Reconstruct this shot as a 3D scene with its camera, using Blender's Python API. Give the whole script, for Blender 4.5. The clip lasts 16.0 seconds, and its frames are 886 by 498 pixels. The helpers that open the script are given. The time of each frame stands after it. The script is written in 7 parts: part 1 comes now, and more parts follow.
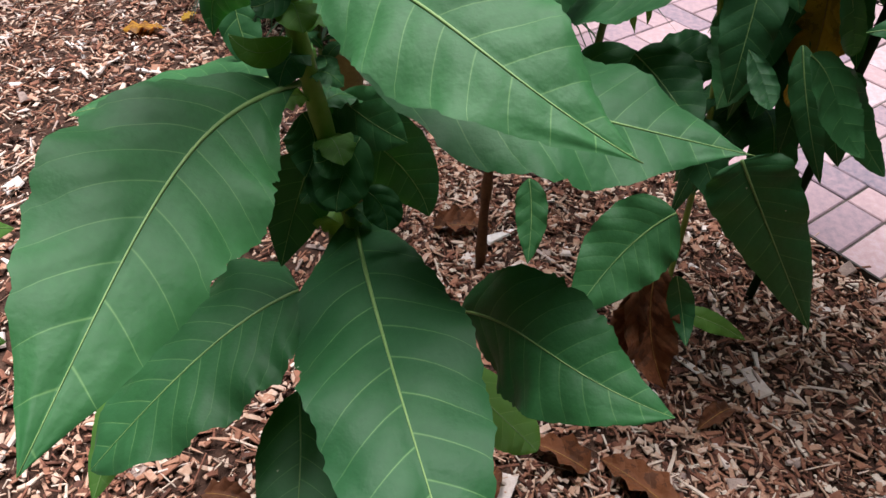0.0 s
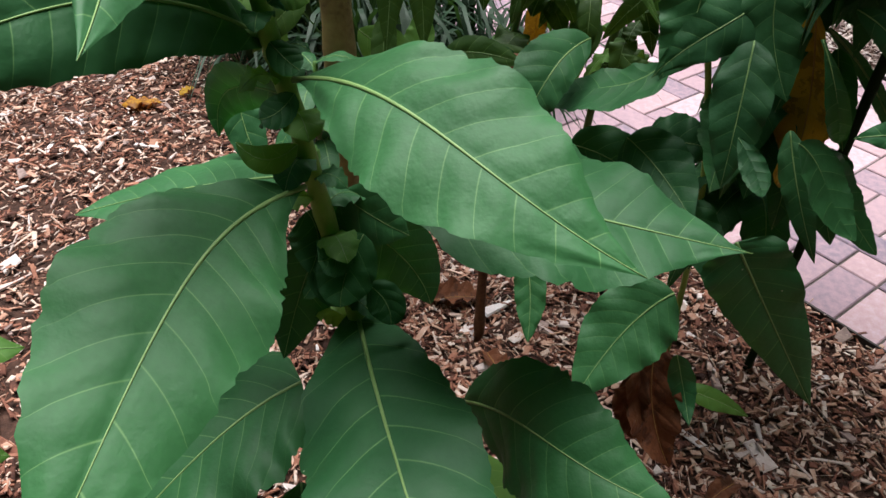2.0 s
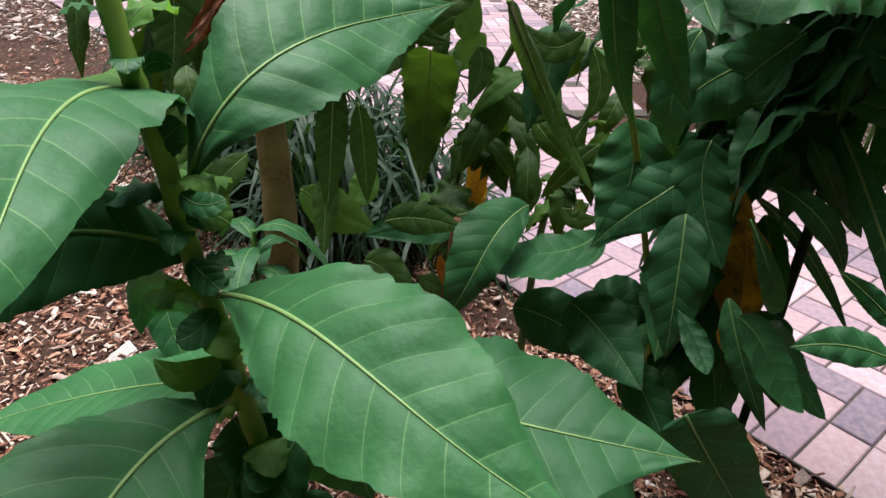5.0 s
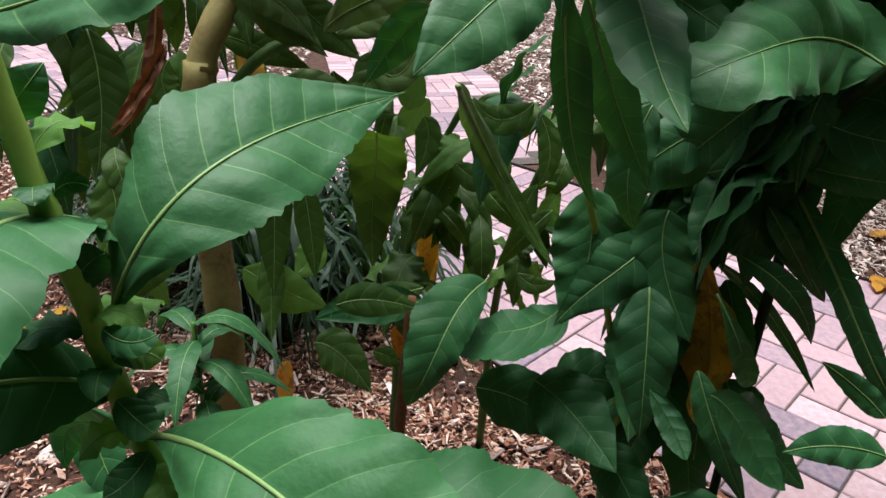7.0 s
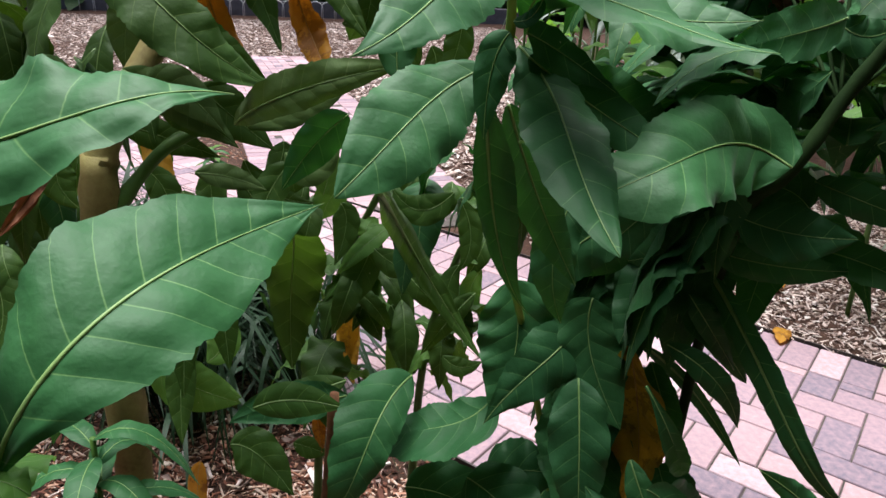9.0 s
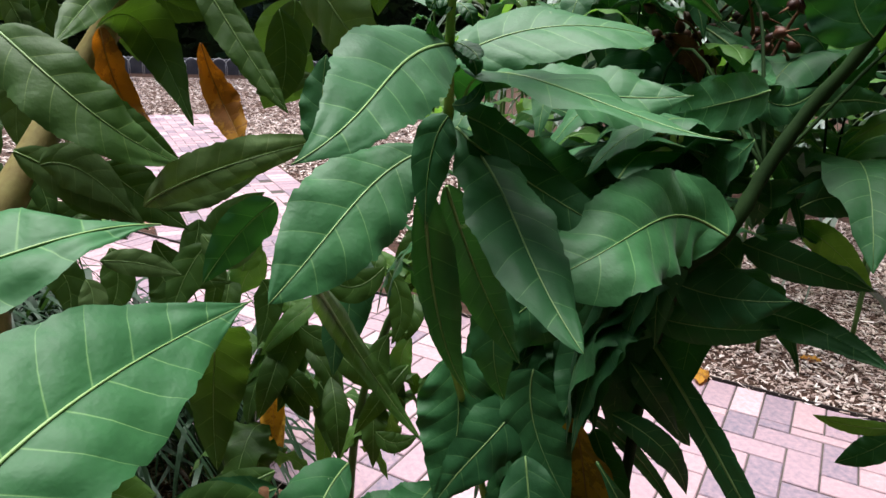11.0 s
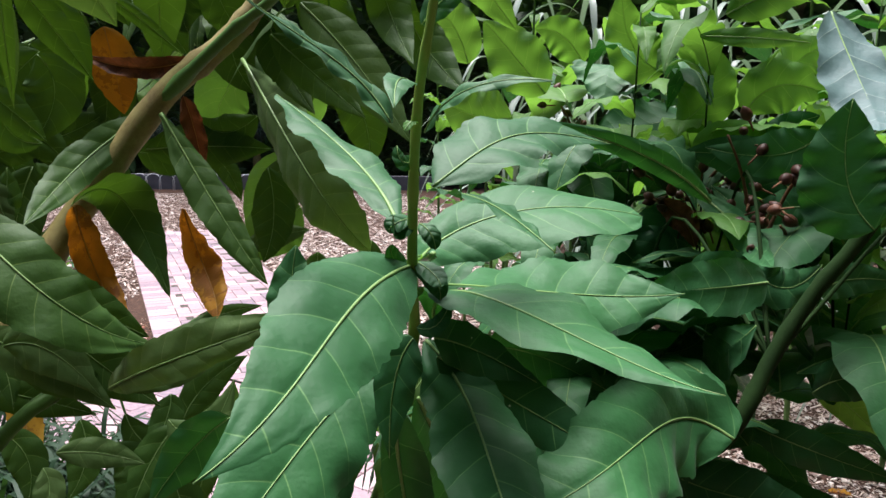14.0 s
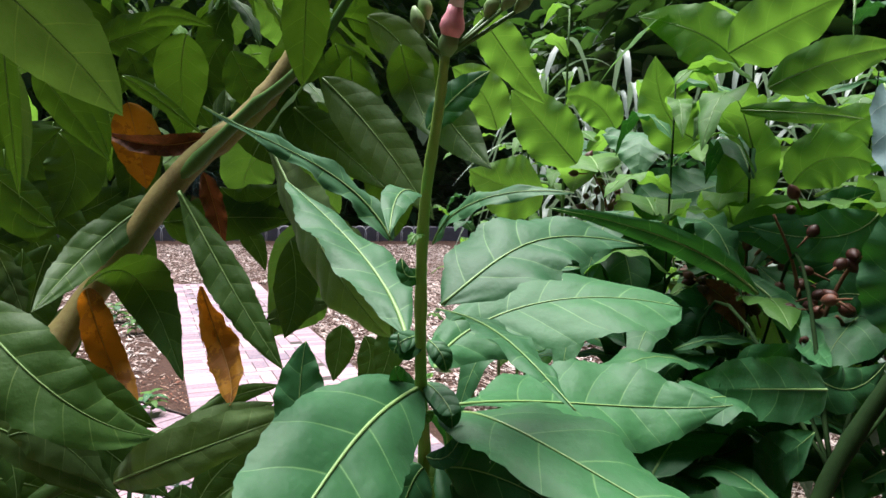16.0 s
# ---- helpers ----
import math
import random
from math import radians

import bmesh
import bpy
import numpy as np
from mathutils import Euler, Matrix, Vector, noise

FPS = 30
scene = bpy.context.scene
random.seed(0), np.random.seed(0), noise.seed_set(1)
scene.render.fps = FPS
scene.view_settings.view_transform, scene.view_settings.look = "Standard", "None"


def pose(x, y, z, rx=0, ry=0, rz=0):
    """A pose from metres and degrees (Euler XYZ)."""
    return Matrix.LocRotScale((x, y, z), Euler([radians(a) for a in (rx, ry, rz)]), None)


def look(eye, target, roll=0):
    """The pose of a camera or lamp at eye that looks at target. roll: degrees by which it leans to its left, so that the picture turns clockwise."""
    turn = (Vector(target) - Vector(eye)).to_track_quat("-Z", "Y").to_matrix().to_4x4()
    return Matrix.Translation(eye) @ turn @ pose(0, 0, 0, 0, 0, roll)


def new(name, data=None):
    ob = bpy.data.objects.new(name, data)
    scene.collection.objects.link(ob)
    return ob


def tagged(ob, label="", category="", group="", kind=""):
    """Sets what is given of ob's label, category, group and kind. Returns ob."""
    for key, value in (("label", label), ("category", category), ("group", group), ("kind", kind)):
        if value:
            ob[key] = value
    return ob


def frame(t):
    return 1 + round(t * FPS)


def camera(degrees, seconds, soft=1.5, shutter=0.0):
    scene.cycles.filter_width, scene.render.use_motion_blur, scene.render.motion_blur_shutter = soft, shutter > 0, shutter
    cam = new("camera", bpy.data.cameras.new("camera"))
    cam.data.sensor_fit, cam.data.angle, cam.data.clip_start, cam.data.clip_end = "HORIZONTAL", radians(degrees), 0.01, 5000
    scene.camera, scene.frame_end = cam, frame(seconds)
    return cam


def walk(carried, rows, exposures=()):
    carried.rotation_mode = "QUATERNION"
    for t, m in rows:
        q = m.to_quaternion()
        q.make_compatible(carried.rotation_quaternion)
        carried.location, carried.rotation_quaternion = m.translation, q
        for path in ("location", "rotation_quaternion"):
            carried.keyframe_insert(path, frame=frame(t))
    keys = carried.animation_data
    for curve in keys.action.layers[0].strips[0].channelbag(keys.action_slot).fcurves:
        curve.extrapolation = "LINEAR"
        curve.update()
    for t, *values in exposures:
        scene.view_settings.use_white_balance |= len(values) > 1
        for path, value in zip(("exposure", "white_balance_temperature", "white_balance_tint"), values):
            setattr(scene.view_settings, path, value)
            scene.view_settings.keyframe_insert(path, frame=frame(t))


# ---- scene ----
cam = camera(64.9, 16.0)
PATH = [
    (0, (0.346, 0.086, 1.237), (0.116, 1.518, -0.141), 2.3),
    (0.5, (0.346, 0.091, 1.245), (0.119, 1.55, -0.104), 1.8),
    (1, (0.344, 0.096, 1.256), (0.113, 1.586, -0.057), 1.7),
    (1.5, (0.336, 0.101, 1.266), (0.106, 1.614, -0.022), 1.7),
    (2, (0.328, 0.109, 1.279), (0.098, 1.644, 0.018), 1.8),
    (2.5, (0.327, 0.115, 1.293), (0.097, 1.683, 0.073), 1.4),
    (3, (0.33, 0.125, 1.303), (0.125, 1.736, 0.136), 1.8),
    (3.5, (0.33, 0.14, 1.317), (0.139, 1.78, 0.188), 1.9),
    (4, (0.341, 0.158, 1.335), (0.173, 1.829, 0.249), 2.2),
    (4.2, (0.342, 0.167, 1.339), (0.189, 1.851, 0.271), 2.6),
    (6.3, (0.329, 0.243, 1.361), (0.237, 2.007, 0.423), 1.3),
    (6.5, (0.329, 0.253, 1.365), (0.259, 2.021, 0.433), 1.3),
    (7, (0.321, 0.277, 1.376), (0.323, 2.067, 0.484), 1.6),
    (7.5, (0.319, 0.294, 1.39), (0.363, 2.1, 0.531), 1.5),
    (8, (0.315, 0.31, 1.399), (0.412, 2.126, 0.567), 1.9),
    (8.5, (0.316, 0.326, 1.41), (0.488, 2.154, 0.618), 1.9),
    (8.7, (0.315, 0.328, 1.413), (0.516, 2.161, 0.64), 2.1),
    (10.8, (0.295, 0.386, 1.439), (0.742, 2.239, 0.834), 2.6),
    (11, (0.295, 0.389, 1.438), (0.775, 2.235, 0.837), 2.1),
    (11.5, (0.302, 0.395, 1.445), (0.818, 2.243, 0.882), 2.3),
    (12, (0.309, 0.405, 1.459), (0.817, 2.268, 0.94), 2.5),
    (12.5, (0.317, 0.415, 1.471), (0.809, 2.293, 0.99), 2.0),
    (13, (0.325, 0.422, 1.485), (0.799, 2.317, 1.055), 1.6),
    (13.5, (0.333, 0.438, 1.506), (0.807, 2.35, 1.164), 1.3),
    (14, (0.345, 0.454, 1.518), (0.804, 2.377, 1.211), 1.2),
    (14.5, (0.352, 0.473, 1.528), (0.793, 2.405, 1.259), 1.4),
    (15, (0.359, 0.487, 1.536), (0.785, 2.426, 1.299), 1.5),
    (15.5, (0.364, 0.498, 1.545), (0.752, 2.45, 1.348), 1.3),
    (16, (0.373, 0.507, 1.556), (0.731, 2.468, 1.387), 0.8),
]
walk(cam, [(t, look(eye, target, roll)) for t, eye, target, roll in PATH], [(0, 0.86), (4, 0.96), (7, 0.97), (11, 1.15), (12, 1.18), (14, 1.27), (16, 1.33)])

# ---- world, sun, exposure ----
world = bpy.data.worlds.new("world")
scene.world = world
world.use_nodes = True
wn = world.node_tree.nodes
sky = wn.new("ShaderNodeTexSky")
sky.sky_type, sky.sun_disc = "NISHITA", False
sky.sun_elevation, sky.sun_rotation = radians(77), radians(-18)
sky.air_density, sky.dust_density = 1.0, 3.0
wn["Background"].inputs["Strength"].default_value = 0.05
world.node_tree.links.new(sky.outputs["Color"], wn["Background"].inputs["Color"])
sun = new("sun", bpy.data.lights.new("sun", "SUN"))
sun.data.energy, sun.data.angle, sun.data.color = 4.8, radians(44), (1.0, 0.985, 1.0)
sun.matrix_world = look((-0.6, 1.8, 8), (0, 0, 0))


# ---- materials ----
def nodes_of(name):
    m = bpy.data.materials.new(name)
    m.use_nodes = True
    nt = m.node_tree
    return m, nt, nt.nodes, nt.nodes["Principled BSDF"]


def node(nt, kind, **kw):
    n = nt.nodes.new(kind)
    for k, v in kw.items():
        n.inputs[k].default_value = v
    return n


def op(nt, what, a, b=None, c=None):
    n = nt.nodes.new("ShaderNodeMath")
    n.operation = what
    for i, v in enumerate((a, b, c)):
        if v is None:
            continue
        if isinstance(v, (int, float)):
            n.inputs[i].default_value = v
        else:
            nt.links.new(v, n.inputs[i])
    return n.outputs[0]


def ramp(nt, fac, stops):
    n = nt.nodes.new("ShaderNodeValToRGB")
    e = n.color_ramp.elements
    while len(e) < len(stops):
        e.new(0.5)
    for el, (pos, col) in zip(e, stops):
        el.position, el.color = pos, (*col, 1)
    nt.links.new(fac, n.inputs[0])
    return n.outputs[0]


def mix(nt, fac, a, b, mode="MIX"):
    n = nt.nodes.new("ShaderNodeMix")
    n.data_type, n.blend_type = "RGBA", mode
    for sock, v in ((n.inputs[0], fac), (n.inputs[6], a), (n.inputs[7], b)):
        if isinstance(v, (int, float)):
            sock.default_value = v
        elif isinstance(v, tuple):
            sock.default_value = (*v, 1)
        else:
            nt.links.new(v, sock)
    return n.outputs[2]


def noise_tex(nt, scale, detail=4.0, vec=None, rough=0.55):
    n = node(nt, "ShaderNodeTexNoise", Scale=scale, Detail=detail, Roughness=rough)
    if vec is not None:
        nt.links.new(vec, n.inputs["Vector"])
    return n.outputs["Fac"]


def leaf_material(name, low, high, vein, through_col, rough=0.57, spots=None, pucker=1.0, thin=0.3, fuzz=0.05):
    """Leaf blade with pinnate veins: attribute lf = (vein phase, side -1..1, 0..1 along)."""
    m, nt, nd, bsdf = nodes_of(name)
    lf = nt.nodes.new("ShaderNodeAttribute")
    lf.attribute_name = "lf"
    sep = nt.nodes.new("ShaderNodeSeparateXYZ")
    nt.links.new(lf.outputs["Vector"], sep.inputs[0])
    phase, side, along = sep.outputs
    phase = op(nt, "MULTIPLY_ADD", op(nt, "LESS_THAN", side, 0.0), 0.3, phase)
    saw = op(nt, "PINGPONG", phase, 0.5)
    aside = op(nt, "ABSOLUTE", side)
    thick = op(nt, "MULTIPLY_ADD", aside, -0.026, 0.036)
    vmask = op(nt, "SUBTRACT", 1.0, op(nt, "SMOOTH_MIN", op(nt, "DIVIDE", saw, thick), 1.0, 0.3))
    vmask = op(nt, "MAXIMUM", vmask, 0.0)
    tc = nt.nodes.new("ShaderNodeTexCoord")
    ob = nt.nodes.new("ShaderNodeObjectInfo")
    broad = noise_tex(nt, 9.0, 3, tc.outputs["Object"])
    fine = noise_tex(nt, 140.0, 5, tc.outputs["Object"])
    net = node(nt, "ShaderNodeTexVoronoi", Scale=190.0)
    net.feature = "DISTANCE_TO_EDGE"
    nt.links.new(tc.outputs["Object"], net.inputs["Vector"])
    tone = op(nt, "ADD", op(nt, "MULTIPLY", broad, 0.6), op(nt, "MULTIPLY", ob.outputs["Random"], 0.45))
    col = ramp(nt, tone, [(0.25, low), (0.75, high)])
    col = mix(nt, op(nt, "MULTIPLY", fine, 0.5), col, tuple(0.6 * c for c in low))
    if spots:
        sp = noise_tex(nt, 26.0, 6, tc.outputs["Object"], 0.7)
        sp = op(nt, "GREATER_THAN", op(nt, "ADD", sp, op(nt, "MULTIPLY", broad, 0.35)), 0.72)
        col = mix(nt, op(nt, "MULTIPLY", sp, 0.7), col, spots)
    col = mix(nt, op(nt, "MULTIPLY", vmask, op(nt, "MULTIPLY_ADD", broad, 1.0, 0.1)), col, vein)
    fleck = node(nt, "ShaderNodeTexVoronoi", Scale=30.0)
    nt.links.new(tc.outputs["Object"], fleck.inputs["Vector"])
    few = nt.nodes.new("ShaderNodeSeparateXYZ")
    nt.links.new(fleck.outputs["Color"], few.inputs[0])
    dot = op(nt, "MULTIPLY", op(nt, "LESS_THAN", fleck.outputs["Distance"], 0.04), op(nt, "GREATER_THAN", few.outputs[0], 0.86))
    col = mix(nt, op(nt, "MULTIPLY", dot, 0.8), col, (0.5, 0.5, 0.36))
    nt.links.new(col, bsdf.inputs["Base Color"])
    bsdf.inputs["Roughness"].default_value = rough
    bsdf.inputs["Specular IOR Level"].default_value = 0.3
    bsdf.inputs["Sheen Weight"].default_value = fuzz
    bsdf.inputs["Sheen Roughness"].default_value = 0.45
    puff = op(nt, "MULTIPLY", op(nt, "SINE", op(nt, "MULTIPLY", saw, math.pi)), 0.5 * pucker)
    h = op(nt, "ADD", puff, op(nt, "MULTIPLY", noise_tex(nt, 45.0, 3, tc.outputs["Object"]), 1.5 * pucker))
    h = op(nt, "ADD", h, op(nt, "MULTIPLY", op(nt, "MINIMUM", net.outputs["Distance"], 0.12), 0.15))
    bump = node(nt, "ShaderNodeBump", Strength=0.7, Distance=0.0016)
    nt.links.new(h, bump.inputs["Height"])
    nt.links.new(bump.outputs[0], bsdf.inputs["Normal"])
    tr = nt.nodes.new("ShaderNodeBsdfTranslucent")
    nt.links.new(mix(nt, 0.5, mix(nt, 1.0, col, through_col, "MULTIPLY"), through_col), tr.inputs["Color"])
    ms = nt.nodes.new("ShaderNodeMixShader")
    ms.inputs[0].default_value = thin
    nt.links.new(bsdf.outputs[0], ms.inputs[1])
    nt.links.new(tr.outputs[0], ms.inputs[2])
    nt.links.new(ms.outputs[0], nd["Material Output"].inputs["Surface"])
    return m


def rough_material(name, stops, scale, rough=0.8, bump=0.4, dist=0.003, fine=120.0, per_object=0.0, per_island=0.0, spec=0.3):
    m, nt, nd, bsdf = nodes_of(name)
    tc = nt.nodes.new("ShaderNodeTexCoord")
    fac = op(nt, "ADD", op(nt, "MULTIPLY", noise_tex(nt, scale, 5, tc.outputs["Object"]), 0.7), op(nt, "MULTIPLY", noise_tex(nt, fine, 4, tc.outputs["Object"]), 0.3))
    if per_object:
        ob = nt.nodes.new("ShaderNodeObjectInfo")
        fac = op(nt, "ADD", fac, op(nt, "MULTIPLY_ADD", ob.outputs["Random"], per_object, -per_object / 2))
    if per_island:
        ge = nt.nodes.new("ShaderNodeNewGeometry")
        fac = op(nt, "ADD", fac, op(nt, "MULTIPLY_ADD", ge.outputs["Random Per Island"], per_island, -per_island / 2))
    nt.links.new(ramp(nt, fac, stops), bsdf.inputs["Base Color"])
    bsdf.inputs["Roughness"].default_value = rough
    bsdf.inputs["Specular IOR Level"].default_value = spec
    b = node(nt, "ShaderNodeBump", Strength=bump, Distance=dist)
    nt.links.new(noise_tex(nt, fine, 6, tc.outputs["Object"], 0.65), b.inputs["Height"])
    nt.links.new(b.outputs[0], bsdf.inputs["Normal"])
    return m


LEAF_GREEN = leaf_material("leaf_green", (0.015, 0.084, 0.026), (0.035, 0.147, 0.044), (0.15, 0.30, 0.10), (0.06, 0.30, 0.025), thin=0.16)
LEAF_MOSS = leaf_material("leaf_moss", (0.024, 0.074, 0.009), (0.048, 0.120, 0.016), (0.18, 0.28, 0.07), (0.16, 0.34, 0.018), thin=0.2)
# Brighter, yellower leaf copy: sunlight on and through the blade is in its colour.
LEAF_BACKLIT = leaf_material("leaf_backlit", (0.066, 0.19, 0.036), (0.125, 0.29, 0.058), (0.28, 0.42, 0.14), (0.27, 0.52, 0.06), thin=0.48)
LEAF_OLIVE = leaf_material("leaf_olive", (0.06, 0.125, 0.03), (0.10, 0.17, 0.05), (0.20, 0.26, 0.10), (0.18, 0.33, 0.04), thin=0.2)
# Blue-grey base colour stands in for the sky reflected on a glossy leaf.
LEAF_SKY_SHEEN = leaf_material("leaf_sky_sheen", (0.09, 0.16, 0.16), (0.15, 0.23, 0.24), (0.35, 0.42, 0.38), (0.2, 0.4, 0.1), thin=0.15)
LEAF_YELLOW = leaf_material("leaf_yellow", (0.42, 0.24, 0.02), (0.55, 0.33, 0.03), (0.5, 0.34, 0.08), (0.6, 0.33, 0.02), rough=0.6, spots=(0.16, 0.07, 0.02), thin=0.4)
LEAF_ORANGE = leaf_material("leaf_orange", (0.42, 0.18, 0.016), (0.55, 0.28, 0.024), (0.45, 0.2, 0.05), (0.6, 0.22, 0.01), rough=0.6, spots=(0.13, 0.045, 0.015), thin=0.4)
LEAF_OCHRE = leaf_material("leaf_ochre", (0.24, 0.13, 0.018), (0.60, 0.40, 0.04), (0.3, 0.2, 0.05), (0.60, 0.38, 0.02), rough=0.65, spots=(0.06, 0.03, 0.012), pucker=3.0, thin=0.5)
LEAF_BROWN = leaf_material("leaf_brown", (0.10, 0.035, 0.015), (0.22, 0.075, 0.028), (0.2, 0.09, 0.04), (0.3, 0.1, 0.03), rough=0.7, spots=(0.05, 0.02, 0.01), pucker=3.0, thin=0.15)
RIB_GREEN = rough_material("rib_green", [(0.3, (0.14, 0.25, 0.075)), (0.7, (0.22, 0.34, 0.12))], 20, 0.45, 0.2, 0.001)
RIB_DRY = rough_material("rib_dry", [(0.3, (0.22, 0.10, 0.03)), (0.7, (0.42, 0.24, 0.06))], 20, 0.6, 0.3, 0.001)
STEM_GREEN = rough_material("stem_green", [(0.3, (0.045, 0.115, 0.022)), (0.7, (0.085, 0.18, 0.035))], 14, 0.5, 0.35, 0.0015)
STEM_YOUNG = rough_material("stem_young", [(0.3, (0.19, 0.33, 0.05)), (0.7, (0.29, 0.43, 0.09))], 14, 0.5, 0.35, 0.0015)
# Green stem darkened to near black: the shade under the leaves is in its colour.
STEM_SHADED = rough_material("stem_shaded", [(0.3, (0.008, 0.022, 0.006)), (0.7, (0.017, 0.040, 0.010))], 14, 0.85, 0.4, 0.0015, spec=0.1)
STEM_WOODY = rough_material("stem_woody", [(0.25, (0.07, 0.045, 0.018)), (0.45, (0.20, 0.16, 0.055)), (0.75, (0.28, 0.26, 0.09))], 16, 0.7, 0.5, 0.002)
STEM_BROWN = rough_material("stem_brown", [(0.3, (0.07, 0.03, 0.015)), (0.7, (0.17, 0.08, 0.035))], 30, 0.8, 0.6, 0.002)
SOIL = rough_material("soil", [(0.3, (0.018, 0.009, 0.006)), (0.55, (0.055, 0.026, 0.017)), (0.75, (0.15, 0.085, 0.06))], 30, 0.95, 0.8, 0.01, fine=90)
CHIP = rough_material("wood_chip", [(0.02, (0.035, 0.014, 0.010)), (0.28, (0.16, 0.062, 0.040)), (0.5, (0.28, 0.125, 0.078)), (0.72, (0.43, 0.265, 0.19)), (1.0, (0.60, 0.50, 0.43))], 25, 0.85, 0.5, 0.002, fine=220, per_island=0.95)
CHIP_PALE = rough_material("wood_chip_pale", [(0.05, (0.13, 0.09, 0.08)), (0.32, (0.33, 0.24, 0.21)), (0.58, (0.50, 0.40, 0.36)), (0.8, (0.63, 0.55, 0.52)), (1.0, (0.74, 0.70, 0.69))], 25, 0.85, 0.5, 0.002, fine=220, per_island=0.75)
BRICK = rough_material("paver", [(0.15, (0.13, 0.11, 0.145)), (0.4, (0.26, 0.18, 0.21)), (0.65, (0.35, 0.235, 0.25)), (0.9, (0.43, 0.34, 0.38))], 40, 0.75, 0.35, 0.0015, fine=260, per_object=0.55)
BRICK_FAR = rough_material("paver_far", [(0.15, (0.13, 0.11, 0.145)), (0.4, (0.26, 0.18, 0.21)), (0.65, (0.35, 0.235, 0.25)), (0.9, (0.43, 0.34, 0.38))], 40, 0.75, 0.35, 0.0015, fine=260, per_island=0.55)
JOINT = rough_material("joint_sand", [(0.3, (0.03, 0.026, 0.024)), (0.7, (0.10, 0.085, 0.075))], 60, 0.95, 0.5, 0.002)
KIND = {
    "GREEN": (LEAF_GREEN, RIB_GREEN), "BRIGHT": (LEAF_BACKLIT, RIB_GREEN), "MOSS": (LEAF_MOSS, RIB_GREEN), "OLIVE": (LEAF_OLIVE, RIB_GREEN),
    "SKY_SHEEN": (LEAF_SKY_SHEEN, RIB_GREEN), "YELLOW": (LEAF_YELLOW, RIB_DRY), "ORANGE": (LEAF_ORANGE, RIB_DRY), "YELLOWBROWN": (LEAF_OCHRE, RIB_DRY), "BROWN": (LEAF_BROWN, RIB_DRY)}
GREEN, MOSS, BRIGHT, OLIVE, YELLOW, ORANGE, YELLOWBROWN, BROWN, SKY_SHEEN = "GREEN", "MOSS", "BRIGHT", "OLIVE", "YELLOW", "ORANGE", "YELLOWBROWN", "BROWN", "SKY_SHEEN"
LEAF_LABEL = {"SKY_SHEEN": "leaf with a pale sky reflection put into its colour", "BRIGHT": "yellow-green leaf with backlight put into its colour", "OLIVE": "pale olive leaf underside", "YELLOW": "yellowed leaf", "ORANGE": "orange withered leaf",
              "YELLOWBROWN": "ochre and brown withered leaf", "BROWN": "shrivelled brown dry leaf"}


# ---- builders ----
def mesh_object(name, verts, faces, material, parent=None, label="", smooth=True):
    me = bpy.data.meshes.new(name)
    me.from_pydata([tuple(v) for v in verts], [], faces)
    me.materials.append(material)
    if smooth:
        me.polygons.foreach_set("use_smooth", [True] * len(me.polygons))
    ob = new(name, me)
    ob.parent = parent
    if label:
        tagged(ob, label)
    return ob


def tube_data(points, radii, sides=8, cap=True):
    """Vertices and faces of a round tapered tube along points."""
    pts = [Vector(p) for p in points]
    verts, faces = [], []
    for i, p in enumerate(pts):
        d = (pts[min(i + 1, len(pts) - 1)] - pts[max(i - 1, 0)]).normalized()
        a = d.orthogonal().normalized() if i == 0 else (a - d * a.dot(d)).normalized()
        b = d.cross(a)
        for k in range(sides):
            w = 2 * math.pi * k / sides
            verts.append(p + (a * math.cos(w) + b * math.sin(w)) * radii[i])
    n = sides
    for i in range(len(pts) - 1):
        for k in range(n):
            faces.append((i * n + k, i * n + (k + 1) % n, (i + 1) * n + (k + 1) % n, (i + 1) * n + k))
    if cap:
        faces.append(tuple(range(n - 1, -1, -1)))
        faces.append(tuple((len(pts) - 1) * n + k for k in range(n)))
    return verts, faces


def smooth_line(points, steps=6):
    """Catmull-Rom line through points."""
    p = [Vector(q) for q in points]
    p = [2 * p[0] - p[1]] + p + [2 * p[-1] - p[-2]]
    out = []
    for i in range(1, len(p) - 2):
        for k in range(steps):
            t = k / steps
            out.append(0.5 * (2 * p[i] + (p[i + 1] - p[i - 1]) * t + (2 * p[i - 1] - 5 * p[i] + 4 * p[i + 1] - p[i + 2]) * t * t
                              + (3 * p[i] - p[i - 1] - 3 * p[i + 1] + p[i + 2]) * t ** 3))
    return out + [p[-2]]


def stem(parent, points, r0, r1, material, name="stem", label="", knots=0.12, rng=random.Random(5)):
    line = smooth_line(points)
    n = len(line) - 1
    radii = [(r0 + (r1 - r0) * i / n) * (1 + (knots if i % 5 == 2 else 0) + rng.uniform(-0.05, 0.05)) for i in range(n + 1)]
    v, f = tube_data(line, radii, 12)
    return mesh_object(name, v, f, material, parent, label)


def ragged(x, seed, rough):
    """Uneven leaf margin: slow lobes and small irregular teeth."""
    return 1 + rough * (0.055 * noise.noise(Vector((x * 5, seed, 0.3))) + 0.05 * noise.noise(Vector((x * 15, seed, 7.3))) + 0.055 * noise.noise(Vector((x * 40, seed, 3.1))))


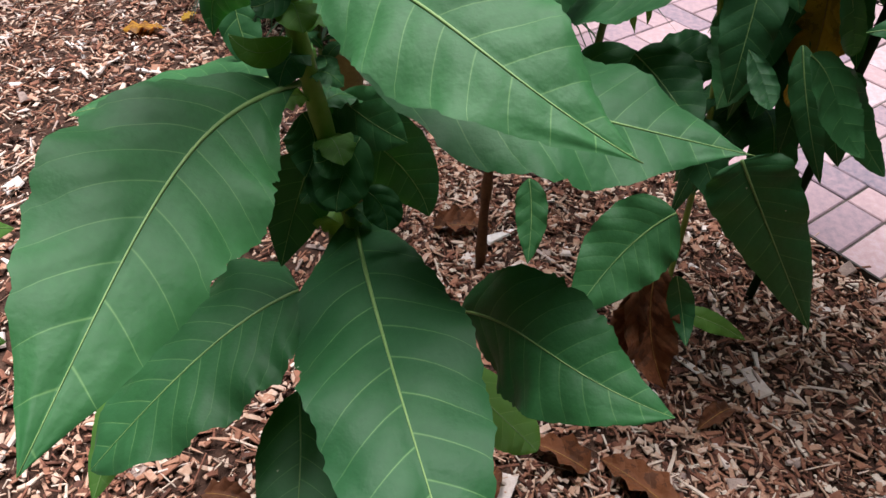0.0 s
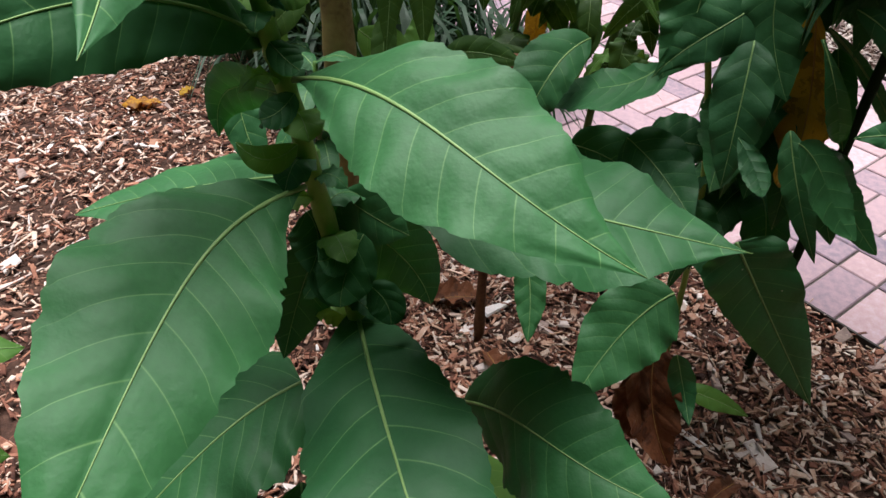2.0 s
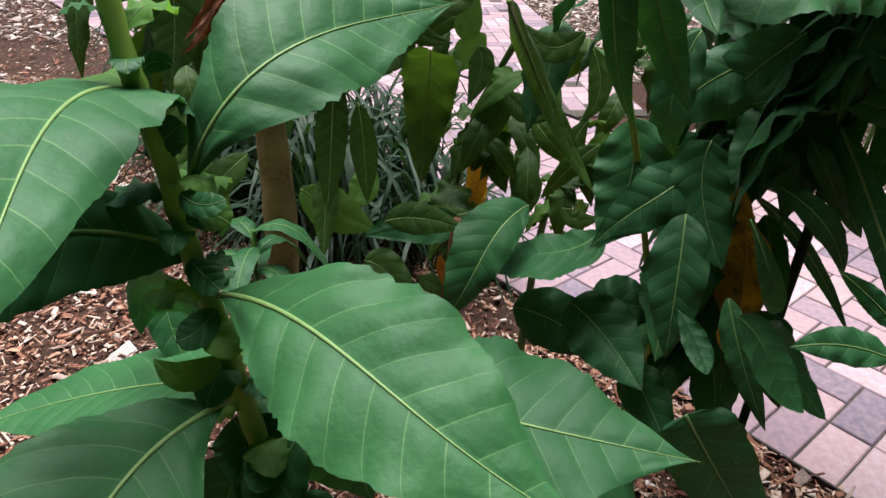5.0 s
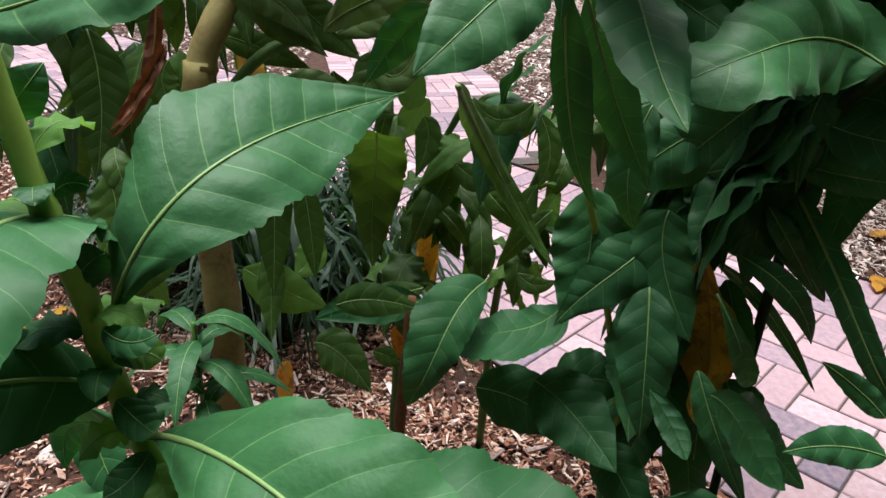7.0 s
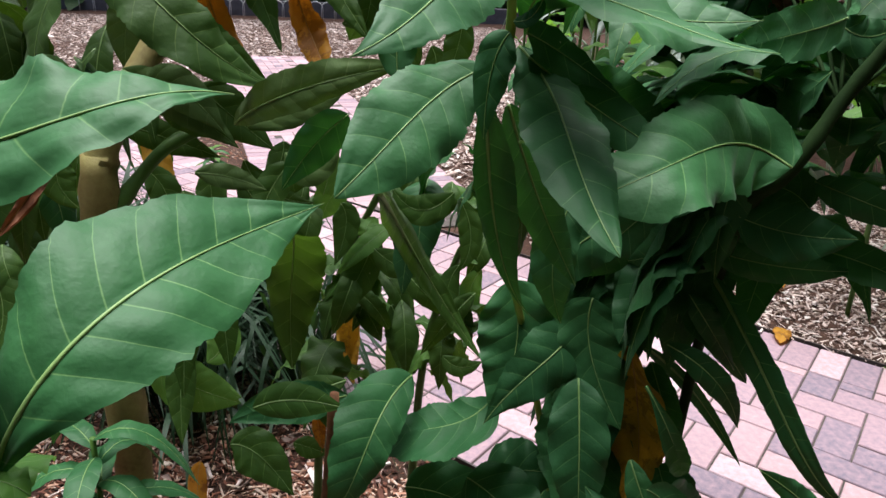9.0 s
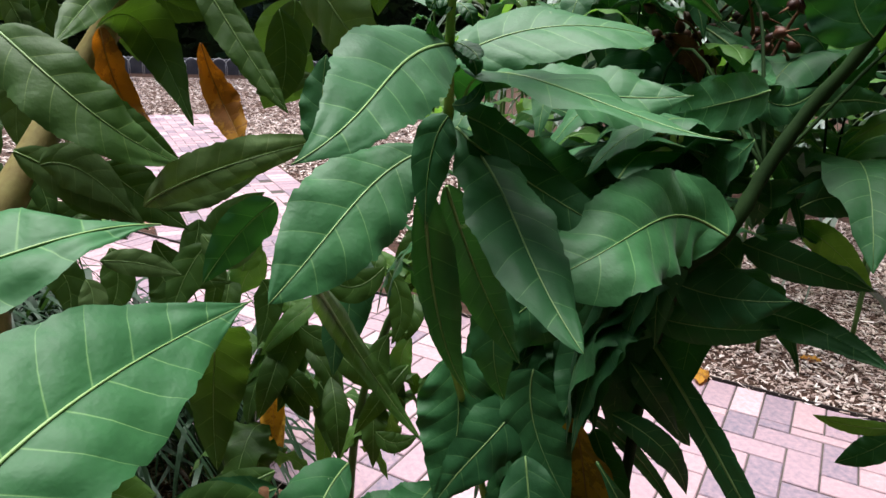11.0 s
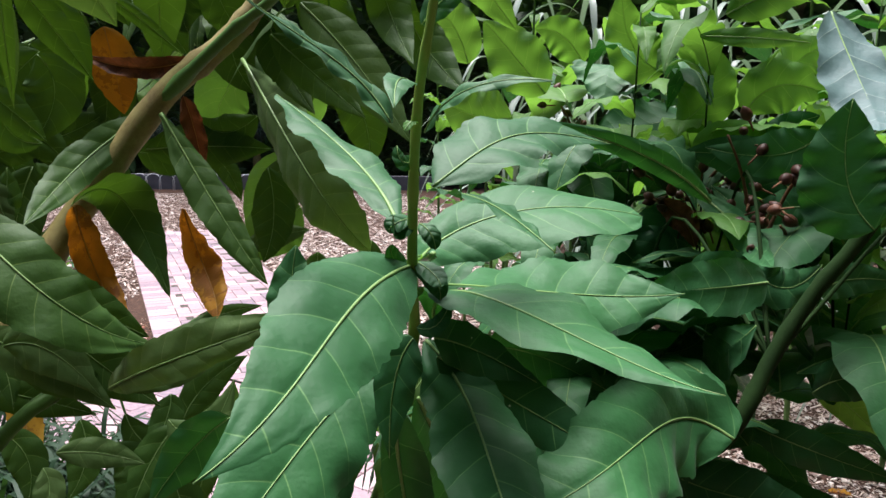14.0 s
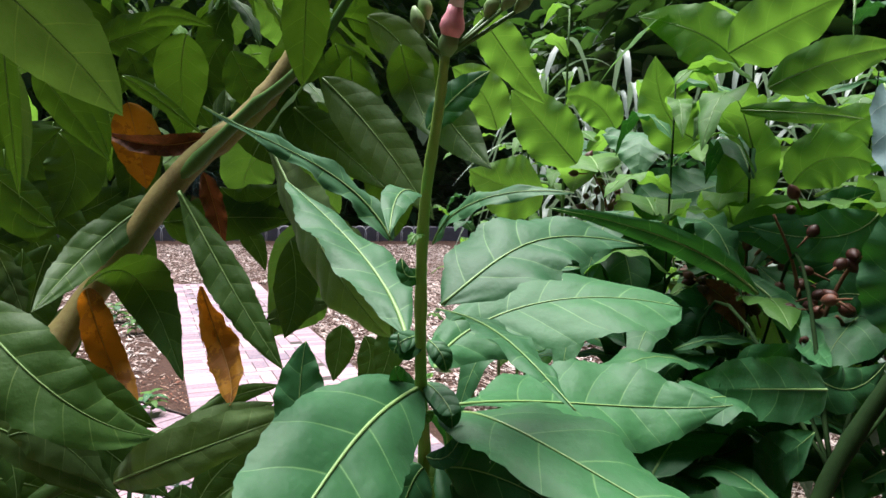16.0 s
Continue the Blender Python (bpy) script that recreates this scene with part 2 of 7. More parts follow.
def blade_mesh(centre, tangent, across, half_of, length, nu, nv, fold, curl, wave, seed, veins, rough, pucker):
    """A leaf blade along centre(u); across(u) points sideways and half_of(u) gives the two half widths. Returns vertices, faces, lf values and the rib line."""
    rng = random.Random(seed)
    f1, f2, p1, p2 = rng.uniform(4, 6), rng.uniform(9, 13), rng.uniform(0, 6), rng.uniform(0, 6)
    verts, lf, rib, faces = [], [], [], []
    for i in range(nu + 1):
        u = i / nu
        c, d = centre(u), tangent(u).normalized()
        s = across(u)
        s = (s - d * s.dot(d)).normalized()
        up = s.cross(d)
        pair = half_of(u) if 0 < u < 1 else (0.0, 0.0)
        pair = [max(h, 0.004 * (1 - u) * min(1, length / 0.3) + 0.0004) for h in pair]
        rib.append(c + up * 0.0006)
        for j in range(nv + 1):
            v = 2 * j / nv - 1
            e = abs(v)
            sg = 1 if v >= 0 else -1
            half = pair[0] if v < 0 else pair[1]
            w = half * v * (1 + (ragged(u, seed + 17 * sg, rough) - 1) * e ** 3)
            q = abs(half * v) / length
            ph = veins * u - 0.55 * veins * q - 1.1 * veins * q * q
            lift = abs(math.sin(math.pi * (ph + (0.3 if v < 0 else 0.0)))) ** 0.6
            z = half * (fold * e - curl * e * e) + wave * half * e * e * (math.sin(f2 * u * 2.2 + p1 * sg) + 0.6 * math.sin(f1 * u + p2 + sg)) \
                + pucker * length * (0.006 * lift * e ** 0.5 * (1.15 - e) + 0.010 * e * noise.noise(Vector((u * 5, v * 2.2, seed * 1.7)))) * min(1.0, half / (0.05 * length))
            verts.append(c + s * w * (1 - 0.15 * fold * e) + up * z)
            lf.append((ph, v, u))
    for i in range(nu):
        for j in range(nv):
            k = i * (nv + 1) + j
            faces.append((k, k + 1, k + nv + 2, k + nv + 1))
    return verts, faces, lf, rib


def outline(a, b):
    peak = (a / (a + b)) ** a * (b / (a + b)) ** b
    return lambda u: u ** a * (1 - u) ** b / peak


def blade_data(base, mid, tip, width, side, nu, nv, fold, curl, wave, a, b, seed, veins=11):
    """A leaf that bends once, from base through mid to tip."""
    base, mid, tip, side = Vector(base), Vector(mid), Vector(tip), Vector(side)
    ctrl = 2 * mid - (base + tip) / 2
    shape = outline(a, b)
    return blade_mesh(lambda u: base * (1 - u) ** 2 + ctrl * 2 * u * (1 - u) + tip * u * u, lambda u: (ctrl - base) * (1 - u) + (tip - ctrl) * u,
                      lambda u: side, lambda u: (0.5 * width * shape(u),) * 2, (mid - base).length + (tip - mid).length, nu, nv, fold, curl, wave, seed, veins, 0.6 + 5 * wave, 0.8)


LEAF_SEED = [0]


def finish_leaf(plant, kind, data):
    verts, faces, lf, rib = data
    ob = mesh_object("leaf", verts, faces, KIND[kind][0], plant, LEAF_LABEL.get(kind, ""))
    at = ob.data.attributes.new("lf", "FLOAT_VECTOR", "POINT")
    at.data.foreach_set("vector", [c for v in lf for c in v])
    length = (rib[-1] - rib[0]).length
    r = min(0.0034 * (length / 0.42) ** 1.7, 0.0036)
    n = len(rib) - 1
    v, f = tube_data(rib[::2], [r * (1 - 0.9 * i / n) ** 1.6 + 0.0003 for i in range(0, n + 1, 2)], 6)
    mesh_object("midrib", v, f, KIND[kind][1], ob)
    return ob


def leaf(plant, kind, base, mid, tip, width, side, fold=0.22, curl=0.25, wave=0.08, a=0.6, b=0.92, nu=34, nv=14):
    LEAF_SEED[0] += 1
    if kind == "BROWN":
        fold, curl, wave = 0.9, 0.2, 0.35
    elif kind in ("YELLOWBROWN",):
        fold, wave = 0.4, 0.22
    veins = max(4, min(11, round(36 * (Vector(tip) - Vector(base)).length)))
    return finish_leaf(plant, kind, blade_data(base, mid, tip, width, side, nu, nv, fold, curl, wave, a, b, LEAF_SEED[0], veins))


def blade(plant, kind, p0, p1, p2, p3, wide_l, wide_r, side0, side1, a=0.6, b=0.9, fold=0.16, curl=0.2, wave=0.08, rough=1.4, pucker=1.0):
    """A large leaf whose rib runs through four places; it turns from side0 at the base to side1 at the tip and may be uneven in width."""
    LEAF_SEED[0] += 1
    if kind in ("YELLOWBROWN", "ORANGE"):
        fold, wave, rough = 0.35, 0.16, 1.6
    elif kind == "BROWN":
        fold, curl, wave, rough = 1.0, 0.2, 0.3, 2.0
    p0, p1, p2, p3, side0, side1 = [Vector(p) for p in (p0, p1, p2, p3, side0, side1)]
    k1, k2, k3 = -5.5 * p0 + 9 * p1 - 4.5 * p2 + p3, 9 * p0 - 22.5 * p1 + 18 * p2 - 4.5 * p3, -4.5 * p0 + 13.5 * p1 - 13.5 * p2 + 4.5 * p3
    length = (p1 - p0).length + (p2 - p1).length + (p3 - p2).length
    shape = outline(a, b)
    data = blade_mesh(lambda u: p0 + k1 * u + k2 * u * u + k3 * u ** 3, lambda u: k1 + 2 * k2 * u + 3 * k3 * u * u, lambda u: side0.lerp(side1, u),
                      lambda u: (wide_l * shape(u), wide_r * shape(u)), length, 76, 24, fold, curl, wave, LEAF_SEED[0], max(6, min(11, round(30 * length))), rough, pucker)
    return finish_leaf(plant, kind, data)


def plant_root(name, place, label, category="plant", group=""):
    return tagged(new(name), label, category, group)


# ---- ground ----
def flat(name, pts, z, material, label, category):
    ob = mesh_object(name, [(x, y, z) for x, y in pts], [tuple(range(len(pts)))], material, None, "", False)
    return tagged(ob, label, category, kind="structure")


ground = flat("ground", [(-400, -400), (400, -400), (400, 400), (-400, 400)], -0.012, SOIL, "dark garden soil under wood chip mulch", "ground")
ALONG, ACROSS = Vector((0.72, -0.694)).normalized(), Vector((0.694, 0.72)).normalized()
NEAR_EDGE, FAR_EDGE = 1.932, 3.508


def on_path(x, y):
    n = x * ACROSS.x + y * ACROSS.y
    return NEAR_EDGE < n < FAR_EDGE


def corner(a, n):
    return ALONG.x * a + ACROSS.x * n, ALONG.y * a + ACROSS.y * n


path = flat("path", [corner(-14, NEAR_EDGE), corner(10, NEAR_EDGE), corner(10, FAR_EDGE), corner(-14, FAR_EDGE)], -0.006, JOINT, "red and purple brick paved garden path", "path")

# ---- plants ----
plant_a = plant_root("tobacco_plant", (0.1, 0.74, 0), "tall tobacco plant with broad blue-green leaves in mulch", "plant", "tobacco plants")
stem(plant_a, [(0.15, 0.74, -0.02), (0.135, 0.745, 0.5), (0.085, 0.755, 0.78), (0.06, 0.755, 0.93), (0.046, 0.755, 1.0), (0.036, 0.755, 1.09), (0.024, 0.755, 1.15), (0.012, 0.757, 1.22), (-0.01, 0.765, 1.42)], 0.013, 0.009, STEM_YOUNG)
plant_b = plant_root("tobacco_plant", (0.45, 0.95, 0), "slender tobacco plant with a pink flower on top", "plant", "tobacco plants")
stem(plant_b, [(0.70, 1.33, -0.02), (0.66, 1.31, 0.5), (0.575, 1.27, 0.863), (0.511, 1.2, 1.058), (0.465, 1.11, 1.198), (0.442, 1.02, 1.296), (0.447, 0.975, 1.36), (0.441, 0.953, 1.424), (0.437, 0.932, 1.492), (0.435, 0.907, 1.548), (0.439, 0.889, 1.598), (0.4407, 0.879, 1.628)], 0.0065, 0.0026, STEM_YOUNG)
plant_c = plant_root("tobacco_plant", (0.8, 1.1, 0), "leaning tobacco plant with dark hanging leaves and brown seed pods", "plant", "tobacco plants")
stem(plant_c, [(0.90, 1.36, -0.02), (0.89, 1.34, 0.5), (0.86, 1.27, 0.9), (0.80, 1.13, 1.14), (0.807, 1.062, 1.218), (0.853, 1.066, 1.301), (0.893, 1.059, 1.373), (0.934, 1.042, 1.445), (1.03, 1.02, 1.65), (1.1, 1.03, 1.95)], 0.0095, 0.0075, STEM_SHADED)
plant_d = plant_root("tree_tobacco", (-0.1, 1.4, 0), "old woody tobacco shrub with green and orange leaves", "shrub")
stem(plant_d, [(-0.11, 1.42, -0.02), (-0.10, 1.41, 0.4), (-0.091, 1.407, 0.7), (-0.10, 1.42, 0.95), (-0.088, 1.44, 1.13)], 0.036, 0.026, STEM_WOODY)
stem(plant_d, [(-0.09, 1.437, 1.10), (-0.07, 1.455, 1.17), (0.02, 1.55, 1.34), (0.098, 1.568, 1.458), (0.188, 1.571, 1.581), (0.276, 1.577, 1.661), (0.337, 1.581, 1.741), (0.374, 1.576, 1.816), (0.45, 1.57, 2.0)], 0.0255, 0.012, STEM_WOODY, "limb")

# ---- the placed leaves ----
blade(plant_a, GREEN, (0.081, 0.717, 0.843), (0.034, 0.608, 0.851), (0.023, 0.471, 0.834), (0.022, 0.271, 0.778), 0.093, 0.104, (-0.741, 0.539, 0.399), (-0.922, -0.114, 0.371), a=1.25, b=1.05, pucker=1.3)
blade(plant_a, GREEN, (0.073, 0.740, 0.958), (0.189, 0.661, 0.989), (0.296, 0.587, 0.970), (0.425, 0.538, 0.923), 0.090, 0.076, (-0.346, -0.871, -0.349), (-0.355, -0.785, -0.507), a=1.30, b=1.32, pucker=1.4)
blade(plant_a, GREEN, (0.111, 0.772, 0.855), (0.298, 0.737, 0.848), (0.438, 0.720, 0.839), (0.561, 0.712, 0.829), 0.111, 0.108, (-0.198, -0.980, 0.026), (-0.075, -0.892, -0.447), a=1.08, b=1.56)
blade(plant_a, GREEN, (0.113, 0.767, 0.619), (0.183, 0.605, 0.645), (0.259, 0.451, 0.656), (0.342, 0.307, 0.607), 0.094, 0.100, (-0.903, -0.398, -0.161), (-0.836, -0.548, 0.024), a=0.82, b=0.75)
blade(plant_a, GREEN, (0.275, 0.709, 0.528), (0.349, 0.647, 0.579), (0.423, 0.592, 0.592), (0.538, 0.561, 0.576), 0.085, 0.084, (0.275, -0.542, -0.794), (-0.173, -0.903, -0.393), a=0.75, b=0.98)
blade(plant_a, GREEN, (0.049, 0.699, 0.527), (-0.028, 0.630, 0.500), (-0.094, 0.541, 0.460), (-0.158, 0.450, 0.403), 0.121, 0.124, (-0.559, 0.828, 0.042), (-0.725, 0.669, -0.164), a=0.39, b=0.68)
leaf(plant_a, GREEN, (0.056, 0.632, 0.388), (0.098, 0.503, 0.363), (0.113, 0.409, 0.341), 0.127, (-0.969, -0.249, 0.000), wave=.04)
leaf(plant_a, BRIGHT, (0.229, 0.724, 0.412), (0.352, 0.664, 0.360), (0.407, 0.631, 0.341), 0.103, (-0.467, -0.884, 0.000), wave=.04)
leaf(plant_a, BRIGHT, (-0.138, 0.696, 0.432), (-0.168, 0.558, 0.386), (-0.172, 0.439, 0.333), 0.098, (-0.991, 0.131, 0.000), wave=.04)
leaf(plant_a, BRIGHT, (-0.149, 0.414, 0.867), (-0.104, 0.424, 0.856), (-0.073, 0.446, 0.840), 0.053, (0.377, -0.926, 0.000), wave=.04)
leaf(plant_a, BRIGHT, (-0.211, 0.395, 0.753), (-0.156, 0.404, 0.732), (-0.121, 0.421, 0.709), 0.055, (0.276, -0.961, 0.000), wave=.04)
leaf(plant_a, GREEN, (0.048, 0.774, 0.816), (-0.103, 0.783, 0.772), (-0.237, 0.733, 0.746), 0.155, (-0.140, 0.990, 0.000), wave=.04)
leaf(plant_a, GREEN, (0.071, 0.757, 0.717), (0.043, 0.752, 0.648), (0.021, 0.714, 0.553), 0.096, (-0.944, -0.102, 0.314), wave=.04)
blade(plant_a, GREEN, (0.030, 0.807, 1.125), (0.012, 0.687, 1.169), (0.042, 0.556, 1.153), (0.090, 0.411, 1.124), 0.065, 0.066, (-0.951, 0.254, -0.176), (-0.659, -0.306, 0.687), a=0.60, b=1.18)
blade(plant_a, GREEN, (0.038, 0.776, 0.979), (-0.018, 0.677, 1.054), (-0.064, 0.566, 1.078), (-0.092, 0.444, 1.075), 0.062, 0.062, (-0.333, 0.784, 0.525), (-0.502, 0.017, 0.865), a=0.75, b=0.82)
blade(plant_a, GREEN, (0.037, 0.778, 1.034), (0.111, 0.785, 1.162), (0.184, 0.890, 1.191), (0.277, 1.004, 1.196), 0.077, 0.067, (0.741, -0.486, -0.463), (0.505, -0.477, -0.719), a=1.64, b=1.50, wave=0.08, pucker=1.35)
blade(plant_a, GREEN, (0.037, 0.682, 1.307), (0.145, 0.646, 1.337), (0.208, 0.649, 1.358), (0.251, 0.688, 1.356), 0.044, 0.031, (-0.143, -0.731, -0.667), (0.725, -0.628, -0.282), a=0.79, b=1.38, wave=0.10, rough=1.6, pucker=1.9)
leaf(plant_a, GREEN, (0.071, 0.777, 0.774), (0.160, 0.820, 0.678), (0.207, 0.818, 0.592), 0.109, (-0.648, -0.475, -0.595), wave=.04)
leaf(plant_a, GREEN, (0.056, 0.752, 0.934), (-0.048, 0.828, 0.891), (-0.075, 0.835, 0.821), 0.066, (-0.603, 0.127, 0.788), wave=.04)
blade(plant_b, GREEN, (0.463, 1.005, 1.353), (0.490, 0.954, 1.309), (0.495, 0.883, 1.268), (0.507, 0.798, 1.222), 0.039, 0.043, (-0.766, -0.622, -0.162), (-0.980, -0.185, -0.078), a=0.63, b=0.81)
blade(plant_b, GREEN, (0.443, 0.994, 1.338), (0.391, 0.978, 1.315), (0.346, 0.933, 1.284), (0.292, 0.878, 1.242), 0.047, 0.045, (-0.201, 0.732, 0.651), (-0.703, 0.205, 0.681), a=1.04, b=0.86)
blade(plant_b, GREEN, (0.441, 0.953, 1.426), (0.390, 0.877, 1.416), (0.353, 0.808, 1.393), (0.307, 0.755, 1.368), 0.037, 0.040, (-0.636, 0.535, 0.556), (-0.603, 0.459, 0.652), a=0.68, b=1.14)
blade(plant_b, GREEN, (0.470, 0.973, 1.406), (0.557, 1.026, 1.388), (0.635, 1.029, 1.380), (0.707, 1.011, 1.384), 0.056, 0.048, (0.673, -0.739, -0.018), (-0.080, -0.655, -0.752), a=1.25, b=1.37)
blade(plant_b, GREEN, (0.471, 1.007, 1.364), (0.484, 0.949, 1.405), (0.540, 0.870, 1.389), (0.599, 0.796, 1.373), 0.053, 0.039, (-0.956, 0.292, -0.030), (-0.794, -0.605, 0.061), a=1.21, b=1.37)
leaf(plant_b, GREEN, (0.468, 0.982, 1.346), (0.545, 0.987, 1.296), (0.618, 0.961, 1.255), 0.061, (-0.513, -0.419, -0.750))
blade(plant_b, GREEN, (0.435, 1.007, 1.308), (0.450, 1.035, 1.212), (0.474, 1.046, 1.112), (0.521, 1.081, 1.027), 0.028, 0.018, (-0.984, 0.172, -0.051), (-0.835, 0.429, -0.344), a=1.04, b=1.76)
leaf(plant_b, GREEN, (0.463, 1.032, 1.293), (0.521, 1.086, 1.170), (0.579, 1.095, 1.059), 0.061, (-0.844, -0.236, -0.482))
blade(plant_b, GREEN, (0.435, 0.986, 1.453), (0.421, 1.058, 1.487), (0.390, 1.135, 1.522), (0.345, 1.213, 1.562), 0.034, 0.029, (0.986, -0.021, 0.163), (0.741, 0.611, -0.279), a=0.88, b=0.71, wave=0.14, rough=1.8)
blade(plant_b, GREEN, (0.413, 0.885, 1.528), (0.388, 0.890, 1.558), (0.356, 0.869, 1.576), (0.325, 0.825, 1.590), 0.012, 0.012, (0.790, 0.605, 0.101), (-0.572, 0.481, 0.664), a=0.45, b=1.06, wave=0.2, rough=2.0)
leaf(plant_b, GREEN, (0.430, 0.903, 1.553), (0.416, 0.875, 1.553), (0.407, 0.835, 1.535), 0.019, (-0.924, 0.232, 0.304))
blade(plant_b, GREEN, (0.447, 0.914, 1.487), (0.491, 0.937, 1.514), (0.536, 0.958, 1.525), (0.602, 0.967, 1.518), 0.039, 0.035, (0.566, -0.757, -0.326), (-0.086, -0.809, -0.581), a=0.88, b=1.18, wave=0.12, rough=1.8)
blade(plant_b, GREEN, (0.444, 0.928, 1.523), (0.453, 0.901, 1.543), (0.475, 0.878, 1.554), (0.508, 0.860, 1.555), 0.008, 0.009, (-0.106, -0.632, -0.767), (-0.366, -0.784, -0.501), a=0.67, b=0.85, wave=0.2, rough=2.0)
blade(plant_b, GREEN, (0.465, 0.990, 1.428), (0.496, 1.151, 1.406), (0.585, 1.188, 1.438), (0.745, 1.164, 1.438), 0.052, 0.072, (0.887, -0.162, -0.431), (-0.218, -0.924, -0.314), a=1.82, b=0.48, wave=0.05)
blade(plant_b, GREEN, (0.443, 0.909, 1.485), (0.461, 0.867, 1.484), (0.471, 0.823, 1.477), (0.481, 0.781, 1.463), 0.016, 0.015, (-0.879, -0.474, 0.050), (-0.872, -0.386, 0.300), a=0.64, b=0.94, wave=0.16, rough=2.0)
leaf(plant_b, GREEN, (0.435, 0.901, 1.590), (0.451, 0.896, 1.609), (0.468, 0.890, 1.622), 0.020, (0.557, -0.399, -0.729))
leaf(plant_b, GREEN, (0.357, 1.157, 1.298), (0.357, 1.178, 1.357), (0.363, 1.191, 1.407), 0.055, (0.935, -0.351, 0.060))
leaf(plant_b, GREEN, (0.301, 1.063, 1.274), (0.263, 1.084, 1.234), (0.227, 1.088, 1.184), 0.048, (-0.757, 0.097, 0.646))
blade(plant_c, GREEN, (0.777, 1.017, 1.234), (0.713, 1.018, 1.260), (0.629, 0.959, 1.260), (0.540, 0.935, 1.229), 0.058, 0.052, (0.700, 0.250, 0.669), (-0.098, 0.865, 0.492), a=0.28, b=0.27, wave=0.14, pucker=1.6)
blade(plant_c, GREEN, (0.809, 1.180, 1.028), (0.863, 1.080, 0.910), (0.915, 1.030, 0.812), (0.992, 1.020, 0.746), 0.021, 0.020, (-0.761, 0.220, -0.611), (-0.462, 0.245, -0.852), a=0.39, b=0.95)
leaf(plant_c, GREEN, (0.778, 1.242, 1.012), (0.831, 1.174, 0.935), (0.884, 1.164, 0.864), 0.047, (-0.776, 0.124, -0.618), wave=.12)
blade(plant_c, YELLOWBROWN, (0.695, 1.167, 0.929), (0.743, 1.213, 0.805), (0.758, 1.206, 0.702), (0.728, 1.133, 0.658), 0.055, 0.056, (-0.552, 0.815, 0.175), (-0.345, 0.259, -0.902), a=0.71, b=0.65)
leaf(plant_c, GREEN, (0.624, 1.163, 0.881), (0.616, 1.101, 0.797), (0.613, 1.060, 0.688), 0.089, (-0.966, 0.246, -0.078), wave=.12)
blade(plant_c, GREEN, (0.751, 1.085, 0.746), (0.788, 1.103, 0.694), (0.833, 1.097, 0.638), (0.883, 1.072, 0.587), 0.033, 0.034, (-0.622, -0.399, -0.674), (-0.740, -0.449, -0.501), a=0.51, b=0.71)
leaf(plant_c, GREEN, (0.646, 1.006, 0.627), (0.700, 0.990, 0.547), (0.856, 0.984, 0.312), 0.140, (-0.830, -0.104, -0.548), wave=.12)
blade(plant_c, GREEN, (0.395, 1.294, 0.811), (0.345, 1.218, 0.794), (0.312, 1.166, 0.744), (0.273, 1.148, 0.664), 0.040, 0.061, (-0.656, 0.493, 0.572), (-0.851, -0.280, 0.444), a=0.57, b=0.74)
leaf(plant_c, GREEN, (0.579, 1.003, 0.513), (0.508, 0.963, 0.449), (0.439, 0.879, 0.358), 0.146, (-0.807, 0.483, 0.340), wave=.12)
leaf(plant_c, GREEN, (0.335, 1.117, 0.455), (0.350, 1.071, 0.400), (0.355, 1.013, 0.340), 0.062, (-0.992, -0.076, -0.101), wave=.12)
leaf(plant_c, GREEN, (0.605, 0.969, 0.407), (0.631, 0.960, 0.336), (0.645, 0.912, 0.298), 0.047, (-0.944, -0.031, -0.328), wave=.12)
leaf(plant_c, BROWN, (0.581, 1.026, 0.386), (0.593, 0.971, 0.267), (0.641, 0.914, 0.168), 0.109, (-0.965, -0.014, -0.261), wave=.12)
leaf(plant_c, BROWN, (0.558, 0.991, 0.345), (0.554, 0.972, 0.258), (0.578, 0.955, 0.183), 0.070, (-0.986, 0.082, -0.142), wave=.12)
leaf(plant_c, BRIGHT, (0.638, 0.993, 0.299), (0.694, 0.975, 0.302), (0.764, 0.980, 0.264), 0.040, (-0.260, -0.666, -0.700), wave=.12)
blade(plant_c, GREEN, (0.650, 1.254, 0.920), (0.596, 1.213, 0.889), (0.539, 1.185, 0.855), (0.490, 1.164, 0.807), 0.047, 0.047, (-0.673, 0.270, 0.689), (-0.797, 0.243, 0.553), a=0.57, b=1.19)
leaf(plant_c, GREEN, (0.798, 1.117, 1.459), (0.712, 1.118, 1.509), (0.583, 1.122, 1.541), 0.027, (0.351, -0.124, 0.928), wave=.12)
leaf(plant_c, BRIGHT, (0.883, 1.239, 1.678), (0.899, 1.161, 1.694), (0.911, 1.082, 1.696), 0.053, (0.314, -0.052, -0.948), wave=.12)
leaf(plant_c, BRIGHT, (0.861, 1.257, 1.654), (0.901, 1.193, 1.645), (0.929, 1.145, 1.635), 0.024, (-0.025, 0.148, -0.989), wave=.12)
leaf(plant_c, BRIGHT, (0.869, 1.299, 1.727), (0.887, 1.221, 1.747), (0.930, 1.181, 1.770), 0.082, (0.452, -0.088, -0.887), wave=.12)
leaf(plant_c, BRIGHT, (0.592, 1.452, 1.798), (0.634, 1.455, 1.741), (0.687, 1.449, 1.677), 0.061, (-0.745, 0.319, -0.585), wave=.12)
leaf(plant_c, BRIGHT, (0.803, 1.626, 1.603), (0.747, 1.642, 1.668), (0.694, 1.651, 1.724), 0.102, (0.680, -0.291, 0.673), wave=.12)
leaf(plant_c, GREEN, (0.880, 0.983, 1.445), (0.861, 1.002, 1.492), (0.856, 0.999, 1.564), 0.090, (0.710, -0.666, 0.227), wave=.12)
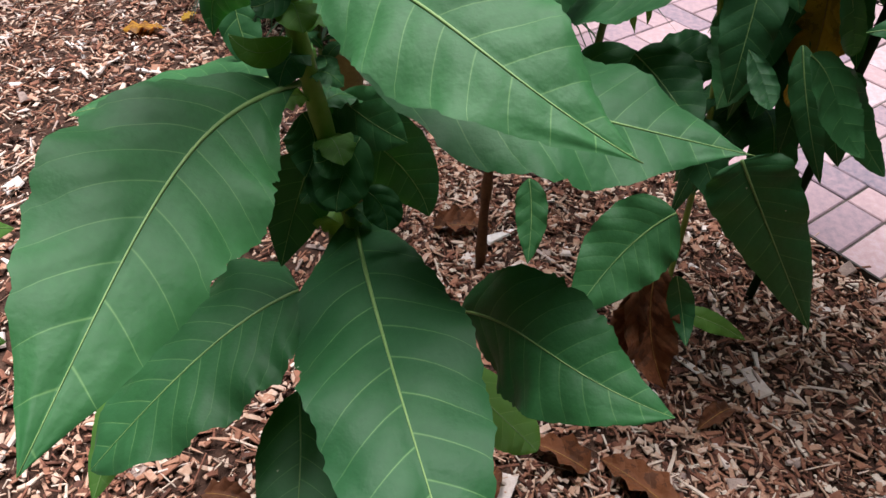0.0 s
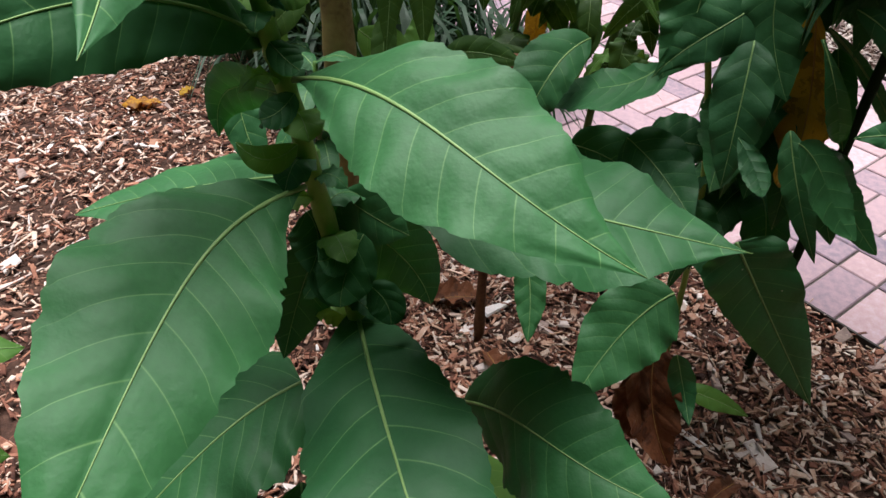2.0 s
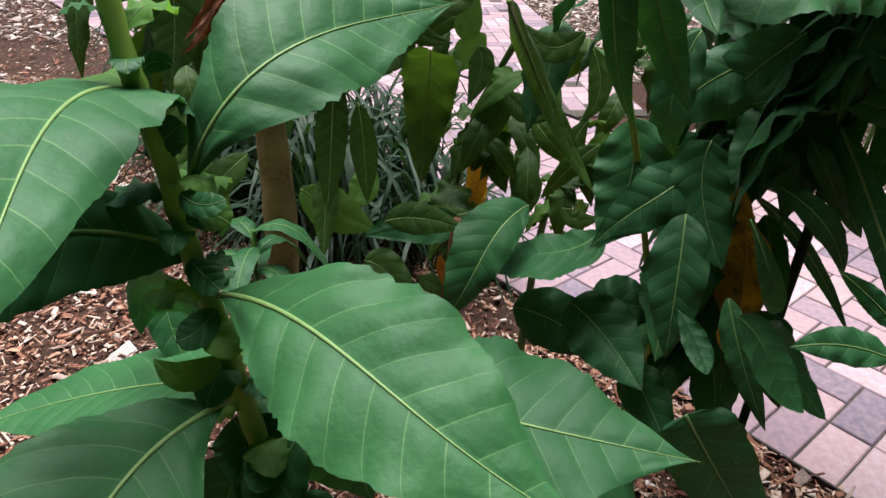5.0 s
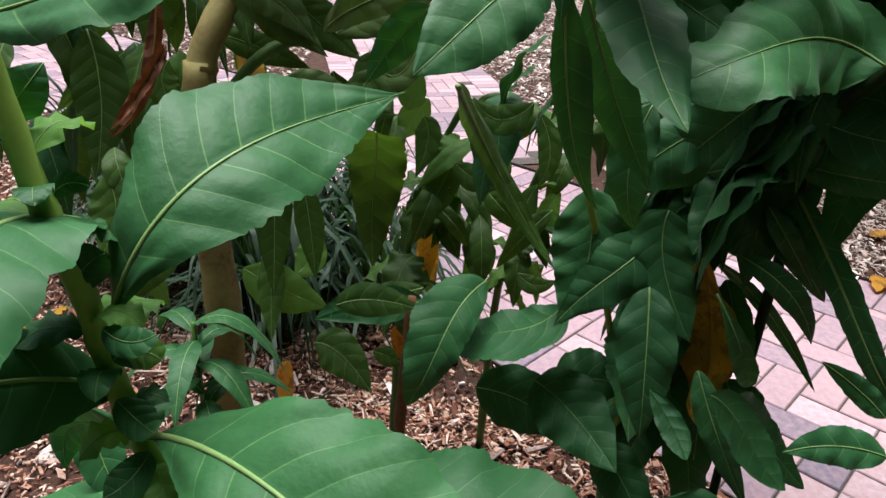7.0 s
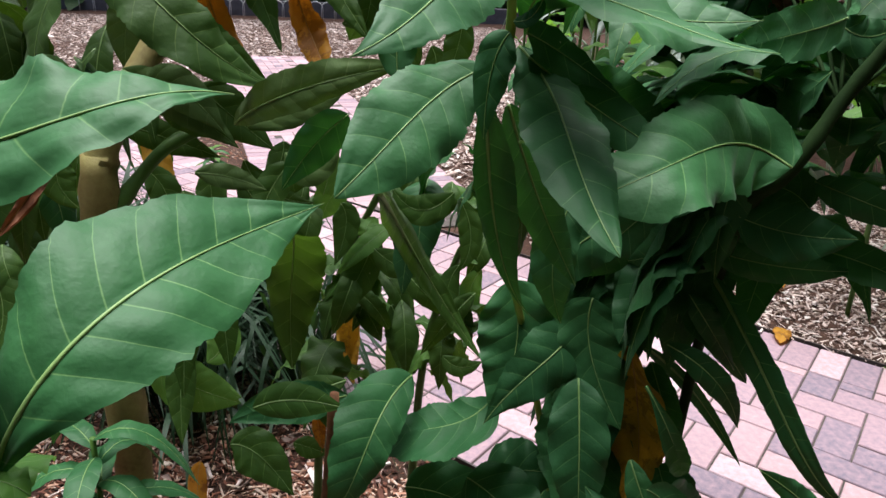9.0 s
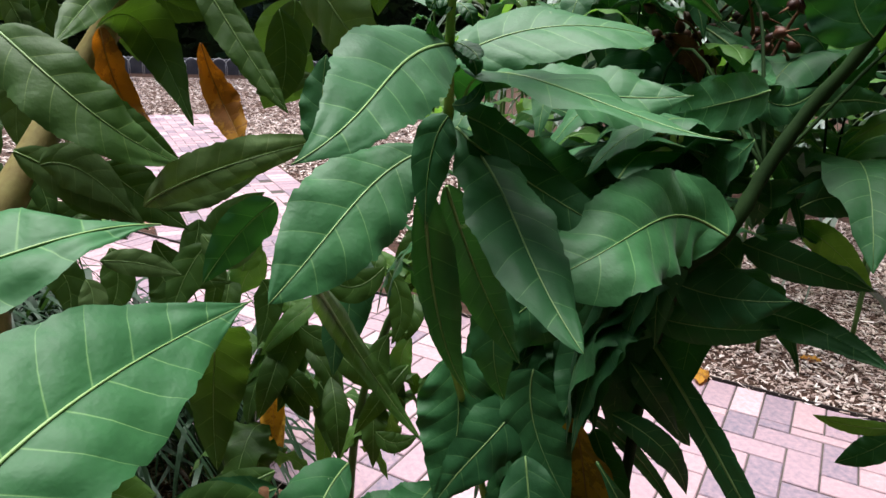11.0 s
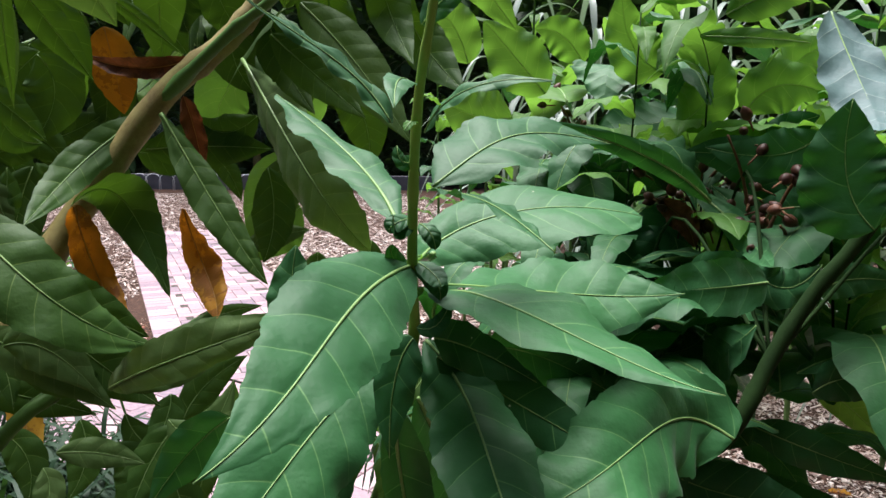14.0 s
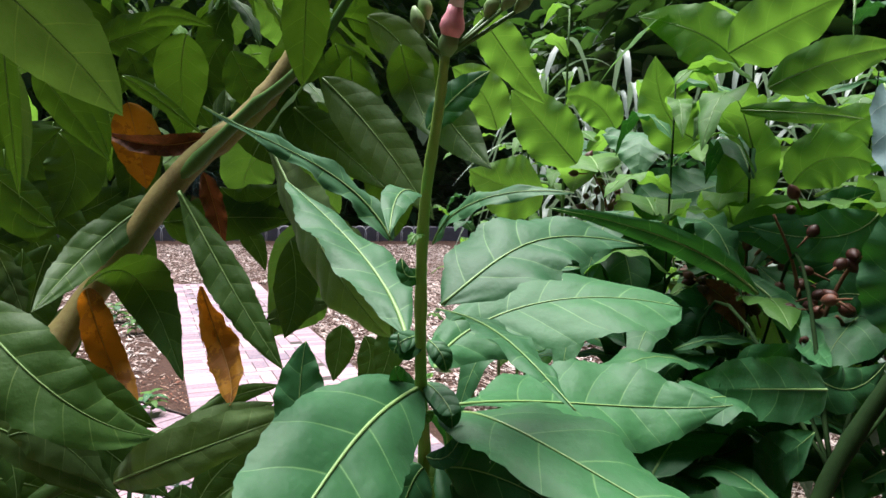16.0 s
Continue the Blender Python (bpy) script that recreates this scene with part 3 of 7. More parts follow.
leaf(plant_d, MOSS, (0.006, 1.509, 0.967), (0.005, 1.468, 0.835), (0.005, 1.412, 0.701), 0.067, (-0.975, -0.209, 0.081), a=.75, b=1.0, wave=.04)
leaf(plant_d, MOSS, (0.003, 1.734, 0.824), (0.022, 1.700, 0.716), (0.036, 1.656, 0.606), 0.067, (-0.973, -0.219, -0.068), a=.75, b=1.0, wave=.04)
leaf(plant_d, BRIGHT, (-0.090, 1.548, 0.685), (-0.014, 1.547, 0.637), (0.076, 1.546, 0.597), 0.101, (-0.416, -0.476, -0.775), a=.75, b=1.0, wave=.04)
leaf(plant_d, MOSS, (0.142, 1.297, 0.755), (0.204, 1.308, 0.761), (0.289, 1.289, 0.755), 0.062, (-0.022, -0.431, -0.902), a=.75, b=1.0, wave=.04)
leaf(plant_d, MOSS, (0.151, 1.683, 0.934), (0.176, 1.661, 0.845), (0.171, 1.627, 0.748), 0.087, (-0.990, -0.122, -0.069), a=.75, b=1.0, wave=.04)
leaf(plant_d, YELLOW, (0.290, 1.831, 0.703), (0.286, 1.838, 0.609), (0.288, 1.803, 0.530), 0.058, (-1.000, -0.020, 0.014), wave=.04)
leaf(plant_d, MOSS, (0.401, 1.748, 0.768), (0.403, 1.721, 0.696), (0.399, 1.688, 0.617), 0.066, (-0.999, 0.044, -0.005), a=.75, b=1.0, wave=.04)
leaf(plant_d, MOSS, (0.345, 1.593, 0.945), (0.309, 1.568, 0.859), (0.257, 1.543, 0.792), 0.070, (-0.877, 0.135, 0.461), a=.75, b=1.0, wave=.04)
blade(plant_d, MOSS, (0.227, 1.181, 1.098), (0.222, 1.234, 1.045), (0.214, 1.249, 0.963), (0.214, 1.234, 0.865), 0.047, 0.042, (-0.982, 0.080, 0.173), (-0.983, 0.150, -0.102), a=0.50, b=0.82)
blade(plant_d, MOSS, (0.333, 1.054, 1.192), (0.368, 1.211, 1.090), (0.426, 1.280, 0.969), (0.503, 1.274, 0.849), 0.023, 0.023, (-0.174, -0.389, -0.904), (-0.650, -0.719, -0.245), a=0.59, b=0.78)
leaf(plant_d, MOSS, (0.460, 1.370, 1.094), (0.407, 1.367, 1.066), (0.363, 1.380, 1.099), 0.053, (0.086, 0.305, 0.948), a=.75, b=1.0, wave=.04)
leaf(plant_d, BROWN, (-0.057, 1.229, 1.196), (-0.084, 1.204, 1.148), (-0.125, 1.165, 1.091), 0.022, (-0.779, -0.175, 0.602), wave=.04)
blade(plant_d, MOSS, (-0.013, 1.361, 1.421), (0.057, 1.317, 1.362), (0.124, 1.320, 1.300), (0.188, 1.385, 1.251), 0.046, 0.052, (-0.740, -0.419, -0.527), (0.315, -0.514, -0.798), a=0.52, b=0.97)
blade(plant_d, ORANGE, (0.084, 1.455, 1.424), (0.086, 1.497, 1.358), (0.110, 1.487, 1.296), (0.147, 1.430, 1.252), 0.024, 0.024, (-0.741, -0.528, -0.415), (-0.896, -0.443, -0.032), a=0.44, b=0.60)
blade(plant_d, ORANGE, (0.200, 1.613, 1.404), (0.220, 1.624, 1.328), (0.244, 1.572, 1.280), (0.258, 1.462, 1.262), 0.033, 0.029, (-0.823, 0.559, 0.101), (-0.732, 0.002, -0.682), a=0.68, b=0.85)
blade(plant_d, MOSS, (0.183, 1.539, 1.549), (0.230, 1.514, 1.466), (0.276, 1.483, 1.390), (0.329, 1.453, 1.311), 0.027, 0.029, (-0.858, -0.306, -0.413), (-0.827, -0.294, -0.478), a=0.91, b=0.92)
blade(plant_d, MOSS, (0.081, 1.455, 1.426), (0.118, 1.515, 1.438), (0.152, 1.529, 1.382), (0.189, 1.514, 1.284), 0.041, 0.037, (-0.563, 0.596, -0.573), (-0.510, -0.860, -0.013), a=0.50, b=0.73)
blade(plant_d, MOSS, (0.170, 1.590, 1.556), (0.101, 1.555, 1.502), (0.060, 1.491, 1.450), (0.039, 1.402, 1.404), 0.027, 0.028, (-0.567, 0.081, 0.820), (-0.851, -0.101, 0.516), a=0.93, b=0.98)
leaf(plant_d, BROWN, (0.221, 1.601, 1.633), (0.145, 1.601, 1.616), (0.061, 1.632, 1.635), 0.037, (-0.002, -0.078, 0.997), wave=.04)
leaf(plant_d, ORANGE, (0.072, 1.732, 1.691), (0.084, 1.742, 1.620), (0.094, 1.747, 1.551), 0.078, (-0.966, -0.191, -0.173), wave=.04)
leaf(plant_d, BROWN, (0.207, 1.603, 1.577), (0.220, 1.625, 1.522), (0.229, 1.645, 1.459), 0.038, (-0.969, -0.112, -0.220), wave=.04)
leaf(plant_d, OLIVE, (0.147, 1.391, 1.189), (0.227, 1.439, 1.226), (0.315, 1.487, 1.257), 0.077, (0.467, -0.208, -0.859), a=.75, b=1.0, wave=.04)
blade(plant_d, YELLOW, (-0.106, 1.723, 1.137), (-0.079, 1.695, 1.078), (-0.062, 1.665, 1.020), (-0.054, 1.635, 0.972), 0.027, 0.025, (-0.863, -0.402, -0.304), (-0.972, -0.225, 0.063), a=0.61, b=0.61)
blade(plant_d, OLIVE, (0.294, 1.636, 1.639), (0.343, 1.494, 1.547), (0.398, 1.403, 1.451), (0.464, 1.376, 1.369), 0.062, 0.055, (-0.384, 0.344, -0.857), (-0.398, 0.850, -0.344), a=1.25, b=0.73)
leaf(plant_d, OLIVE, (0.382, 1.556, 1.716), (0.462, 1.513, 1.626), (0.533, 1.456, 1.514), 0.082, (-0.759, 0.140, -0.636), a=.75, b=1.0, wave=.04)
leaf(plant_d, OLIVE, (0.091, 1.121, 1.740), (0.152, 1.159, 1.683), (0.197, 1.202, 1.620), 0.080, (-0.707, -0.103, -0.699), a=.75, b=1.0, wave=.04)
leaf(plant_d, MOSS, (0.364, 1.368, 1.817), (0.360, 1.386, 1.749), (0.356, 1.398, 1.680), 0.060, (-0.998, -0.025, 0.049), a=.75, b=1.0, wave=.04)
leaf(plant_d, MOSS, (0.192, 1.570, 1.772), (0.178, 1.599, 1.713), (0.177, 1.639, 1.617), 0.078, (-0.984, -0.178, 0.013), a=.75, b=1.0, wave=.04)
leaf(plant_d, MOSS, (0.084, 1.235, 1.716), (0.083, 1.248, 1.635), (0.080, 1.273, 1.542), 0.021, (-0.932, -0.358, -0.059), a=.75, b=1.0, wave=.04)
leaf(plant_d, MOSS, (0.038, 1.439, 1.696), (0.069, 1.455, 1.652), (0.112, 1.472, 1.587), 0.047, (-0.782, -0.191, -0.593), a=.75, b=1.0, wave=.04)
leaf(plant_d, MOSS, (0.130, 1.467, 1.695), (0.171, 1.480, 1.669), (0.223, 1.493, 1.626), 0.022, (-0.588, -0.028, -0.808), a=.75, b=1.0, wave=.04)
leaf(plant_d, MOSS, (0.017, 1.333, 1.577), (0.054, 1.348, 1.541), (0.084, 1.358, 1.508), 0.036, (-0.642, -0.256, -0.723), a=.75, b=1.0, wave=.04)
leaf(plant_a, GREEN, (0.035, 0.749, 1.104), (0.049, 0.750, 1.120), (0.064, 0.748, 1.130), 0.033, (0.658, 0.060, -0.751), a=.5, b=.5, nu=14, nv=8, wave=.04)
leaf(plant_a, BRIGHT, (0.056, 0.747, 1.043), (0.083, 0.737, 1.049), (0.101, 0.731, 1.044), 0.032, (-0.121, -0.448, -0.886), a=.5, b=.5, nu=14, nv=8, wave=.04)
leaf(plant_a, GREEN, (0.054, 0.736, 0.999), (0.073, 0.726, 0.987), (0.090, 0.717, 0.981), 0.033, (-0.582, -0.577, -0.573), a=.5, b=.5, nu=14, nv=8, wave=.04)
leaf(plant_a, GREEN, (0.076, 0.730, 0.949), (0.066, 0.706, 0.939), (0.053, 0.687, 0.939), 0.034, (-0.652, 0.186, 0.735), a=.5, b=.5, nu=14, nv=8, wave=.04)
leaf(plant_a, BRIGHT, (0.070, 0.735, 0.885), (0.045, 0.706, 0.880), (0.011, 0.712, 0.894), 0.033, (-0.107, 0.573, 0.812), a=.6, b=.8, nu=14, nv=8, wave=.04)
leaf(plant_a, GREEN, (-0.059, 0.882, 0.868), (-0.049, 0.858, 0.824), (-0.012, 0.828, 0.759), 0.055, (-0.847, -0.521, -0.108), wave=.04)
leaf(plant_a, GREEN, (0.110, 0.738, 0.757), (0.105, 0.715, 0.749), (0.093, 0.699, 0.752), 0.054, (-0.770, 0.248, 0.588), a=.5, b=.5, nu=14, nv=8, wave=.04)
leaf(plant_a, GREEN, (0.135, 0.749, 0.761), (0.121, 0.713, 0.726), (0.120, 0.684, 0.697), 0.074, (-0.958, -0.063, 0.281), a=.5, b=.6, wave=.04)
leaf(plant_a, GREEN, (0.147, 0.718, 0.707), (0.170, 0.709, 0.691), (0.180, 0.691, 0.672), 0.048, (-0.778, -0.536, -0.326), a=.5, b=.5, wave=.04)
leaf(plant_a, GREEN, (0.064, 0.754, 0.781), (0.078, 0.745, 0.747), (0.074, 0.715, 0.716), 0.075, (-0.944, -0.324, 0.056), a=.5, b=.6, wave=.04)
leaf(plant_a, GREEN, (0.098, 0.786, 0.789), (0.135, 0.803, 0.746), (0.177, 0.815, 0.715), 0.080, (-0.392, -0.637, -0.664), wave=.04)
leaf(plant_a, GREEN, (0.079, 0.734, 0.719), (0.103, 0.722, 0.696), (0.130, 0.724, 0.689), 0.055, (-0.455, -0.704, -0.545), a=.5, b=.6, wave=.04)
leaf(plant_a, GREEN, (0.053, 0.741, 1.066), (0.079, 0.726, 1.064), (0.101, 0.729, 1.070), 0.026, (-0.123, -0.690, -0.713), a=.5, b=.5, wave=.04)
leaf(plant_a, GREEN, (0.057, 0.738, 1.037), (0.076, 0.741, 1.046), (0.096, 0.734, 1.041), 0.032, (0.029, -0.569, -0.822), a=.5, b=.5, wave=.04)
leaf(plant_a, GREEN, (0.033, 0.748, 1.094), (0.047, 0.755, 1.115), (0.054, 0.755, 1.130), 0.028, (0.829, 0.188, -0.526), a=.5, b=.5, wave=.04)
leaf(plant_a, GREEN, (0.012, 0.782, 1.160), (0.027, 0.783, 1.172), (0.046, 0.781, 1.171), 0.019, (0.295, -0.205, -0.933), a=.5, b=.5, wave=.04)
leaf(plant_a, GREEN, (-0.010, 0.779, 1.224), (0.014, 0.776, 1.246), (0.027, 0.788, 1.264), 0.038, (0.694, 0.251, -0.674), wave=.04)
leaf(plant_b, GREEN, (0.444, 0.954, 1.429), (0.452, 0.931, 1.424), (0.455, 0.918, 1.417), 0.017, (-0.916, -0.145, -0.373), a=.5, b=.5, nu=12, nv=8)
leaf(plant_b, GREEN, (0.442, 0.953, 1.421), (0.427, 0.947, 1.431), (0.422, 0.940, 1.444), 0.017, (0.587, 0.366, 0.722), a=.5, b=.5, nu=12, nv=8)
leaf(plant_b, GREEN, (0.445, 0.952, 1.379), (0.457, 0.940, 1.383), (0.467, 0.942, 1.398), 0.015, (0.285, -0.660, -0.695), a=.5, b=.5, nu=12, nv=8)
leaf(plant_b, GREEN, (0.441, 0.950, 1.462), (0.426, 0.942, 1.459), (0.422, 0.942, 1.452), 0.015, (-0.578, 0.529, 0.621), a=.5, b=.5, nu=12, nv=8)
leaf(plant_b, GREEN, (0.441, 0.934, 1.506), (0.428, 0.926, 1.503), (0.424, 0.927, 1.514), 0.012, (0.271, 0.331, 0.904), a=.5, b=.5, nu=12, nv=8)
leaf(plant_b, GREEN, (0.445, 0.949, 1.458), (0.451, 0.937, 1.452), (0.454, 0.934, 1.441), 0.015, (-0.927, -0.209, -0.311), a=.5, b=.5, nu=12, nv=8)
leaf(plant_b, GREEN, (0.443, 0.953, 1.424), (0.455, 0.938, 1.417), (0.458, 0.933, 1.404), 0.018, (-0.881, -0.324, -0.344), a=.5, b=.5, nu=12, nv=8)
leaf(plant_b, GREEN, (0.441, 0.942, 1.461), (0.428, 0.942, 1.454), (0.423, 0.935, 1.466), 0.015, (0.063, 0.524, 0.849), a=.5, b=.5, nu=12, nv=8)
leaf(plant_b, GREEN, (0.444, 0.959, 1.369), (0.430, 0.960, 1.335), (0.426, 0.956, 1.275), 0.040, (-0.809, 0.573, 0.134))
leaf(plant_b, GREEN, (0.459, 0.956, 1.369), (0.501, 0.982, 1.349), (0.559, 0.994, 1.314), 0.043, (-0.254, -0.524, -0.813))
leaf(plant_c, GREEN, (0.704, 1.372, 0.967), (0.676, 1.326, 0.853), (0.619, 1.302, 0.781), 0.101, (-0.868, 0.441, 0.230), wave=.12)
leaf(plant_c, GREEN, (0.761, 1.306, 1.004), (0.720, 1.283, 0.917), (0.683, 1.241, 0.818), 0.112, (-0.862, 0.466, 0.199), wave=.12)
leaf(plant_c, GREEN, (0.718, 1.284, 1.050), (0.741, 1.246, 0.983), (0.732, 1.215, 0.913), 0.113, (-0.918, 0.310, -0.246), wave=.12)
blade(plant_c, GREEN, (0.664, 1.312, 0.785), (0.657, 1.271, 0.701), (0.634, 1.189, 0.666), (0.604, 1.077, 0.665), 0.063, 0.061, (-0.951, -0.306, 0.038), (-0.677, 0.226, 0.700), a=0.64, b=1.09)
leaf(plant_c, GREEN, (0.767, 1.304, 0.776), (0.724, 1.252, 0.677), (0.696, 1.189, 0.590), 0.100, (-0.893, 0.445, 0.064), wave=.12)
leaf(plant_c, GREEN, (0.784, 1.272, 0.839), (0.798, 1.223, 0.775), (0.818, 1.185, 0.704), 0.052, (-0.901, 0.221, -0.372), wave=.12)
leaf(plant_c, GREEN, (0.779, 1.182, 0.708), (0.788, 1.140, 0.665), (0.825, 1.103, 0.574), 0.094, (-0.903, 0.158, -0.400), wave=.12)
leaf(plant_c, GREEN, (0.521, 1.234, 0.652), (0.576, 1.230, 0.665), (0.637, 1.211, 0.666), 0.107, (-0.026, -0.631, -0.775), wave=.12)
leaf(plant_c, GREEN, (0.745, 1.435, 0.885), (0.659, 1.459, 0.874), (0.548, 1.473, 0.845), 0.062, (-0.092, 0.448, 0.889), wave=.12)
leaf(plant_c, GREEN, (0.734, 1.196, 1.148), (0.685, 1.246, 1.065), (0.648, 1.285, 0.985), 0.105, (-0.639, 0.482, 0.600), wave=.12)
leaf(plant_c, GREEN, (0.797, 1.159, 1.137), (0.749, 1.167, 1.086), (0.700, 1.229, 1.036), 0.098, (-0.419, 0.506, 0.754), wave=.12)
leaf(plant_c, GREEN, (0.784, 1.109, 1.146), (0.837, 1.072, 1.137), (0.892, 1.033, 1.145), 0.074, (-0.172, -0.230, -0.958), wave=.12)
leaf(plant_c, GREEN, (0.803, 1.191, 1.068), (0.876, 1.144, 1.063), (0.980, 1.130, 1.060), 0.053, (-0.149, -0.298, -0.943), wave=.12)
leaf(plant_c, GREEN, (0.755, 1.284, 1.095), (0.820, 1.236, 1.051), (0.846, 1.193, 0.989), 0.078, (-0.705, 0.114, -0.700), wave=.12)
leaf(plant_c, GREEN, (0.865, 1.308, 0.993), (0.795, 1.308, 0.914), (0.825, 1.274, 0.879), 0.061, (-0.854, 0.496, 0.156), wave=.12)
leaf(plant_c, GREEN, (0.659, 1.241, 0.971), (0.657, 1.213, 0.890), (0.696, 1.156, 0.794), 0.122, (-0.943, 0.175, -0.282), wave=.12)
leaf(plant_c, GREEN, (0.541, 1.274, 0.987), (0.548, 1.240, 0.889), (0.508, 1.204, 0.791), 0.124, (-0.971, 0.224, 0.083), wave=.12)
leaf(plant_c, GREEN, (0.708, 1.132, 0.758), (0.733, 1.075, 0.682), (0.784, 1.041, 0.579), 0.048, (-0.898, 0.096, -0.429), wave=.12)
leaf(plant_c, GREEN, (0.740, 1.147, 0.943), (0.800, 1.105, 0.906), (0.847, 1.106, 0.828), 0.041, (-0.718, 0.054, -0.694), wave=.12)
leaf(plant_c, GREEN, (0.766, 1.160, 1.014), (0.795, 1.133, 0.969), (0.845, 1.141, 0.902), 0.033, (-0.794, 0.167, -0.585), wave=.12)
leaf(plant_c, GREEN, (0.479, 1.204, 0.678), (0.541, 1.168, 0.638), (0.593, 1.072, 0.609), 0.124, (-0.714, -0.277, -0.642), wave=.12)
leaf(plant_c, GREEN, (0.385, 1.243, 0.631), (0.469, 1.225, 0.615), (0.544, 1.187, 0.576), 0.113, (-0.432, -0.450, -0.782), wave=.12)
leaf(plant_c, GREEN, (0.582, 1.136, 0.606), (0.614, 1.098, 0.566), (0.655, 1.032, 0.504), 0.083, (-0.864, -0.126, -0.488), wave=.12)
leaf(plant_c, GREEN, (0.717, 0.749, 0.948), (0.670, 0.749, 0.959), (0.623, 0.746, 0.953), 0.038, (0.027, 0.651, 0.759), wave=.12)
leaf(plant_c, GREEN, (0.746, 0.802, 0.948), (0.719, 0.813, 0.972), (0.679, 0.818, 1.000), 0.026, (0.624, 0.119, 0.773), wave=.12)
leaf(plant_c, BRIGHT, (1.363, 1.233, 0.794), (1.275, 1.254, 0.798), (1.200, 1.269, 0.820), 0.029, (0.231, 0.405, 0.885), wave=.12)
leaf(plant_c, GREEN, (1.356, 1.233, 0.784), (1.318, 1.248, 0.745), (1.274, 1.271, 0.712), 0.054, (-0.201, 0.754, 0.626), wave=.12)
leaf(plant_c, GREEN, (0.843, 1.209, 1.165), (0.806, 1.240, 1.188), (0.732, 1.282, 1.195), 0.086, (0.338, 0.120, 0.934), wave=.12)
leaf(plant_c, GREEN, (0.719, 1.255, 1.105), (0.625, 1.263, 1.040), (0.570, 1.287, 0.944), 0.093, (-0.567, 0.527, 0.633), wave=.12)
leaf(plant_c, GREEN, (0.818, 1.199, 1.104), (0.735, 1.199, 1.011), (0.681, 1.173, 0.930), 0.110, (-0.663, 0.609, 0.436), wave=.12)
leaf(plant_c, GREEN, (0.599, 1.203, 1.141), (0.571, 1.173, 1.057), (0.591, 1.172, 0.967), 0.064, (-0.950, 0.313, -0.010), wave=.12)
leaf(plant_c, GREEN, (0.825, 1.227, 1.040), (0.807, 1.197, 0.970), (0.835, 1.148, 0.927), 0.062, (-0.881, 0.345, -0.324), wave=.12)
leaf(plant_c, GREEN, (0.577, 1.202, 1.283), (0.653, 1.223, 1.261), (0.744, 1.223, 1.212), 0.087, (-0.377, -0.083, -0.922), wave=.12)
leaf(plant_c, GREEN, (0.795, 1.168, 1.350), (0.877, 1.175, 1.362), (0.945, 1.176, 1.310), 0.069, (-0.254, 0.049, -0.966), wave=.12)
leaf(plant_c, GREEN, (0.809, 1.200, 1.263), (0.878, 1.222, 1.287), (0.853, 1.251, 1.359), 0.079, (0.812, -0.580, -0.067), wave=.12)
leaf(plant_c, GREEN, (0.914, 1.080, 1.363), (0.973, 1.096, 1.374), (1.044, 1.093, 1.367), 0.040, (0.050, -0.189, -0.981), wave=.12)
leaf(plant_c, GREEN, (0.936, 1.098, 1.242), (1.006, 1.105, 1.252), (1.042, 1.062, 1.234), 0.056, (-0.132, -0.178, -0.975), wave=.12)
leaf(plant_c, BRIGHT, (1.228, 1.419, 1.123), (1.271, 1.365, 1.087), (1.305, 1.301, 1.026), 0.057, (-0.575, 0.264, -0.774), wave=.12)
leaf(plant_c, GREEN, (0.913, 1.162, 1.177), (0.963, 1.113, 1.161), (1.057, 1.077, 1.131), 0.050, (-0.352, -0.088, -0.932), wave=.12)
leaf(plant_c, GREEN, (0.964, 1.231, 1.116), (0.929, 1.267, 1.139), (0.860, 1.308, 1.129), 0.075, (0.258, 0.184, 0.949), wave=.12)
leaf(plant_c, GREEN, (0.910, 1.341, 1.431), (0.864, 1.365, 1.378), (0.799, 1.391, 1.314), 0.076, (-0.573, 0.400, 0.715), wave=.12)
leaf(plant_c, GREEN, (0.997, 1.214, 1.440), (0.954, 1.249, 1.496), (0.876, 1.303, 1.509), 0.077, (0.318, -0.270, 0.909), wave=.12)
leaf(plant_c, GREEN, (0.973, 1.167, 1.537), (0.938, 1.198, 1.509), (0.899, 1.288, 1.517), 0.063, (-0.151, 0.072, 0.986), wave=.12)
leaf(plant_c, GREEN, (0.789, 1.400, 1.385), (0.841, 1.369, 1.359), (0.868, 1.339, 1.304), 0.107, (-0.638, 0.175, -0.750), wave=.12)
leaf(plant_c, GREEN, (0.984, 1.211, 1.376), (0.960, 1.240, 1.411), (0.940, 1.325, 1.463), 0.078, (0.596, -0.332, 0.731), wave=.12)
leaf(plant_c, GREEN, (0.955, 1.275, 1.289), (0.914, 1.293, 1.256), (0.847, 1.326, 1.233), 0.095, (-0.223, 0.478, 0.850), wave=.12)
leaf(plant_c, GREEN, (0.753, 1.308, 1.215), (0.816, 1.284, 1.235), (0.907, 1.278, 1.210), 0.081, (-0.092, -0.335, -0.938), wave=.12)
leaf(plant_c, GREEN, (0.982, 1.157, 1.426), (0.956, 1.184, 1.447), (0.931, 1.262, 1.408), 0.050, (-0.009, 0.166, 0.986), wave=.12)
leaf(plant_c, GREEN, (0.979, 1.151, 1.390), (0.994, 1.206, 1.390), (0.982, 1.220, 1.401), 0.058, (0.420, -0.161, 0.893), wave=.12)
leaf(plant_c, GREEN, (0.859, 1.118, 1.384), (0.884, 1.093, 1.367), (0.945, 1.113, 1.388), 0.048, (0.029, -0.330, -0.943), wave=.12)
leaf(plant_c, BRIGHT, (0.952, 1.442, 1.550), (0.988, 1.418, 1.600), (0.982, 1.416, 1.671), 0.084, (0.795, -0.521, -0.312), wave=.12)
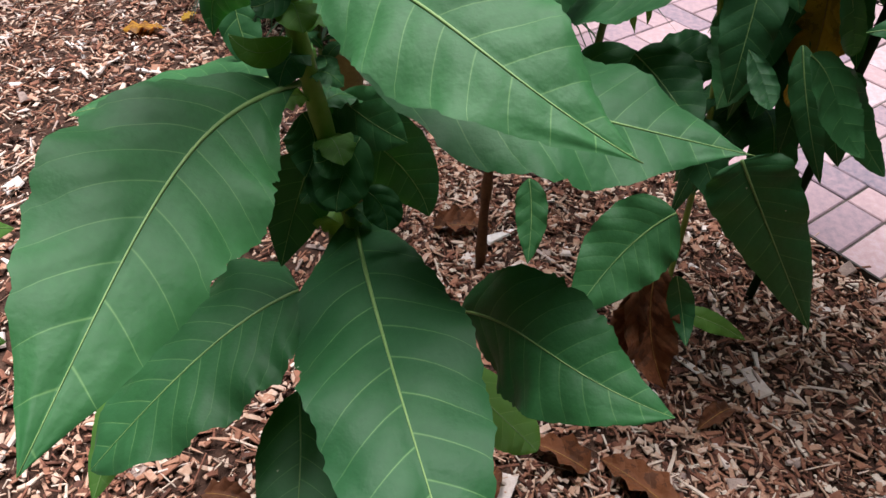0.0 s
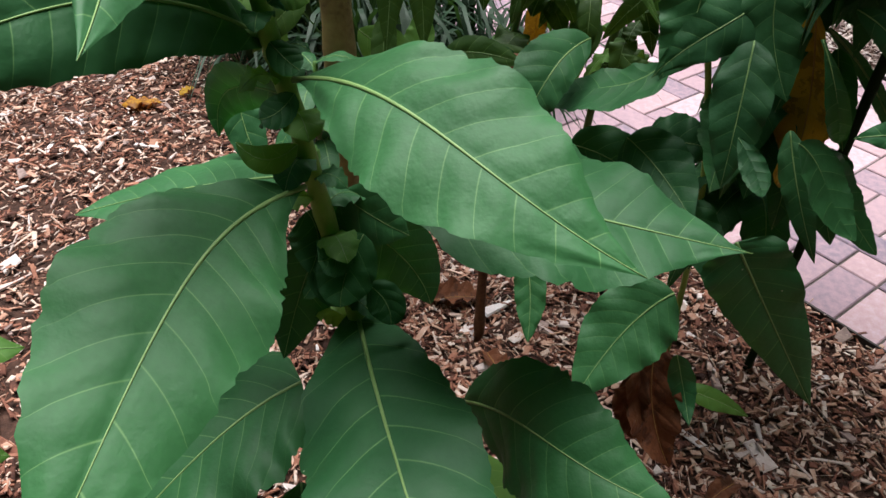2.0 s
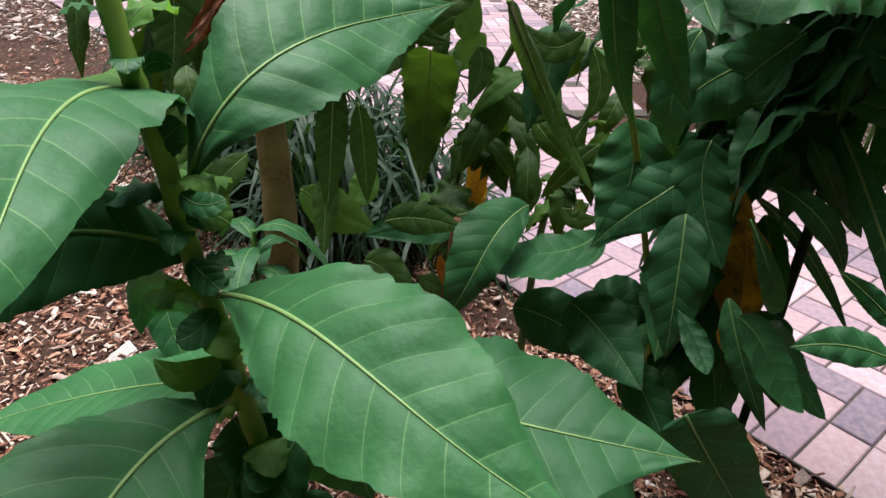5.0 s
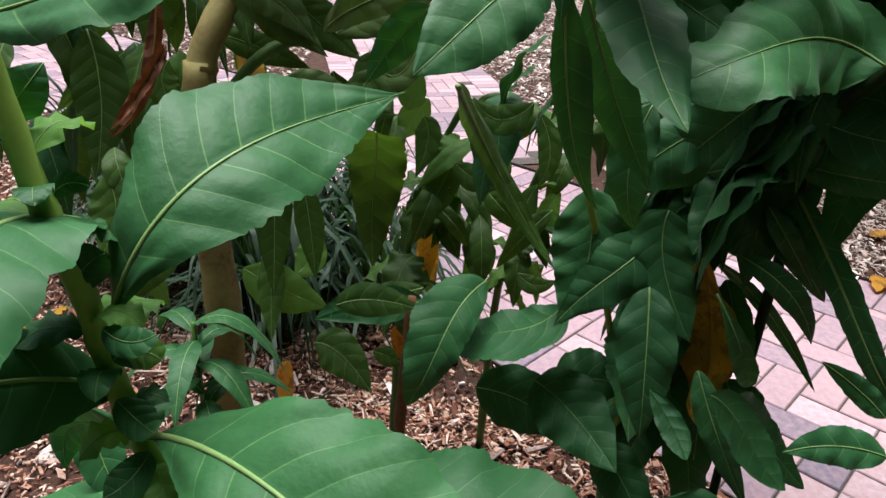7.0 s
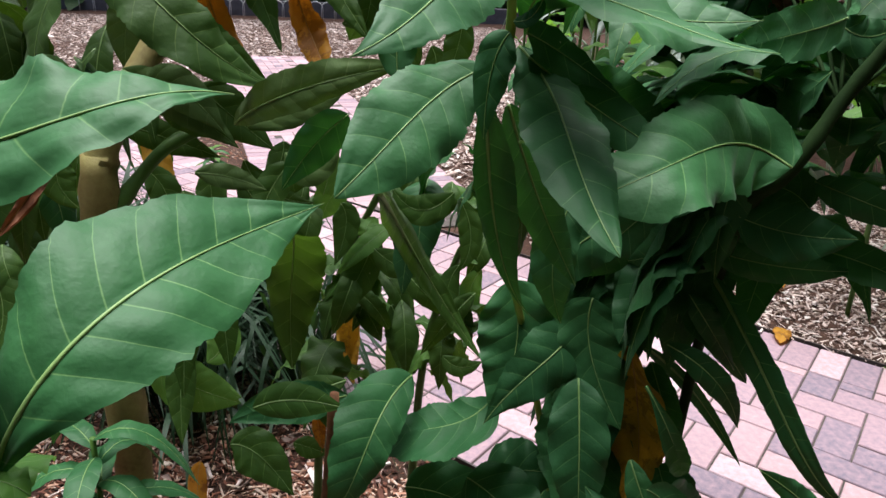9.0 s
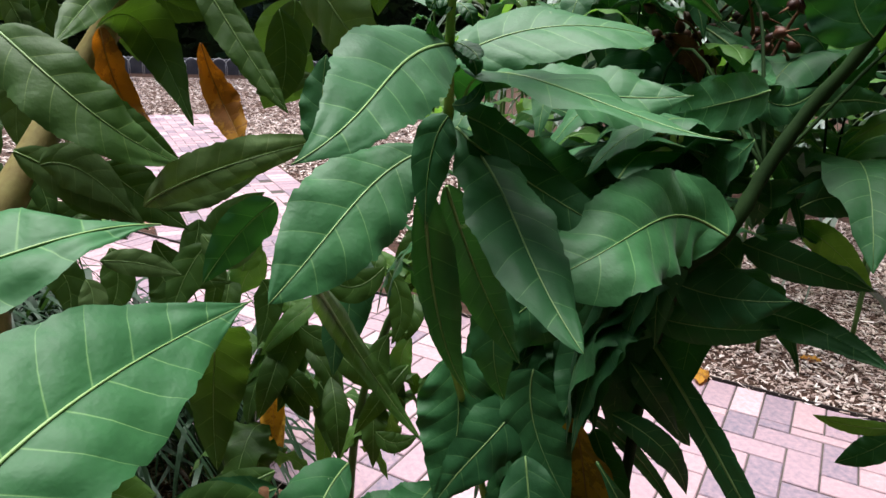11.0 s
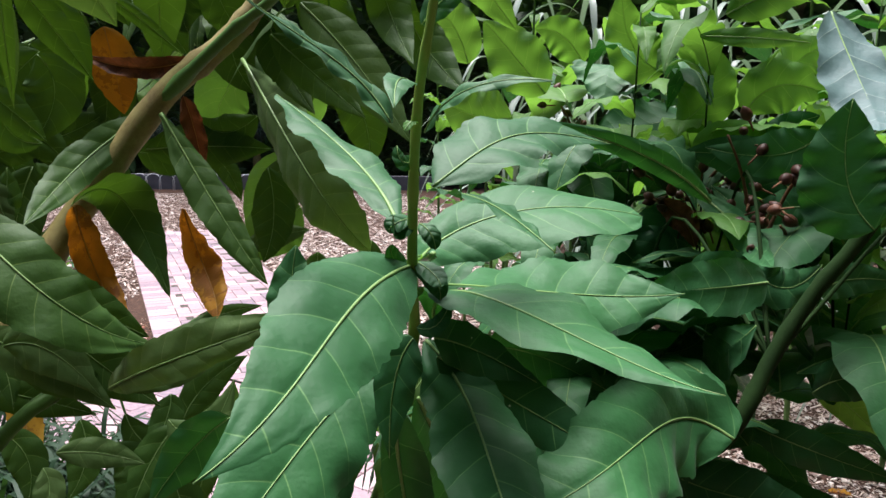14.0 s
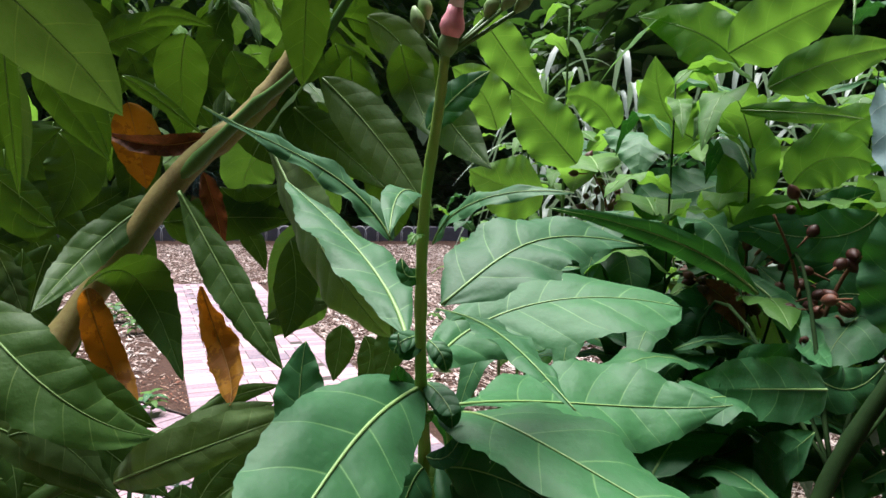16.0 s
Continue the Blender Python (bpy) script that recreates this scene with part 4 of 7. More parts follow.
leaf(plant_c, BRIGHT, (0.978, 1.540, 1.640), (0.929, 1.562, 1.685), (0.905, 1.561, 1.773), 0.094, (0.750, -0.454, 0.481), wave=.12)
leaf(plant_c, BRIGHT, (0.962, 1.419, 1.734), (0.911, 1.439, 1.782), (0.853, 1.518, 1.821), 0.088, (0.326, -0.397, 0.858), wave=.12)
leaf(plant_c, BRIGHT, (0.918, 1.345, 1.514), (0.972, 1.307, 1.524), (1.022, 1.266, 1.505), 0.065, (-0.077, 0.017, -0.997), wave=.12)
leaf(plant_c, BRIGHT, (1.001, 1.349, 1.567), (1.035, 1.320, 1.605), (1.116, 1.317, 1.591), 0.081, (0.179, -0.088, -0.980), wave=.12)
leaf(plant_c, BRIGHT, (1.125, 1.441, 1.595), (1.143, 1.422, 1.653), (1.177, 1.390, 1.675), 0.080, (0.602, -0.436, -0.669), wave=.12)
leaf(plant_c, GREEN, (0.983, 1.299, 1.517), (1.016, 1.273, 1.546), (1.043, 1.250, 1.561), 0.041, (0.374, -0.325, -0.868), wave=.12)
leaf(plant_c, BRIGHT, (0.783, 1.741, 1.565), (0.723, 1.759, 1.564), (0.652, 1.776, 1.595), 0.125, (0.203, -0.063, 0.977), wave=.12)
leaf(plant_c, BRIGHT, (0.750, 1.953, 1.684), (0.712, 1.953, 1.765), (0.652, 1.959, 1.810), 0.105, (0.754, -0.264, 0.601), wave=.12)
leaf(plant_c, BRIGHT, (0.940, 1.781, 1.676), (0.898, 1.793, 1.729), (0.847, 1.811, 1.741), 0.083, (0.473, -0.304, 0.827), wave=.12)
leaf(plant_d, MOSS, (-0.011, 1.615, 1.467), (-0.033, 1.602, 1.392), (-0.039, 1.586, 1.311), 0.078, (-0.930, -0.290, 0.225), a=.75, b=1.0, wave=.04)
leaf(plant_d, MOSS, (0.328, 1.771, 1.463), (0.337, 1.764, 1.372), (0.317, 1.751, 1.291), 0.080, (-0.998, -0.004, 0.064), a=.75, b=1.0, wave=.04)
leaf(plant_d, BRIGHT, (0.281, 1.967, 1.636), (0.236, 1.967, 1.589), (0.230, 1.968, 1.533), 0.118, (-0.893, -0.087, 0.442), a=.75, b=1.0, wave=.04)
leaf(plant_d, BRIGHT, (0.390, 1.865, 1.382), (0.336, 1.860, 1.338), (0.293, 1.848, 1.274), 0.120, (-0.748, 0.081, 0.659), a=.75, b=1.0, wave=.04)
leaf(plant_d, MOSS, (0.058, 2.045, 1.482), (0.123, 2.056, 1.471), (0.214, 2.065, 1.447), 0.084, (-0.206, -0.065, -0.976), a=.75, b=1.0, wave=.04)
leaf(plant_d, MOSS, (0.004, 1.617, 1.631), (0.022, 1.626, 1.575), (-0.010, 1.617, 1.500), 0.088, (-0.955, -0.278, 0.102), a=.75, b=1.0, wave=.04)
leaf(plant_d, MOSS, (0.012, 1.411, 1.597), (0.023, 1.417, 1.524), (0.059, 1.429, 1.505), 0.056, (-0.826, -0.289, -0.483), a=.75, b=1.0, wave=.04)
leaf(plant_d, MOSS, (0.033, 1.512, 1.700), (0.068, 1.527, 1.662), (0.094, 1.540, 1.597), 0.051, (-0.835, -0.158, -0.527), a=.75, b=1.0, wave=.04)
leaf(plant_d, OLIVE, (0.047, 1.359, 1.685), (0.048, 1.369, 1.619), (0.046, 1.372, 1.550), 0.022, (-0.948, -0.318, -0.028), a=.75, b=1.0, wave=.04)
leaf(plant_d, MOSS, (0.099, 1.623, 1.758), (0.111, 1.633, 1.720), (0.128, 1.642, 1.681), 0.049, (-0.918, -0.129, -0.375), a=.75, b=1.0, wave=.04)
leaf(plant_d, MOSS, (0.150, 1.738, 1.750), (0.165, 1.747, 1.708), (0.198, 1.758, 1.655), 0.083, (-0.885, -0.065, -0.461), a=.75, b=1.0, wave=.04)
leaf(plant_d, MOSS, (0.222, 1.737, 1.800), (0.193, 1.745, 1.745), (0.200, 1.754, 1.692), 0.096, (-0.972, -0.152, 0.177), a=.75, b=1.0, wave=.04)
leaf(plant_d, MOSS, (0.350, 1.545, 1.775), (0.366, 1.553, 1.738), (0.358, 1.558, 1.707), 0.041, (-0.994, 0.033, -0.105), a=.75, b=1.0, wave=.04)
leaf(plant_d, MOSS, (0.403, 1.644, 1.784), (0.430, 1.657, 1.710), (0.473, 1.614, 1.609), 0.092, (-0.915, 0.120, -0.386), a=.75, b=1.0, wave=.04)
leaf(plant_d, MOSS, (0.483, 1.440, 1.746), (0.501, 1.449, 1.690), (0.525, 1.403, 1.619), 0.062, (-0.913, 0.198, -0.357), a=.75, b=1.0, wave=.04)
leaf(plant_d, MOSS, (0.283, 1.756, 1.725), (0.272, 1.764, 1.659), (0.309, 1.771, 1.593), 0.086, (-0.979, -0.040, -0.199), a=.75, b=1.0, wave=.04)
leaf(plant_d, MOSS, (0.059, 1.491, 1.233), (0.101, 1.490, 1.191), (0.174, 1.483, 1.131), 0.079, (-0.628, -0.380, -0.679), a=.75, b=1.0, wave=.04)
leaf(plant_d, OLIVE, (0.075, 1.347, 1.129), (0.123, 1.357, 1.120), (0.174, 1.359, 1.100), 0.039, (-0.201, -0.453, -0.869), a=.75, b=1.0, wave=.04)
leaf(plant_d, MOSS, (0.188, 1.491, 1.144), (0.182, 1.476, 1.109), (0.156, 1.448, 1.057), 0.046, (-0.935, -0.010, 0.355), a=.75, b=1.0, wave=.04)
leaf(plant_d, OLIVE, (0.204, 1.358, 1.158), (0.247, 1.355, 1.137), (0.285, 1.377, 1.201), 0.054, (0.498, -0.257, -0.828), a=.75, b=1.0, wave=.04)
leaf(plant_d, OLIVE, (-0.008, 1.441, 1.241), (0.043, 1.453, 1.229), (0.104, 1.449, 1.162), 0.068, (-0.530, -0.322, -0.785), a=.75, b=1.0, wave=.04)
leaf(plant_d, MOSS, (0.206, 1.402, 1.131), (0.176, 1.383, 1.090), (0.154, 1.357, 1.036), 0.053, (-0.888, 0.050, 0.456), a=.75, b=1.0, wave=.04)
leaf(plant_d, BRIGHT, (0.244, 1.627, 1.008), (0.254, 1.641, 1.044), (0.266, 1.660, 1.101), 0.058, (0.976, -0.025, -0.216), a=.75, b=1.0, wave=.04)
leaf(plant_d, MOSS, (0.058, 1.646, 1.765), (0.104, 1.654, 1.786), (0.177, 1.662, 1.817), 0.063, (0.355, 0.263, -0.897), a=.75, b=1.0, wave=.04)
leaf(plant_d, MOSS, (0.241, 1.680, 1.772), (0.266, 1.691, 1.721), (0.292, 1.698, 1.678), 0.073, (-0.880, -0.013, -0.475), a=.75, b=1.0, wave=.04)
leaf(plant_d, BRIGHT, (0.264, 2.098, 1.682), (0.228, 2.098, 1.644), (0.203, 2.097, 1.595), 0.118, (-0.817, -0.106, 0.567), a=.75, b=1.0, wave=.04)
leaf(plant_d, MOSS, (-0.000, 1.644, 1.638), (-0.037, 1.634, 1.595), (-0.058, 1.627, 1.553), 0.081, (-0.760, -0.296, 0.579), a=.75, b=1.0, wave=.04)
leaf(plant_d, MOSS, (-0.026, 1.744, 1.590), (-0.036, 1.741, 1.526), (-0.021, 1.742, 1.461), 0.073, (-0.948, -0.315, -0.035), a=.75, b=1.0, wave=.04)
leaf(plant_d, MOSS, (-0.041, 1.514, 1.395), (-0.023, 1.525, 1.424), (-0.018, 1.532, 1.469), 0.047, (0.887, 0.300, -0.352), a=.75, b=1.0, wave=.04)
leaf(plant_d, MOSS, (0.424, 1.588, 1.755), (0.442, 1.599, 1.673), (0.490, 1.550, 1.586), 0.078, (-0.920, 0.099, -0.379), a=.75, b=1.0, wave=.04)
leaf(plant_d, MOSS, (0.410, 1.674, 1.833), (0.483, 1.675, 1.810), (0.535, 1.580, 1.733), 0.063, (-0.493, 0.229, -0.839), a=.75, b=1.0, wave=.04)
leaf(plant_d, MOSS, (0.529, 1.484, 1.702), (0.562, 1.485, 1.649), (0.606, 1.427, 1.585), 0.071, (-0.769, 0.206, -0.605), a=.75, b=1.0, wave=.04)
leaf(plant_d, MOSS, (0.334, 1.793, 1.739), (0.354, 1.803, 1.661), (0.413, 1.756, 1.560), 0.081, (-0.914, 0.019, -0.405), a=.75, b=1.0, wave=.04)
leaf(plant_d, MOSS, (0.278, 1.563, 1.012), (0.288, 1.550, 0.973), (0.266, 1.523, 0.905), 0.052, (-0.995, 0.012, 0.098), a=.75, b=1.0, wave=.04)
leaf(plant_d, BRIGHT, (0.282, 1.864, 0.969), (0.243, 1.848, 0.921), (0.230, 1.835, 0.884), 0.076, (-0.866, 0.115, 0.487), a=.75, b=1.0, wave=.04)
leaf(plant_d, MOSS, (0.379, 1.671, 0.749), (0.403, 1.637, 0.685), (0.396, 1.601, 0.623), 0.073, (-0.992, -0.006, -0.129), a=.75, b=1.0, wave=.04)
leaf(plant_d, YELLOW, (0.291, 1.897, 0.639), (0.284, 1.851, 0.553), (0.297, 1.801, 0.469), 0.059, (-0.999, -0.032, -0.020), wave=.04)
leaf(plant_d, MOSS, (0.525, 1.694, 0.831), (0.500, 1.672, 0.775), (0.524, 1.642, 0.722), 0.049, (-0.992, 0.115, -0.045), a=.75, b=1.0, wave=.04)
leaf(plant_d, MOSS, (0.577, 1.560, 0.802), (0.582, 1.533, 0.753), (0.586, 1.505, 0.705), 0.056, (-0.979, 0.129, -0.159), a=.75, b=1.0, wave=.04)
leaf(plant_d, MOSS, (0.340, 1.535, 0.933), (0.382, 1.522, 0.905), (0.434, 1.514, 0.896), 0.053, (-0.409, -0.336, -0.849), a=.75, b=1.0, wave=.04)
leaf(plant_d, MOSS, (0.496, 1.555, 1.027), (0.518, 1.528, 0.959), (0.497, 1.508, 0.899), 0.047, (-0.988, 0.144, -0.057), a=.75, b=1.0, wave=.04)
leaf(plant_d, BRIGHT, (0.590, 1.773, 0.784), (0.564, 1.755, 0.735), (0.589, 1.729, 0.691), 0.052, (-0.988, 0.144, -0.057), a=.75, b=1.0, wave=.04)
leaf(plant_d, MOSS, (0.653, 1.615, 0.721), (0.699, 1.593, 0.705), (0.755, 1.579, 0.712), 0.048, (-0.226, -0.420, -0.879), a=.75, b=1.0, wave=.04)
leaf(plant_d, MOSS, (0.487, 1.612, 0.657), (0.522, 1.595, 0.638), (0.570, 1.595, 0.651), 0.043, (-0.156, -0.495, -0.855), a=.75, b=1.0, wave=.04)
leaf(plant_d, MOSS, (0.287, 1.427, 0.720), (0.195, 1.407, 0.699), (0.085, 1.421, 0.655), 0.061, (-0.277, 0.506, 0.817), a=.75, b=1.0, wave=.04)
leaf(plant_d, BRIGHT, (-0.103, 1.650, 0.616), (-0.024, 1.647, 0.574), (0.059, 1.646, 0.544), 0.083, (-0.349, -0.563, -0.749), a=.75, b=1.0, wave=.04)
leaf(plant_d, BRIGHT, (-0.075, 1.927, 0.465), (-0.034, 1.963, 0.511), (-0.049, 2.001, 0.591), 0.086, (0.968, 0.075, -0.241), a=.75, b=1.0, wave=.04)
leaf(plant_d, MOSS, (-0.025, 1.562, 0.733), (-0.028, 1.517, 0.657), (-0.020, 1.458, 0.568), 0.057, (-0.971, -0.212, 0.108), a=.75, b=1.0, wave=.04)
leaf(plant_d, MOSS, (0.073, 1.431, 0.585), (0.125, 1.424, 0.563), (0.189, 1.383, 0.501), 0.091, (-0.627, -0.541, -0.560), a=.75, b=1.0, wave=.04)
leaf(plant_d, ORANGE, (-0.018, 1.560, 0.447), (-0.020, 1.523, 0.403), (0.001, 1.474, 0.341), 0.039, (-0.968, -0.248, 0.028), wave=.04)
leaf(plant_d, ORANGE, (0.211, 1.721, 0.444), (0.218, 1.698, 0.412), (0.225, 1.668, 0.370), 0.031, (-0.987, -0.135, -0.089), wave=.04)
leaf(plant_d, MOSS, (0.160, 1.680, 0.395), (0.199, 1.675, 0.382), (0.238, 1.668, 0.369), 0.051, (-0.330, -0.590, -0.737), a=.75, b=1.0, wave=.04)
leaf(plant_d, BRIGHT, (-0.128, 1.833, 1.109), (-0.110, 1.823, 1.040), (-0.097, 1.808, 0.970), 0.069, (-0.940, -0.306, -0.154), a=.75, b=1.0, wave=.04)
leaf(plant_d, YELLOW, (-0.110, 1.736, 1.128), (-0.083, 1.732, 1.073), (-0.076, 1.714, 0.998), 0.054, (-0.932, -0.310, -0.189), wave=.04)
leaf(plant_d, MOSS, (-0.364, 1.636, 1.144), (-0.350, 1.611, 1.015), (-0.361, 1.552, 0.872), 0.106, (-0.896, -0.426, 0.124), a=.75, b=1.0, wave=.04)
leaf(plant_d, MOSS, (-0.187, 1.516, 1.268), (-0.178, 1.513, 1.216), (-0.199, 1.491, 1.148), 0.088, (-0.920, -0.357, 0.161), a=.75, b=1.0, wave=.04)
leaf(plant_d, MOSS, (-0.163, 1.499, 1.118), (-0.173, 1.483, 1.075), (-0.143, 1.480, 1.027), 0.059, (-0.905, -0.413, -0.106), a=.75, b=1.0, wave=.04)
leaf(plant_d, MOSS, (-0.301, 1.480, 0.914), (-0.286, 1.454, 0.840), (-0.306, 1.409, 0.777), 0.093, (-0.902, -0.370, 0.221), a=.75, b=1.0, wave=.04)
leaf(plant_d, MOSS, (0.028, 1.385, 1.333), (0.092, 1.398, 1.303), (0.177, 1.406, 1.255), 0.080, (-0.432, -0.179, -0.884), a=.75, b=1.0, wave=.04)
blade(plant_d, OLIVE, (0.129, 1.392, 1.192), (0.189, 1.317, 1.239), (0.272, 1.307, 1.271), (0.367, 1.358, 1.287), 0.033, 0.027, (0.351, -0.287, -0.891), (0.176, -0.134, -0.975), a=0.73, b=0.77)
leaf(plant_d, MOSS, (-0.005, 1.469, 1.235), (0.049, 1.475, 1.191), (0.108, 1.480, 1.154), 0.072, (-0.540, -0.277, -0.795), a=.75, b=1.0, wave=.04)
leaf(plant_d, MOSS, (-0.020, 1.745, 1.507), (0.020, 1.758, 1.526), (0.062, 1.769, 1.555), 0.055, (0.472, 0.112, -0.875), a=.75, b=1.0, wave=.04)
leaf(plant_d, MOSS, (0.048, 1.763, 1.639), (0.063, 1.769, 1.583), (0.053, 1.766, 1.507), 0.053, (-0.970, -0.238, -0.042), a=.75, b=1.0, wave=.04)
leaf(plant_d, MOSS, (-0.124, 1.814, 1.484), (-0.100, 1.820, 1.445), (-0.067, 1.822, 1.365), 0.070, (-0.841, -0.339, -0.421), a=.75, b=1.0, wave=.04)
leaf(plant_d, MOSS, (-0.054, 1.942, 1.456), (-0.099, 1.925, 1.425), (-0.143, 1.911, 1.448), 0.075, (-0.114, 0.054, 0.992), a=.75, b=1.0, wave=.04)
leaf(plant_d, MOSS, (0.132, 1.759, 1.809), (0.088, 1.757, 1.770), (0.051, 1.758, 1.704), 0.058, (-0.758, -0.274, 0.591), a=.75, b=1.0, wave=.04)
leaf(plant_d, MOSS, (0.223, 1.764, 1.853), (0.203, 1.773, 1.797), (0.219, 1.787, 1.724), 0.064, (-0.991, -0.135, 0.009), a=.75, b=1.0, wave=.04)
leaf(plant_d, BRIGHT, (0.238, 2.150, 1.972), (0.298, 2.164, 1.929), (0.323, 2.181, 1.845), 0.115, (-0.838, 0.084, -0.540), a=.75, b=1.0, wave=.04)
leaf(plant_d, BRIGHT, (0.421, 2.005, 1.501), (0.374, 2.007, 1.560), (0.339, 2.005, 1.630), 0.083, (0.844, -0.002, 0.536), a=.75, b=1.0, wave=.04)
leaf(plant_d, BRIGHT, (0.409, 2.003, 1.453), (0.338, 2.000, 1.417), (0.280, 1.984, 1.312), 0.118, (-0.741, 0.045, 0.670), a=.75, b=1.0, wave=.04)
leaf(plant_d, MOSS, (0.308, 1.906, 1.559), (0.245, 1.901, 1.525), (0.193, 1.895, 1.557), 0.076, (-0.017, 0.021, 1.000), a=.75, b=1.0, wave=.04)
leaf(plant_d, MOSS, (-0.002, 1.718, 1.846), (0.025, 1.736, 1.799), (0.012, 1.743, 1.737), 0.067, (-0.955, -0.235, -0.181), a=.75, b=1.0, wave=.04)
leaf(plant_d, MOSS, (0.502, 1.673, 1.810), (0.541, 1.679, 1.749), (0.599, 1.678, 1.686), 0.075, (-0.774, 0.209, -0.597), a=.75, b=1.0, wave=.04)
leaf(plant_d, MOSS, (0.451, 1.757, 1.903), (0.433, 1.777, 1.829), (0.454, 1.788, 1.763), 0.079, (-0.999, 0.049, -0.007), a=.75, b=1.0, wave=.04)
leaf(plant_d, MOSS, (-0.065, 1.624, 1.553), (-0.018, 1.641, 1.520), (0.039, 1.655, 1.459), 0.065, (-0.612, -0.235, -0.755), a=.75, b=1.0, wave=.04)
leaf(plant_d, MOSS, (0.073, 1.718, 1.472), (0.033, 1.706, 1.464), (-0.013, 1.693, 1.473), 0.064, (-0.004, 0.076, 0.997), a=.75, b=1.0, wave=.04)
leaf(plant_d, MOSS, (-0.117, 1.708, 1.472), (-0.074, 1.726, 1.489), (-0.021, 1.744, 1.489), 0.054, (0.165, 0.006, -0.986), a=.75, b=1.0, wave=.04)
leaf(plant_d, OLIVE, (-0.107, 1.802, 1.329), (-0.129, 1.787, 1.293), (-0.132, 1.766, 1.211), 0.076, (-0.910, -0.298, 0.289), a=.75, b=1.0, wave=.04)
leaf(plant_d, MOSS, (0.213, 1.996, 1.476), (0.246, 1.997, 1.441), (0.269, 1.993, 1.382), 0.046, (-0.855, -0.112, -0.507), a=.75, b=1.0, wave=.04)
leaf(plant_d, BRIGHT, (0.374, 2.302, 1.688), (0.416, 2.305, 1.618), (0.430, 2.306, 1.533), 0.128, (-0.939, 0.034, -0.341), a=.75, b=1.0, wave=.04)
leaf(plant_d, MOSS, (0.461, 1.900, 1.661), (0.518, 1.899, 1.562), (0.529, 1.895, 1.460), 0.101, (-0.941, 0.099, -0.323), a=.75, b=1.0, wave=.04)
leaf(plant_d, MOSS, (0.489, 1.811, 0.761), (0.534, 1.746, 0.706), (0.567, 1.724, 0.610), 0.065, (-0.912, -0.254, -0.322), a=.75, b=1.0, wave=.04)
leaf(plant_d, MOSS, (0.203, 1.746, 1.008), (0.189, 1.695, 0.950), (0.167, 1.691, 0.858), 0.037, (-0.922, -0.239, 0.304), a=.75, b=1.0, wave=.04)
leaf(plant_d, MOSS, (0.307, 1.783, 0.702), (0.338, 1.738, 0.679), (0.361, 1.740, 0.620), 0.056, (-0.826, -0.485, -0.288), a=.75, b=1.0, wave=.04)
leaf(plant_d, MOSS, (0.663, 1.864, 1.037), (0.602, 1.828, 0.974), (0.561, 1.838, 0.881), 0.069, (-0.816, 0.315, 0.485), a=.75, b=1.0, wave=.04)
leaf(plant_d, BRIGHT, (0.523, 1.926, 0.940), (0.574, 1.875, 0.904), (0.648, 1.871, 0.840), 0.055, (-0.675, -0.387, -0.628), a=.75, b=1.0, wave=.04)
leaf(plant_d, MOSS, (0.248, 1.738, 1.043), (0.185, 1.694, 1.015), (0.142, 1.705, 0.963), 0.045, (-0.604, 0.009, 0.797), a=.75, b=1.0, wave=.04)
leaf(plant_d, MOSS, (0.512, 1.774, 0.993), (0.500, 1.735, 0.962), (0.469, 1.751, 0.903), 0.048, (-0.905, 0.169, 0.390), a=.75, b=1.0, wave=.04)
leaf(plant_d, MOSS, (0.437, 1.719, 0.924), (0.431, 1.665, 0.866), (0.423, 1.657, 0.772), 0.066, (-0.964, -0.199, 0.174), a=.75, b=1.0, wave=.04)
leaf(plant_d, MOSS, (0.292, 1.699, 0.781), (0.344, 1.652, 0.753), (0.379, 1.651, 0.689), 0.041, (-0.747, -0.080, -0.660), a=.75, b=1.0, wave=.04)
leaf(plant_d, MOSS, (0.535, 1.540, 0.838), (0.479, 1.497, 0.801), (0.428, 1.497, 0.728), 0.045, (-0.733, 0.118, 0.670), a=.75, b=1.0, wave=.04)
leaf(plant_d, MOSS, (0.308, 1.596, 0.870), (0.287, 1.544, 0.829), (0.260, 1.538, 0.753), 0.053, (-0.923, -0.013, 0.384), a=.75, b=1.0, wave=.04)
leaf(plant_d, MOSS, (0.400, 1.591, 0.866), (0.435, 1.544, 0.839), (0.491, 1.542, 0.782), 0.051, (-0.672, 0.024, -0.740), a=.75, b=1.0, wave=.04)
leaf(plant_d, BRIGHT, (0.388, 1.617, 0.958), (0.323, 1.575, 0.924), (0.269, 1.580, 0.860), 0.043, (-0.603, 0.630, 0.489), a=.75, b=1.0, wave=.04)
leaf(plant_d, MOSS, (0.460, 1.920, 0.971), (0.409, 1.881, 0.930), (0.383, 1.891, 0.861), 0.068, (-0.823, 0.042, 0.567), a=.75, b=1.0, wave=.04)
leaf(plant_d, BRIGHT, (0.400, 1.794, 0.661), (0.395, 1.725, 0.598), (0.381, 1.696, 0.493), 0.052, (-0.985, -0.075, 0.155), a=.75, b=1.0, wave=.04)
leaf(plant_d, MOSS, (0.395, 1.576, 0.807), (0.399, 1.518, 0.761), (0.401, 1.502, 0.675), 0.048, (-0.996, -0.089, 0.001), a=.75, b=1.0, wave=.04)
leaf(plant_d, MOSS, (0.210, 1.870, 0.930), (0.197, 1.815, 0.866), (0.166, 1.805, 0.766), 0.060, (-0.961, 0.211, 0.180), a=.75, b=1.0, wave=.04)
